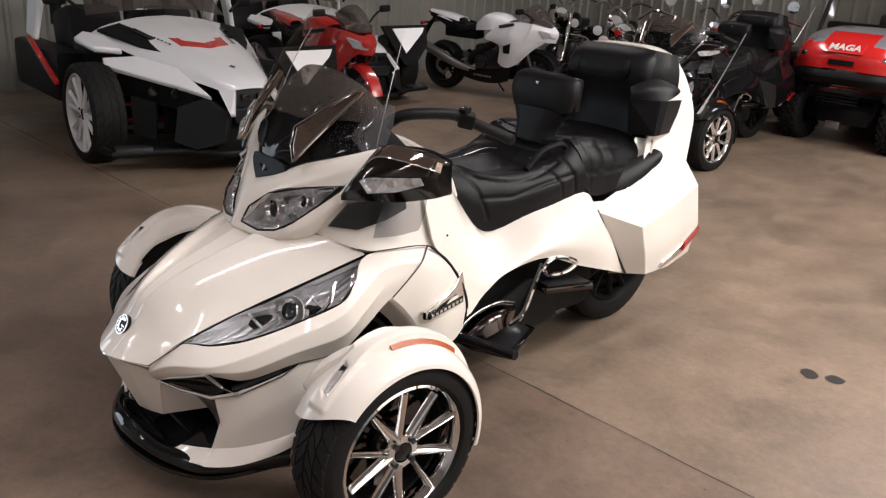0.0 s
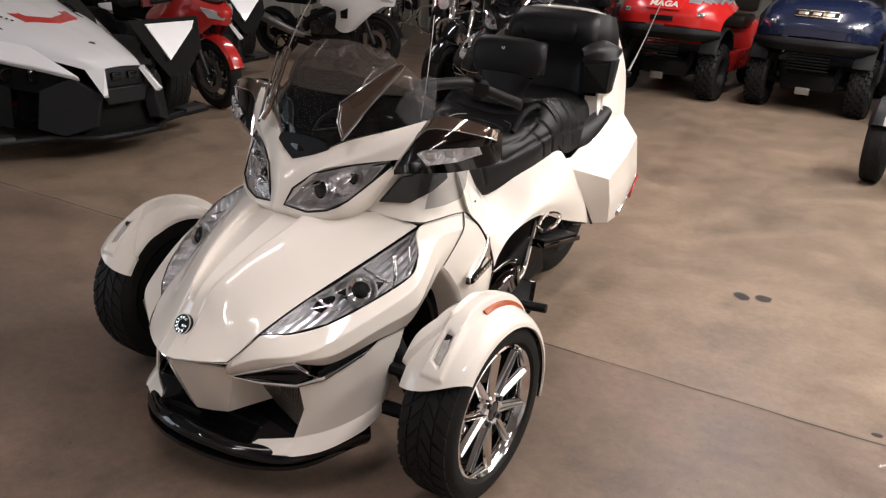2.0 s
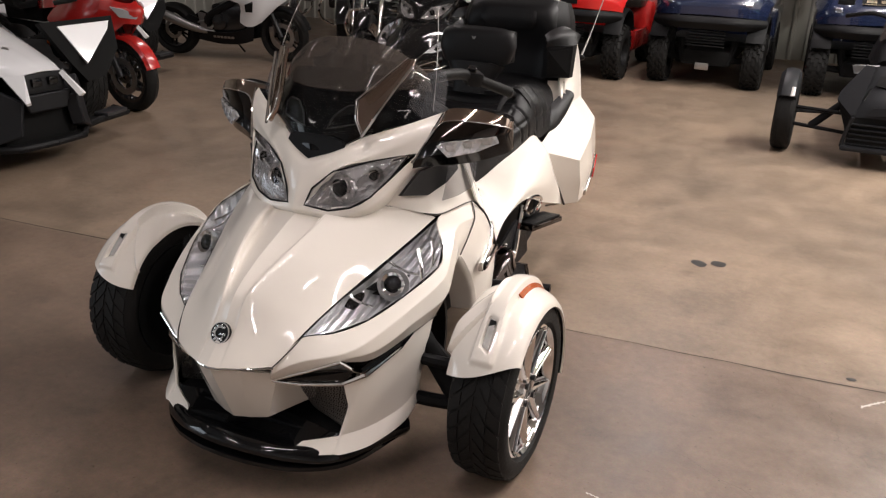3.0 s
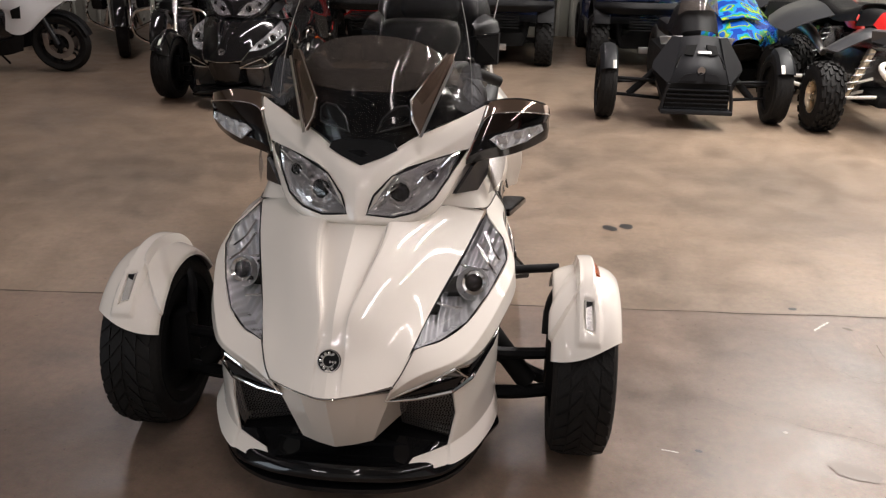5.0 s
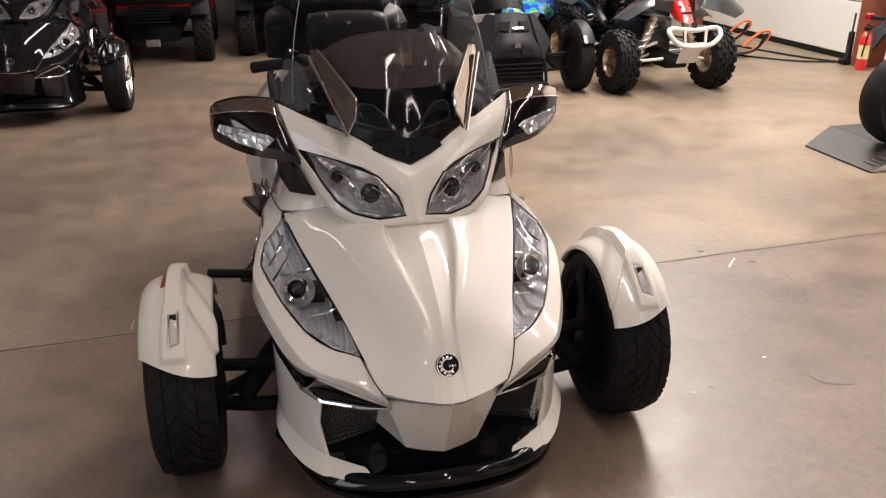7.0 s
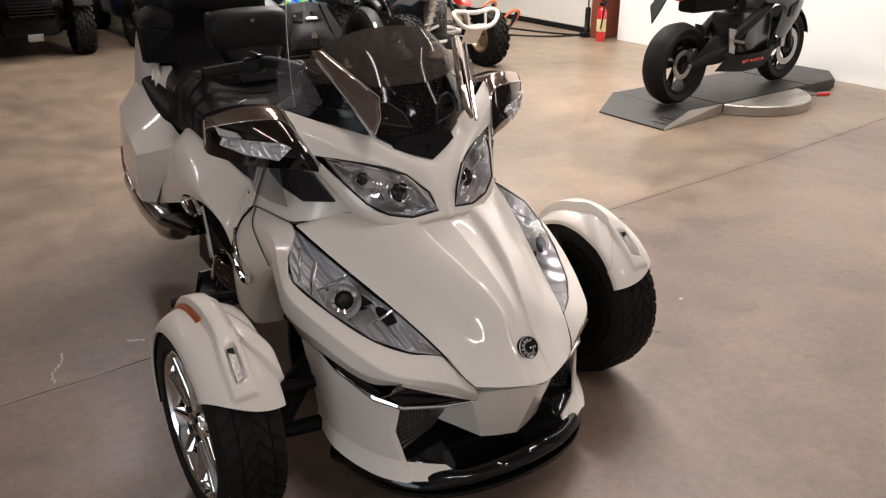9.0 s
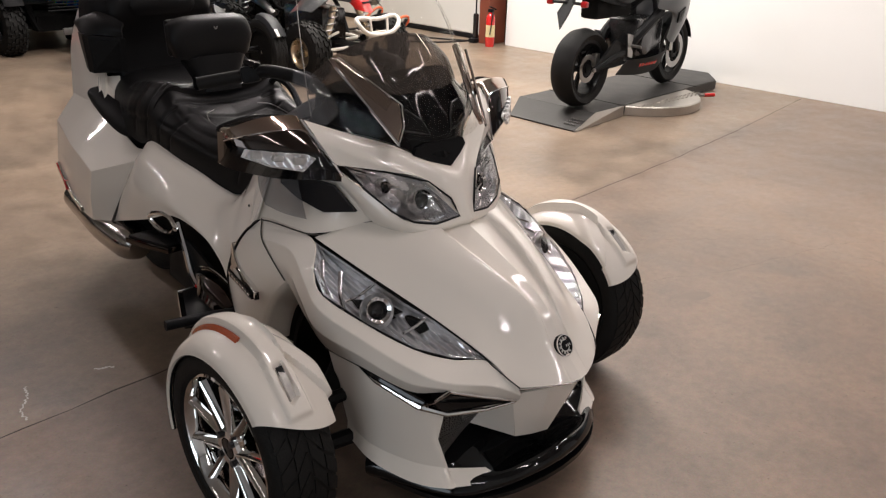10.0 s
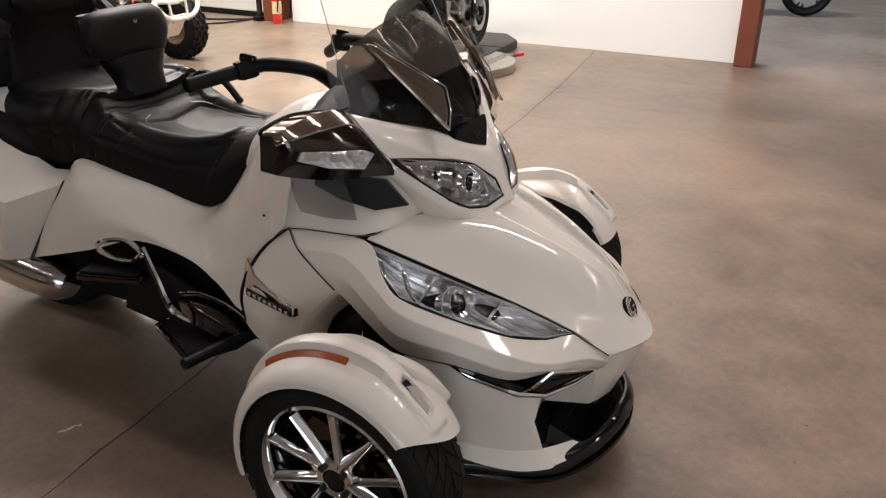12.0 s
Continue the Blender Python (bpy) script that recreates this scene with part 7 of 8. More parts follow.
def small_trike():
    """A low three-wheeler with slim front wheels, nose towards -y, front axle at y 0."""
    t = thing("compact_three_wheeler", "matte black compact three-wheeled motorcycle with dark mudguards", "motorcycle", group="parked machines")
    for s in (1, -1):
        road_wheel(t, (0.69 * s, 0, 0.285), 0.145, 0.285, 0.205, s, 6, MATTE, 20, True, "front_wheel", True)
        mg = part("mudguard", lathe([(0.622 * s, 0.285), (0.64 * s, 0.318), (0.69 * s, 0.332), (0.735 * s, 0.322), (0.765 * s, 0.285)], 18, "X", (0, 0, 0.285), None, (85, 150)), GREYPAINT, t, "dark grey mudguard")
        part("marker_lamp", block((0.030, 0.012, 0.075), (0.655 * s, -0.262, 0.478), 0.005, (-38, 0, 0)), LENSWHITE, mg, "clear marker lamp")
        for z0, z1, y0 in ((0.33, 0.33, -0.10), (0.30, 0.30, 0.12), (0.19, 0.20, -0.10)):
            part("suspension_arm", pipe([(0.24 * s, y0, z0), (0.62 * s, 0, z1)], 0.014, 3, 8), MATTE, t)
        part("damper", pipe([(0.50 * s, -0.02, 0.20), (0.36 * s, -0.02, 0.34), (0.26 * s, -0.02, 0.44)], 0.03, 3, 10), MATTE, t)
        part("nose_cheek", facet(twin([(0.235, -0.37, 0.355), (0.355, -0.22, 0.455), (0.345, -0.18, 0.50), (0.215, -0.16, 0.70), (0.150, -0.22, 0.70), (0.205, -0.36, 0.45)], s), 0.03, (0, 0.4, 0.5)), GREYPAINT, t)
        part("nose_side", facet(twin([(0.235, -0.36, 0.355), (0.355, -0.21, 0.455), (0.30, 0.10, 0.40), (0.24, -0.10, 0.16), (0.225, -0.33, 0.15)], s), 0.03, (0, 0.4, 0.4)), MATTE, t)
        part("nose_rib", pipe(twin([(0.06, -0.30, 0.60), (0.135, -0.28, 0.575), (0.19, -0.34, 0.475)], s), 0.010, 4, 6), GLOSS, t)
        part("headlamp", facet(twin([(0.16, -0.16, 0.70), (0.30, -0.06, 0.68), (0.28, -0.04, 0.62), (0.17, -0.18, 0.63)], s), 0.05, (0, 0.3, 0.6)), REFLECT, t)
        part("handlebar", pipe(twin([(0.06, 0.30, 0.98), (0.22, 0.34, 1.02), (0.40, 0.48, 0.98)], s), 0.016, 4, 8), MATTE, t)
        part("mirror", block((0.12, 0.03, 0.07), (0.42 * s, 0.36, 1.10), 0.015), MATTE, t)
    nose = [[(0, -0.22, 0.72), (0.09, -0.21, 0.71), (0.15, -0.20, 0.70)], [(0, -0.30, 0.60), (0.10, -0.29, 0.595), (0.17, -0.27, 0.58)], [(0, -0.385, 0.49), (0.12, -0.375, 0.475), (0.205, -0.35, 0.45)], [(0, -0.405, 0.37), (0.13, -0.395, 0.37), (0.23, -0.365, 0.36)]]
    n = part("nose_panel", sheet(nose, 4, 4, True), GREYPAINT, t)
    part("nose_badge", lathe([(0, 0.03), (0.01, 0.03), (0.01, 0)], 16, "Y", (0, -0.405, 0.47)), STEEL, n)
    for s in (1, -1):
        part("nose_vent", facet(twin([(0.035, -0.285, 0.655), (0.115, -0.268, 0.645), (0.130, -0.315, 0.585), (0.060, -0.330, 0.575)], s), 0.012, (0, 0.4, 0.4)), DARK, n)
        part("nose_fold", facet(twin([(0.030, -0.415, 0.455), (0.120, -0.400, 0.440), (0.160, -0.395, 0.385), (0.030, -0.420, 0.395)], s), 0.012, (0, 0.4, 0.4)), GREYPAINT, n)
    part("name_bar", block((0.10, 0.01, 0.025), (0.02, -0.325, 0.60), 0.003, (-45, 0, 0)), STEEL, n)
    part("tank_top", sheet([[(0, -0.16, 0.75), (0.12, -0.12, 0.73), (0.17, -0.05, 0.66)], [(0, 0.0, 0.90), (0.13, 0.02, 0.87), (0.19, 0.08, 0.70)], [(0, 0.28, 0.93), (0.13, 0.30, 0.90), (0.20, 0.30, 0.70)]], 4, 4, True), MATTE, t)
    for k in range(5):
        part("grille_bar", block((0.47 + 0.008 * k, 0.03, 0.009), (0, -0.385 + 0.006 * k, 0.315 - 0.036 * k), 0.003), GREYPAINT, t)
    part("lower_grille", block((0.50, 0.12, 0.24), (0, -0.31, 0.26), 0.02), DARK, t)
    for s in (1, -1):
        part("grille_frame", pipe(twin([(0.235, -0.385, 0.362), (0.262, -0.375, 0.25), (0.275, -0.365, 0.145)], s), 0.014, 3, 8), GREYPAINT, t)
    part("skid_plate", block((0.56, 0.16, 0.034), (0, -0.34, 0.142), 0.012), GREYPAINT, t)
    part("frame_core", block((0.42, 1.5, 0.30), (0, 0.45, 0.38), 0.06), DARK, t)
    part("seat", block((0.30, 0.70, 0.12), (0, 0.85, 0.66), 0.05), LEATHER, t)
    part("screen", sheet([[(0, -0.08, 0.90), (0.10, -0.06, 0.89), (0.16, 0.0, 0.85)], [(0, 0.04, 1.08), (0.09, 0.05, 1.07), (0.14, 0.10, 1.02)]], 3, 4, True, thick=0), SMOKED, t)
    road_wheel(t, (0, 1.70, 0.30), 0.20, 0.30, 0.20, 1, 6, MATTE, 24, True, "rear_wheel")
    return t


trike = place(small_trike(), 1.80, 4.80, 0)


def sport_quad(label, paint, paint2, rim, group):
    """A sport quad, nose towards -y, front axle at y 0."""
    q = thing("sport_quad", label, "quad bike", group=group)
    for s in (1, -1):
        knob_tyre(q, (0.47 * s, 0, 0.27), 0.19, 0.262, 0.13, rim, "front_wheel", 18)
        knob_tyre(q, (0.43 * s, 1.25, 0.25), 0.26, 0.245, 0.12, rim, "rear_wheel", 18)
        part("wishbone", pipe([(0.10 * s, -0.14, 0.30), (0.38 * s, 0, 0.26)], 0.014, 3, 8), BUMPERWHITE, q)
        part("wishbone", pipe([(0.10 * s, 0.12, 0.30), (0.38 * s, 0, 0.26)], 0.014, 3, 8), BUMPERWHITE, q)
        part("wishbone", pipe([(0.10 * s, 0.0, 0.42), (0.38 * s, 0, 0.34)], 0.013, 3, 8), BUMPERWHITE, q)
        part("damper", pipe([(0.30 * s, -0.01, 0.28), (0.22 * s, -0.01, 0.45), (0.14 * s, 0.02, 0.64)], 0.032, 3, 10), GOLD, q)
        coil = [(0.30 * s - 0.16 * s * k / 40 + 0.042 * math.cos(k * 0.9), -0.01 + 0.042 * math.sin(k * 0.9), 0.30 + 0.32 * k / 40) for k in range(41)]
        part("coil_spring", pipe(coil, 0.007, 1, 5), STEEL, q)
        part("front_fender", sheet([[(0.10, -0.02, 0.76), (0.12, 0.12, 0.80), (0.14, 0.35, 0.76)], [(0.26, -0.06, 0.72), (0.30, 0.10, 0.74), (0.28, 0.32, 0.68)], [(0.42, -0.02, 0.62), (0.48, 0.10, 0.63), (0.44, 0.28, 0.58)]], 4, 4, side=s, thick=0.008), paint2, q)
        part("rear_fender", sheet([[(0.10, 0.85, 0.84), (0.12, 1.20, 0.90), (0.10, 1.60, 0.92)], [(0.34, 0.90, 0.76), (0.40, 1.22, 0.82), (0.34, 1.60, 0.84)], [(0.52, 0.95, 0.66), (0.58, 1.25, 0.70), (0.50, 1.55, 0.74)]], 4, 4, side=s, thick=0.008), paint2, q)
        part("handlebar", pipe(twin([(0.05, 0.34, 1.04), (0.16, 0.36, 1.10), (0.42, 0.46, 1.10)], s), 0.013, 4, 8), MATTE, q)
        part("headlamp", facet(twin([(0.10, -0.22, 0.80), (0.24, -0.14, 0.80), (0.22, -0.12, 0.72), (0.12, -0.20, 0.70)], s), 0.06, (0, 0.3, 0.7)), GREYPAINT2, q)
        part("nerf_bar", pipe(twin([(0.22, 0.35, 0.28), (0.48, 0.42, 0.28), (0.48, 0.90, 0.28), (0.22, 0.95, 0.28)], s), 0.016, 4, 8), BUMPERWHITE, q)
    part("nose", sheet([[(0, -0.34, 0.62), (0.05, -0.31, 0.63), (0.075, -0.22, 0.64)], [(0, -0.20, 0.80), (0.07, -0.16, 0.80), (0.115, -0.06, 0.76)], [(0, 0.08, 0.93), (0.08, 0.10, 0.91), (0.13, 0.12, 0.82)]], 4, 4, True), paint, q)
    part("tank_cover", sheet([[(0, 0.07, 0.925), (0.08, 0.09, 0.905), (0.13, 0.11, 0.81)], [(0, 0.45, 0.92), (0.09, 0.45, 0.90), (0.13, 0.45, 0.78)]], 4, 4, True), MATTE, q)
    for k in range(4):
        part("nose_slot", block((0.11, 0.012, 0.016), (0, -0.285 + 0.05 * k, 0.705 + 0.045 * k), 0.004, (-45, 0, 0)), DARK, q)
    hoop = [(-0.21, -0.40, 0.59), (-0.235, -0.45, 0.54), (-0.15, -0.47, 0.465), (0.0, -0.47, 0.445), (0.15, -0.47, 0.465), (0.235, -0.45, 0.54), (0.21, -0.40, 0.59), (0.0, -0.42, 0.575)]
    bp = part("bumper_hoop", pipe(hoop, 0.020, 5, 10, True), BUMPERWHITE, q, "white tube front bumper")
    part("skid_plate", facet([(-0.10, -0.45, 0.47), (0.10, -0.45, 0.47), (0.09, -0.34, 0.29), (-0.09, -0.34, 0.29)], 0.012, (0, 0.3, 0.4)), BUMPERWHITE, bp)
    part("bumper_bar", pipe([(-0.10, -0.44, 0.58), (-0.09, -0.46, 0.42)], 0.012, 2, 6), BUMPERWHITE, bp)
    part("bumper_bar", pipe([(0.10, -0.44, 0.58), (0.09, -0.46, 0.42)], 0.012, 2, 6), BUMPERWHITE, bp)
    part("engine", block((0.30, 0.62, 0.40), (0, 0.48, 0.42), 0.06), DARKCHROME, q)
    part("frame", block((0.22, 1.5, 0.10), (0, 0.55, 0.27), 0.03), DARK, q)
    part("seat", sheet([[(0, 0.45, 0.96), (0.10, 0.45, 0.94), (0.14, 0.45, 0.82)], [(0, 0.85, 0.88), (0.13, 0.85, 0.87), (0.16, 0.85, 0.78)], [(0, 1.40, 0.96), (0.12, 1.40, 0.95), (0.14, 1.38, 0.86)]], 4, 4, True), LEATHER, q)
    part("silencer", pipe([(-0.20, 0.85, 0.50), (-0.22, 1.15, 0.64), (-0.24, 1.55, 0.70)], [0.03, 0.05, 0.05], 4, 12), STEEL, q)
    return q


quad_red = place(sport_quad("red and grey sport quad with a white tube bumper", REDPAINT2, GREYPAINT2, GOLD, "quads"), 3.27, 4.62, 2)
quad_grey = copy_thing(quad_red, pose(3.55, 6.55, 0, 0, 0, 12))
tagged(quad_grey, "grey and dark red sport quad in the back row", "quad bike", "quads")
repaint(quad_grey, {REDPAINT2: REDPAINT, GOLD: MATTE, BUMPERWHITE: MATTE})
quad_left = copy_thing(quad_red, pose(-3.86, -0.50, 0, 0, 0, 90))
tagged(quad_left, "black utility quad with knobbly tyres at the edge of the hall", "quad bike", "quads")
repaint(quad_left, {REDPAINT2: MATTE, GOLD: MATTE, BUMPERWHITE: MATTE, GREYPAINT2: MATTE})


def roadster():
    """A low open three-wheeled roadster, nose towards -y, front axle at y 0."""
    r = thing("three_wheel_roadster", "white and black open three-wheeled roadster with red accents", "roadster", group="parked machines")
    for s in (1, -1):
        road_wheel(r, (0.83 * s, -0.08, 0.352), 0.235, 0.352, 0.275, s, 12, WHITERIM, 30, True, "front_wheel")
        # white brow: a long wedge from the hood's shoulder to a point beside the nose
        if s < 0:
            bw = part("brow", facet(twin([(0.30, -0.86, 0.555), (0.40, -0.66, 0.590), (0.58, -0.36, 0.640), (0.76, -0.14, 0.690), (0.74, -0.06, 0.735), (0.52, -0.14, 0.750), (0.34, -0.42, 0.700)], s), 0.04, (0, 0.2, 0.4)), WHITEPAINT, r)
            bevelled(bw, 0.010, 2)
            bevelled(part("shoulder_panel", facet(twin([(0.56, 0.02, 0.775), (0.74, 0.10, 0.790), (0.80, 0.34, 0.840), (0.70, 0.46, 0.870), (0.58, 0.30, 0.860)], s), 0.05, (0, 0.3, 0.5)), WHITEPAINT, r), 0.02, 3)
        part("lamp_pod", facet(twin([(0.34, -0.72, 0.555), (0.52, -0.38, 0.600), (0.72, -0.10, 0.655), (0.70, -0.08, 0.50), (0.50, -0.36, 0.44), (0.38, -0.66, 0.42)], s), 0.22, (0, 0.4, 0.5)), DARK, r)
        for lx, ly in ((0.43, -0.53), (0.53, -0.38)):
            part("headlamp", lathe([(0.0, 0.040), (-0.03, 0.044), (-0.034, 0.036), (-0.022, 0.03), (-0.02, 0)], 18, "Y", (lx * s, ly - 0.03, 0.535)), GLOSS, r)
        part("turn_lamp", facet(twin([(0.665, -0.19, 0.650), (0.755, -0.12, 0.680), (0.735, -0.10, 0.610), (0.690, -0.15, 0.590)], s), 0.02, (0, 0.4, 0.5)), AMBER, r, "lit amber turn lamp")
        dam = part("air_dam", facet(twin([(0.20, -0.92, 0.44), (0.32, -0.80, 0.54), (0.46, -0.66, 0.46), (0.50, -0.66, 0.22), (0.40, -0.80, 0.18), (0.24, -0.92, 0.24)], s), 0.08, (0, 0, 0.3)), GREYPAINT, r)
        bevelled(dam, 0.008)
        part("splitter_blade", facet(twin([(0.0, -0.90, 0.150), (0.26, -0.86, 0.150), (0.46, -0.68, 0.150), (0.88, -0.60, 0.150), (0.80, -0.50, 0.150), (0.40, -0.52, 0.145), (0.0, -0.50, 0.145)], s), 0.02, (0.2, -0.6, 0.5)), DARK, r)
        part("fender_support", facet(twin([(0.52, -0.44, 0.46), (0.66, -0.34, 0.50), (0.66, -0.36, 0.24), (0.54, -0.46, 0.20)], s), 0.05, (0, 0.2, 0.3)), DARK, r)
        part("lower_arm", pipe(twin([(0.28, -0.30, 0.22), (0.55, -0.16, 0.20), (0.74, -0.08, 0.22)], s), 0.018, 3, 8), MATTE, r)
        part("upper_arm", pipe(twin([(0.30, -0.22, 0.42), (0.55, -0.14, 0.40), (0.74, -0.08, 0.42)], s), 0.014, 3, 8), REDPAINT, r)
        part("splitter", pipe(twin([(0.0, -0.92, 0.16), (0.24, -0.90, 0.16), (0.42, -0.72, 0.16), (0.60, -0.66, 0.16), (0.90, -0.61, 0.16), (0.92, -0.46, 0.17)], s), 0.024, 3, 8, smooth=False), MATTE, r)
        part("splitter_foot", block((0.24, 0.12, 0.03), (0.76 * s, -0.60, 0.185), 0.01, (0, 0, 12 * s)), GREYPAINT2, r)
        if s > 0:
            fr = part("fender_frame", facet([(0.40, -0.42, 0.82), (0.90, -0.56, 0.845), (0.92, -0.57, 0.62), (0.78, -0.58, 0.44), (0.60, -0.60, 0.42), (0.50, -0.56, 0.56)], 0.05, (0.6, 0.3, 0.4)), DARK, r)
            part("fender_inset", facet([(0.50, -0.475, 0.795), (0.855, -0.575, 0.815), (0.823, -0.590, 0.76), (0.600, -0.612, 0.55)], 0.02, (0.6, 0.3, 0.5)), WHITEPAINT, fr)
        part("hood_stripe", facet(twin([(0.30, -0.22, 0.755), (0.44, 0.02, 0.805), (0.60, 0.42, 0.880), (0.42, 0.44, 0.925), (0.30, 0.16, 0.862)], s), 0.02, (0, 0, 0.3)), MATTE, r)
        part("hood_accent", facet(twin([(0.0, -0.24, 0.806), (0.19, -0.15, 0.818), (0.25, 0.32, 0.908), (0.185, 0.32, 0.914), (0.135, -0.06, 0.842), (0.0, -0.135, 0.830)], s), 0.012, (0, 0, 0.3)), REDPAINT2, r)
        part("accent_bars", facet(twin([(0.30, 0.06, 0.852), (0.34, 0.06, 0.846), (0.40, 0.32, 0.890), (0.35, 0.32, 0.898)], s), 0.012, (0, 0, 0.3)), GLOSS, r)
        for k in range(6):
            f = k / 5
            part("hood_mark", block((0.012, 0.03, 0.004), ((0.255 + 0.045 * f) * s, -0.10 + 0.24 * f, 0.822 + 0.036 * f), 0.001, (8, 12 * s, 10 * s)), GLOSS, r)
        bevelled(part("side_fin", facet(twin([(0.80, 1.02, 1.16), (0.84, 1.22, 1.16), (0.90, 1.20, 0.78), (0.88, 1.06, 0.74)], s), 0.05, (0, 0.9, 0.7)), WHITEPAINT, r), 0.015, 2)
        part("side_body", block((0.24, 1.2, 0.40), (0.70 * s, 1.35, 0.48), 0.06), MATTE, r)
        part("red_sill", block((0.04, 0.7, 0.04), (0.86 * s, 0.95, 0.60), 0.015, (24, 0, 0)), REDPAINT2, r)
        part("suspension_arm", pipe([(0.30 * s, -0.12, 0.28), (0.72 * s, 0, 0.26)], 0.02, 3, 8), REDPAINT2, r)
        part("suspension_arm", pipe([(0.30 * s, 0.15, 0.42), (0.72 * s, 0, 0.42)], 0.018, 3, 8), MATTE, r)
        part("seat", block((0.46, 0.5, 0.62), (0.32 * s, 1.45, 0.66), 0.08, (-12, 0, 0)), LEATHER, r)
        part("roll_hoop", pipe(twin([(0.14, 1.72, 0.80), (0.14, 1.72, 1.18), (0.30, 1.72, 1.27), (0.48, 1.72, 1.18), (0.50, 1.72, 0.80)], s), 0.05, 5, 10), MATTE, r)
        part("mirror", block((0.17, 0.07, 0.10), (0.78 * s, 0.78, 1.08), 0.03), MATTE, r)
        part("mirror_arm", pipe(twin([(0.62, 0.66, 1.0), (0.74, 0.70, 1.10)], s), 0.014, 2, 6), MATTE, r)
    hood = [[(0, 0.55, 0.975), (0.25, 0.55, 0.955), (0.50, 0.52, 0.90), (0.64, 0.48, 0.84)], [(0, 0.10, 0.885), (0.22, 0.10, 0.868), (0.40, 0.06, 0.81), (0.50, 0.02, 0.74)],
            [(0, -0.40, 0.760), (0.16, -0.40, 0.748), (0.28, -0.40, 0.715), (0.36, -0.38, 0.65)], [(0, -0.74, 0.665), (0.12, -0.74, 0.655), (0.20, -0.72, 0.635), (0.25, -0.68, 0.600)], [(0, -0.88, 0.605), (0.09, -0.88, 0.600), (0.15, -0.86, 0.590), (0.19, -0.82, 0.575)]]
    part("hood", sheet(hood, 5, 4, True), WHITEPAINT, r)
    part("nose_mouth", block((0.30, 0.10, 0.13), (0, -0.83, 0.525), 0.02, (-12, 0, 0)), MATTE, r)
    bevelled(part("nose_frame", facet([(-0.18, -0.90, 0.47), (0.18, -0.90, 0.47), (0.14, -0.90, 0.36), (-0.14, -0.90, 0.36)], 0.05, (0, 0, 0.4)), GREYPAINT, r), 0.01)
    part("nose_lamp", block((0.07, 0.03, 0.05), (0.06, -0.885, 0.540), 0.01), GLOSS, r)
    part("nose_lamp", block((0.07, 0.03, 0.05), (-0.06, -0.885, 0.540), 0.01), GLOSS, r)
    part("nose_badge", facet([(0, -0.62, 0.700), (0.045, -0.58, 0.706), (0.0, -0.56, 0.722), (-0.045, -0.58, 0.706)], 0.008, (0, 0, 0.3)), STEEL, r)
    for s in (1, -1):
        part("white_fang", facet(twin([(0.14, -0.89, 0.595), (0.22, -0.80, 0.585), (0.225, -0.98, 0.445), (0.195, -0.985, 0.45)], s), 0.03, (0, 0, 0.4)), WHITEPAINT, r)
    part("radiator", block((0.9, 0.05, 0.28), (0, -0.40, 0.36), 0.01), DARK, r)
    part("tub", block((1.3, 2.0, 0.30), (0, 1.1, 0.34), 0.08), DARK, r)
    part("front_core", block((0.55, 0.9, 0.40), (0, -0.10, 0.46), 0.08), DARK, r)
    part("lower_mouth", block((0.56, 0.40, 0.33), (0, -0.62, 0.31), 0.05), DARK, r)
    part("windscreen", sheet([[(0, 0.50, 1.03), (0.30, 0.55, 1.01), (0.58, 0.70, 0.96)], [(0, 0.72, 1.22), (0.28, 0.76, 1.20), (0.54, 0.88, 1.12)]], 3, 5, True, thick=0), SMOKED, r)
    part("steering_wheel", pipe([(0.32 + 0.17 * math.cos(k), 0.98 + 0.04 * math.sin(k), 0.92 + 0.17 * math.sin(k)) for k in (2 * math.pi * j / 12 for j in range(12))], 0.016, 3, 8, True), LEATHER, r)
    road_wheel(r, (0, 2.65, 0.335), 0.26, 0.335, 0.25, 1, 8, WHITERIM, 30, True, "rear_wheel")
    part("tail_arm", block((0.30, 1.0, 0.20), (0, 2.2, 0.45), 0.06), DARK, r)
    return r


roadster_a = place(roadster(), -3.92, 1.58, 90)
roadster_b = copy_thing(roadster_a, pose(-6.15, 3.65, 0, 0, 0, 84))
roadster_b.matrix_world = pose(-5.55, 3.85, 0, 0, 0, 90)
tagged(roadster_b, "white and black three-wheeled roadster in the back row", "roadster", "parked machines")


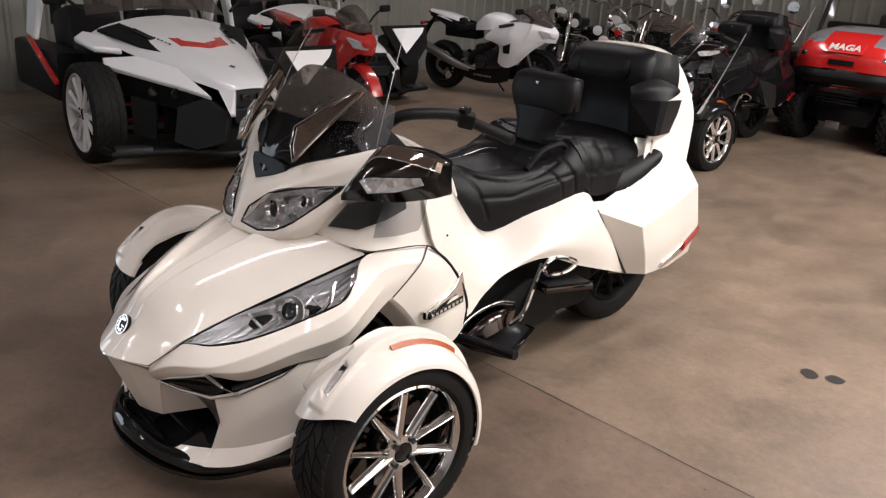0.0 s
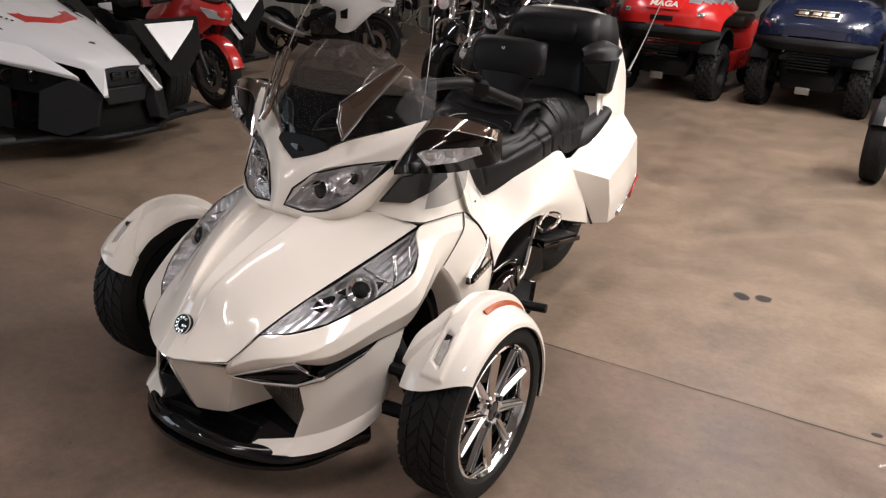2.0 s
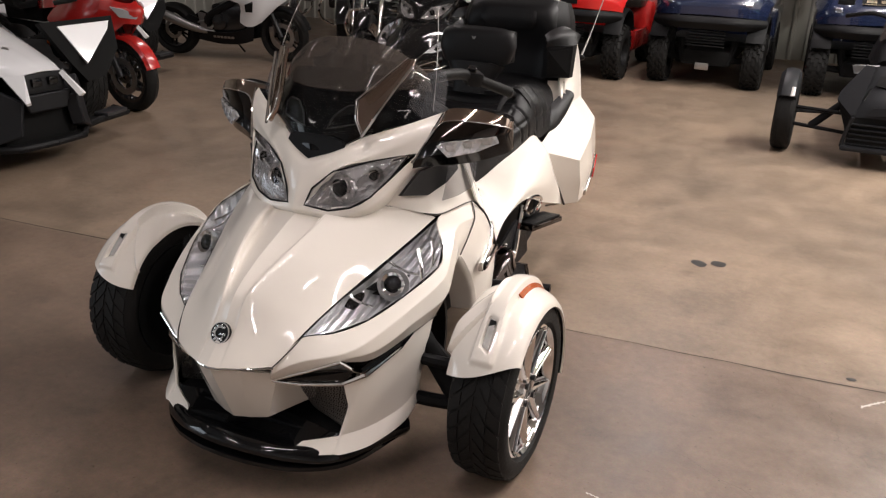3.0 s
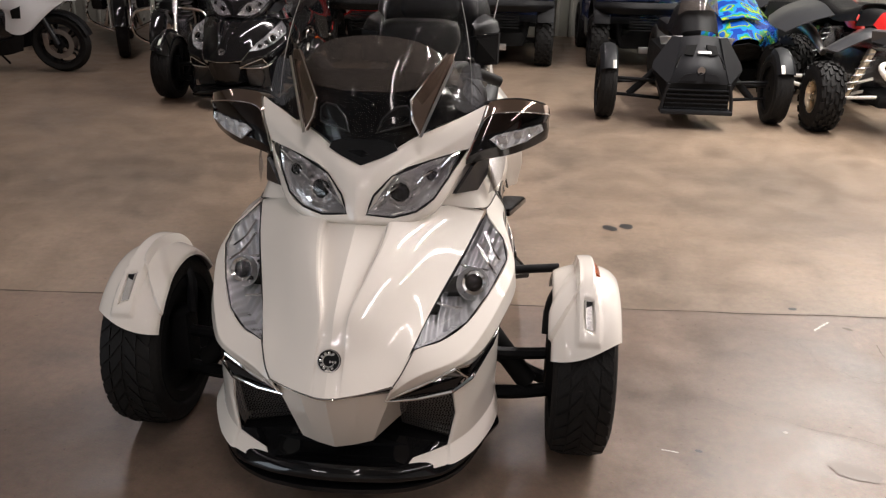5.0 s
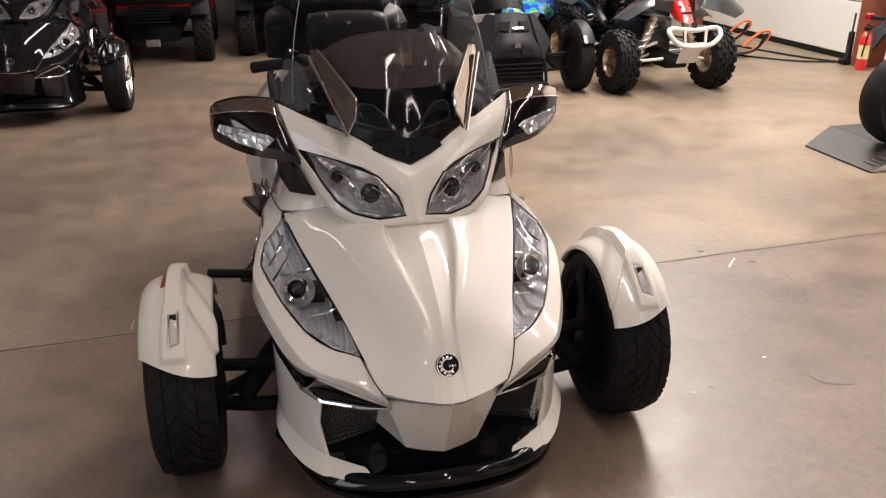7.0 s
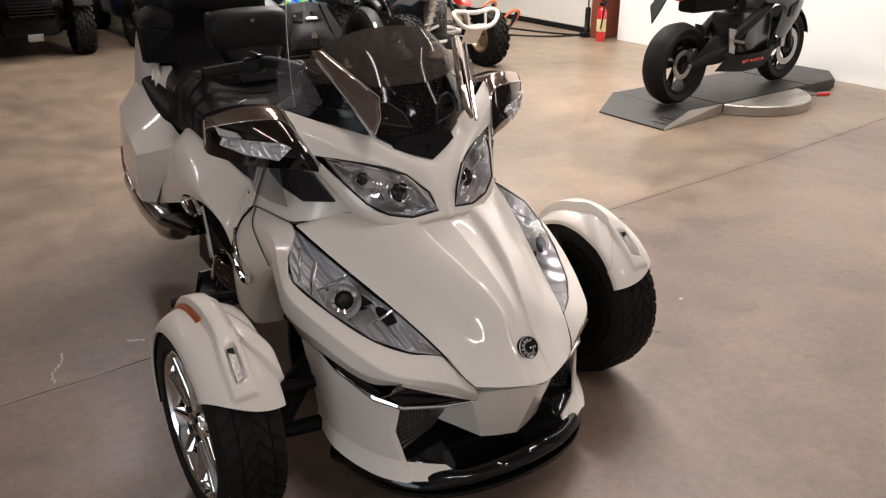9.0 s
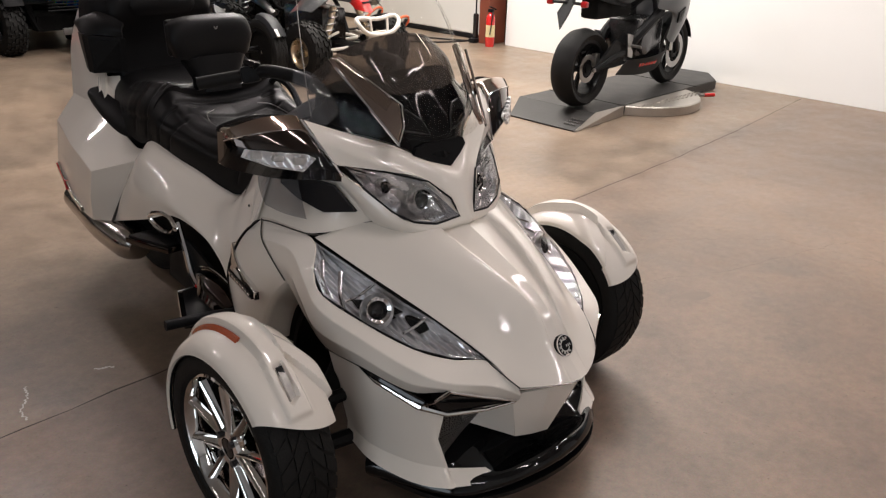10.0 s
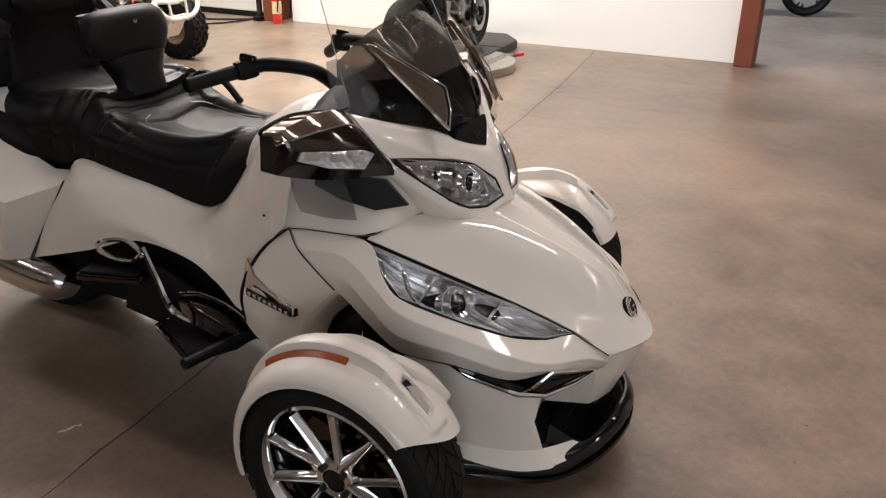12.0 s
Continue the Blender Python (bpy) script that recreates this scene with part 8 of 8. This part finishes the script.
def cruiser():
    """A black cruiser, nose towards -y, front axle at y -0.8."""
    c = thing("cruiser_motorcycle", "black cruiser motorcycle with chrome engine and forks", "motorcycle", group="parked machines")
    for y, w, nm in ((-0.82, 0.13, "front_wheel"), (0.80, 0.17, "rear_wheel")):
        wh = new(nm)
        wh.parent = c
        wh.matrix_basis = Matrix.Translation((0, y, 0.32))
        subs = [("tyre", tyre_mesh(w, 0.32, 0.225), RUBBER), ("rim", rim_mesh(w, 0.225, 1), CHROME), ("hub", lathe([(-0.06, 0), (-0.06, 0.05), (0.06, 0.05), (0.06, 0)], 20), CHROME)]
        for k in range(10):
            q = 2 * math.pi * k / 10
            subs.append(("spoke", pipe([(0, 0.04 * math.cos(q), 0.04 * math.sin(q)), (0, 0.21 * math.cos(q), 0.21 * math.sin(q))], 0.009, 2, 6), CHROME))
        for nm2, bm, m in subs:
            o = part(nm2, bm, m, None)
            o.parent = wh
        part("mudguard", lathe([(-w * 0.6, 0.33), (-w * 0.45, 0.36), (0, 0.37), (w * 0.45, 0.36), (w * 0.6, 0.33)], 22, "X", (0, y, 0.32), None, (40, 170) if y < 0 else (0, 130)), GLOSS, c)
    for s in (1, -1):
        part("fork_leg", pipe([(0.10 * s, -0.82, 0.32), (0.105 * s, -0.66, 0.65), (0.11 * s, -0.50, 1.0)], 0.027, 3, 10), CHROME, c)
        part("handlebar", pipe(twin([(0.05, -0.46, 1.06), (0.20, -0.40, 1.16), (0.40, -0.22, 1.10)], s), 0.014, 5, 8), CHROME, c)
        part("mirror", lathe([(-0.01, 0), (-0.01, 0.06), (0.01, 0.06), (0.015, 0)], 16, "Y", (0.36 * s, -0.40, 1.28)), CHROME, c)
        part("auxiliary_lamp", lathe([(-0.60, 0), (-0.66, 0.05), (-0.70, 0.06), (-0.705, 0)], 18, "Y", (0.20 * s, 0, 0.82)), REFLECT, c)
        part("crash_bar", pipe(twin([(0.10, -0.38, 0.65), (0.34, -0.36, 0.60), (0.36, -0.36, 0.38), (0.12, -0.32, 0.24)], s), 0.016, 5, 8), CHROME, c)
        part("saddlebag", block((0.22, 0.55, 0.32), (0.27 * s, 0.78, 0.56), 0.06), GLOSS, c)
        part("exhaust", pipe(twin([(0.14, -0.15, 0.50), (0.20, 0.0, 0.28), (0.24, 0.5, 0.26), (0.26, 1.05, 0.28)], s), [0.025, 0.03, 0.045, 0.045], 5, 12), CHROME, c)
        for k in range(6):
            part("cylinder_fin", block((0.20, 0.22, 0.012), (0.06 * s, -0.02 + 0.05 * s, 0.50 + 0.04 * k), 0.004, (0, 0, 0)), STEEL, c)
    part("headlamp", lathe([(-0.48, 0.04), (-0.56, 0.095), (-0.66, 0.10), (-0.69, 0.095), (-0.70, 0)], 26, "Y", (0, 0, 0.92)), CHROME, c)
    part("windscreen", sheet([[(0, -0.60, 1.02), (0.20, -0.56, 1.02), (0.30, -0.50, 1.05)], [(0, -0.50, 1.30), (0.18, -0.48, 1.29), (0.26, -0.44, 1.26)], [(0, -0.42, 1.48), (0.12, -0.41, 1.46), (0.18, -0.38, 1.42)]], 3, 4, True, thick=0), CLEAR, c)
    part("tank", sheet([[(0, -0.40, 0.86), (0.10, -0.40, 0.84), (0.12, -0.38, 0.74)], [(0, -0.20, 0.95), (0.16, -0.18, 0.92), (0.20, -0.18, 0.76)], [(0, 0.10, 0.90), (0.12, 0.10, 0.87), (0.14, 0.10, 0.74)]], 5, 5, True), GLOSS, c)
    part("seat", block((0.34, 0.75, 0.13), (0, 0.42, 0.76), 0.05), LEATHER, c)
    part("engine", block((0.32, 0.50, 0.32), (0, 0.02, 0.38), 0.07), DARKCHROME, c)
    part("frame", block((0.16, 1.2, 0.16), (0, 0.1, 0.64), 0.04), DARK, c)
    return c


cruiser_a = place(cruiser(), -3.35, 6.55, 14)
for cx, cy, cr in ((-4.55, 7.75, 25), (-2.35, 7.35, 4), (-5.9, 8.2, 30), (-3.5, 8.6, 10)):
    copy_thing(cruiser_a, pose(cx, cy, 0, 0, 0, cr))


def jet_ski():
    j = thing("personal_watercraft", "blue and green patterned watercraft in the back row", "watercraft", group="parked machines")
    hull = [[(0, -1.2, 0.55), (0.10, -1.15, 0.52), (0.14, -1.10, 0.45)], [(0, -0.7, 0.75), (0.40, -0.6, 0.62), (0.48, -0.55, 0.45)], [(0, 0.0, 0.78), (0.50, 0.0, 0.62), (0.58, 0.0, 0.45)], [(0, 1.5, 0.70), (0.50, 1.5, 0.60), (0.56, 1.5, 0.45)]]
    part("deck", sheet(hull, 5, 4, True), BLUEPAINT, j)
    part("hull", sheet([[(0, -1.2, 0.50), (0.14, -1.12, 0.46), (0.16, -1.10, 0.44)], [(0, -0.6, 0.22), (0.35, -0.58, 0.30), (0.50, -0.55, 0.45)], [(0, 1.5, 0.20), (0.40, 1.5, 0.26), (0.58, 1.5, 0.45)]], 5, 4, True), MATTE, j)
    for s in (1, -1):
        part("graphic", facet(twin([(0.30, -0.62, 0.70), (0.47, -0.50, 0.58), (0.52, -0.10, 0.62), (0.36, -0.20, 0.74)], s), 0.01, (0, 0, 0)), GREENPAINT, j)
        part("handlebar", pipe(twin([(0.04, -0.10, 1.0), (0.34, 0.05, 1.0)], s), 0.02, 3, 8), MATTE, j)
    part("hatch", sheet([[(0, -0.95, 0.72), (0.20, -0.9, 0.68)], [(0, -0.3, 0.98), (0.26, -0.3, 0.84)], [(0, 0.05, 1.0), (0.22, 0.05, 0.84)]], 5, 4, True), BLUEPAINT, j)
    part("seat", block((0.36, 1.1, 0.22), (0, 0.75, 0.86), 0.08), LEATHER, j)
    part("cradle", block((0.7, 1.9, 0.20), (0, 0.2, 0.10), 0.03), DARK, j)
    return j


watercraft = place(jet_ski(), 2.46, 7.15, 3)


def snowmobile():
    s_ = thing("snowmobile", "grey snowmobile with orange ski tips beside the door", "snowmobile", group="parked machines")
    for s in (1, -1):
        part("ski", pipe(twin([(0.45, -1.02, 0.26), (0.45, -0.92, 0.10), (0.45, -0.70, 0.035), (0.45, 0.10, 0.03)], s), 0.055, 5, 8, flat=0.25), MATTE, s_)
        part("ski_tip", pipe(twin([(0.45, -0.86, 0.06), (0.45, -1.02, 0.20), (0.45, -1.04, 0.28), (0.45, -0.94, 0.27), (0.45, -0.78, 0.12)], s), 0.016, 5, 8), ORANGE, s_)
        part("ski_leg", pipe(twin([(0.45, -0.30, 0.06), (0.36, -0.25, 0.32), (0.22, -0.20, 0.48)], s), 0.025, 3, 8), MATTE, s_)
    part("nose", sheet([[(0, -0.85, 0.45), (0.16, -0.80, 0.44), (0.28, -0.7, 0.40)], [(0, -0.5, 0.75), (0.28, -0.45, 0.70), (0.40, -0.40, 0.50)], [(0, 0.1, 1.0), (0.25, 0.1, 0.92), (0.36, 0.1, 0.60)]], 5, 4, True), GREYPAINT2, s_)
    part("seat", block((0.34, 1.3, 0.25), (0, 0.85, 0.70), 0.08), LEATHER, s_)
    part("tunnel", block((0.40, 1.9, 0.30), (0, 0.95, 0.42), 0.05), DARK, s_)
    part("track", block((0.38, 1.9, 0.26), (0, 0.95, 0.13), 0.10), RUBBER, s_)
    part("screen", sheet([[(0, -0.35, 0.85), (0.22, -0.3, 0.82)], [(0, 0.0, 1.18), (0.2, 0.02, 1.12)]], 4, 4, True, thick=0), SMOKED, s_)
    return s_


sled = place(snowmobile(), 4.38, 6.70, 70)

# ---- lift with turntable ----
PLATE = mat("worn_black_deck", (0.032, 0.030, 0.028), 0.55, 0.1, 0, 0.3, 6, 0.4, 60)
TREADPLATE = mat("bare_tread_plate", (0.42, 0.39, 0.35), 0.4, 0.8, 0, 0.2, 10, 0.4, 40)
lift = thing("motorcycle_lift", "low black motorcycle platform with a bare metal turntable disc", "platform")
part("deck", slab([(3.62, 2.03), (5.62, 2.10), (5.92, 2.34), (5.90, 2.66), (5.60, 2.84), (3.62, 2.78)], 0.078, pose(0, 0, 0.008), 0.006), PLATE, lift, "", False)
part("ramp", facet([(3.30, 1.97, 0.012), (3.62, 2.03, 0.086), (3.62, 2.78, 0.086), (3.30, 2.60, 0.012)], 0.03, (3.5, 2.4, -1)), PLATE, lift, "", False)
part("ramp_edge", facet([(3.30, 1.965, 0.01), (3.64, 2.022, 0.088), (4.02, 2.03, 0.088), (4.02, 2.03, 0.004), (3.34, 1.965, 0.004)], 0.012, (3.6, 2.4, 0.05)), TREADPLATE, lift, "", False)
part("turntable", lathe([(0.004, 0.0), (0.004, 0.54), (0.070, 0.54), (0.078, 0.53), (0.078, 0)], 64, "Z", (4.55, 2.27, 0)), TREADPLATE, lift, "bare metal turntable")
part("gap_line", block((0.008, 0.76, 0.003), (4.02, 2.41, 0.0875), 0), DARK, lift, "", False)
part("gap_line", block((0.008, 0.76, 0.003), (5.20, 2.45, 0.0875), 0), DARK, lift, "", False)
bm = bmesh.new()
for i in range(26):
    for j in range(3):
        block((0.022, 0.008, 0.004), (4.12 + 0.035 * i, 1.90 + 0.03 * j + 0.012 * (i % 2), 0.080), 0, (0, 0, 45 if (i + j) % 2 else -45), bm)
tagged(part("tread_lugs", bm, TREADPLATE, lift, "", False), kind="stuff")
for i in range(3):
    for j in range(4):
        part("ramp_hole", lathe([(0, 0.012), (0.004, 0.012), (0.004, 0.006), (0, 0.006)], 10, "Z", (3.37 + 0.045 * i, 2.02 + 0.03 * j, 0.032 + 0.0105 * i)), GRILLE, lift)
part("lever", pipe([(4.98, 1.93, 0.06), (5.09, 1.87, 0.06)], 0.012, 2, 8), STEEL, lift)
part("lever_grip", pipe([(5.04, 1.895, 0.06), (5.13, 1.85, 0.06)], 0.018, 2, 10), REDPAINT2, lift, "red lever grip")

# ---- by the door ----
ext = thing("fire_extinguisher", "red fire extinguisher with a pale label on the floor", "fire extinguisher", (5.72, 5.06, 0))
part("cylinder", lathe([(0.0, 0.0), (0.0, 0.062), (0.03, 0.068), (0.40, 0.068), (0.45, 0.05), (0.47, 0.025), (0.49, 0.022), (0.49, 0)], 28, "Z", (5.72, 5.06, 0)), REDPAINT2, ext)
part("paper_label", lathe([(0.14, 0.0692), (0.31, 0.0692)], 14, "Z", (5.72, 5.06, 0), None, (150, 300)), mat("label_paper", (0.62, 0.52, 0.28), 0.6, 0, 0, 0.2, 30), ext)
part("valve", block((0.05, 0.09, 0.05), (5.72, 5.06, 0.51), 0.012), MATTE, ext)
part("handle", block((0.02, 0.14, 0.018), (5.72, 5.02, 0.55), 0.006, (12, 0, 0)), MATTE, ext)
part("hose", pipe([(5.72, 5.02, 0.50), (5.66, 4.97, 0.44), (5.645, 4.98, 0.28), (5.65, 5.0, 0.18)], 0.010, 5, 8), MATTE, ext)
ext.scale = (0.8, 0.8, 0.8)
cab = thing("floor_cable", "black cable lying on the concrete by the door", "cable", (5.6, 5.4, 0))
part("cable", pipe([(5.84, 5.35, 0.012), (5.55, 5.9, 0.012), (5.30, 6.8, 0.012), (5.0, 7.6, 0.012), (4.6, 8.6, 0.012)], 0.011, 8, 6), RUBBER, cab)
cab2 = thing("floor_cable", "black cable lying on the concrete by the door", "cable", (5.6, 5.6, 0))
part("cable", pipe([(5.82, 5.45, 0.012), (5.35, 5.62, 0.012), (4.9, 6.2, 0.012), (4.5, 7.1, 0.012)], 0.010, 8, 6), RUBBER, cab2)
tools = thing("floor_jack", "small dark jack standing against the door post", "jack", (5.78, 5.36, 0))
part("base", block((0.12, 0.10, 0.05), (5.78, 5.36, 0.03), 0.01), MATTE, tools)
part("column", block((0.05, 0.05, 0.30), (5.80, 5.37, 0.19), 0.01), DARKCHROME, tools)
part("handle", pipe([(5.80, 5.37, 0.32), (5.83, 5.40, 0.52)], 0.010, 2, 8), MATTE, tools)
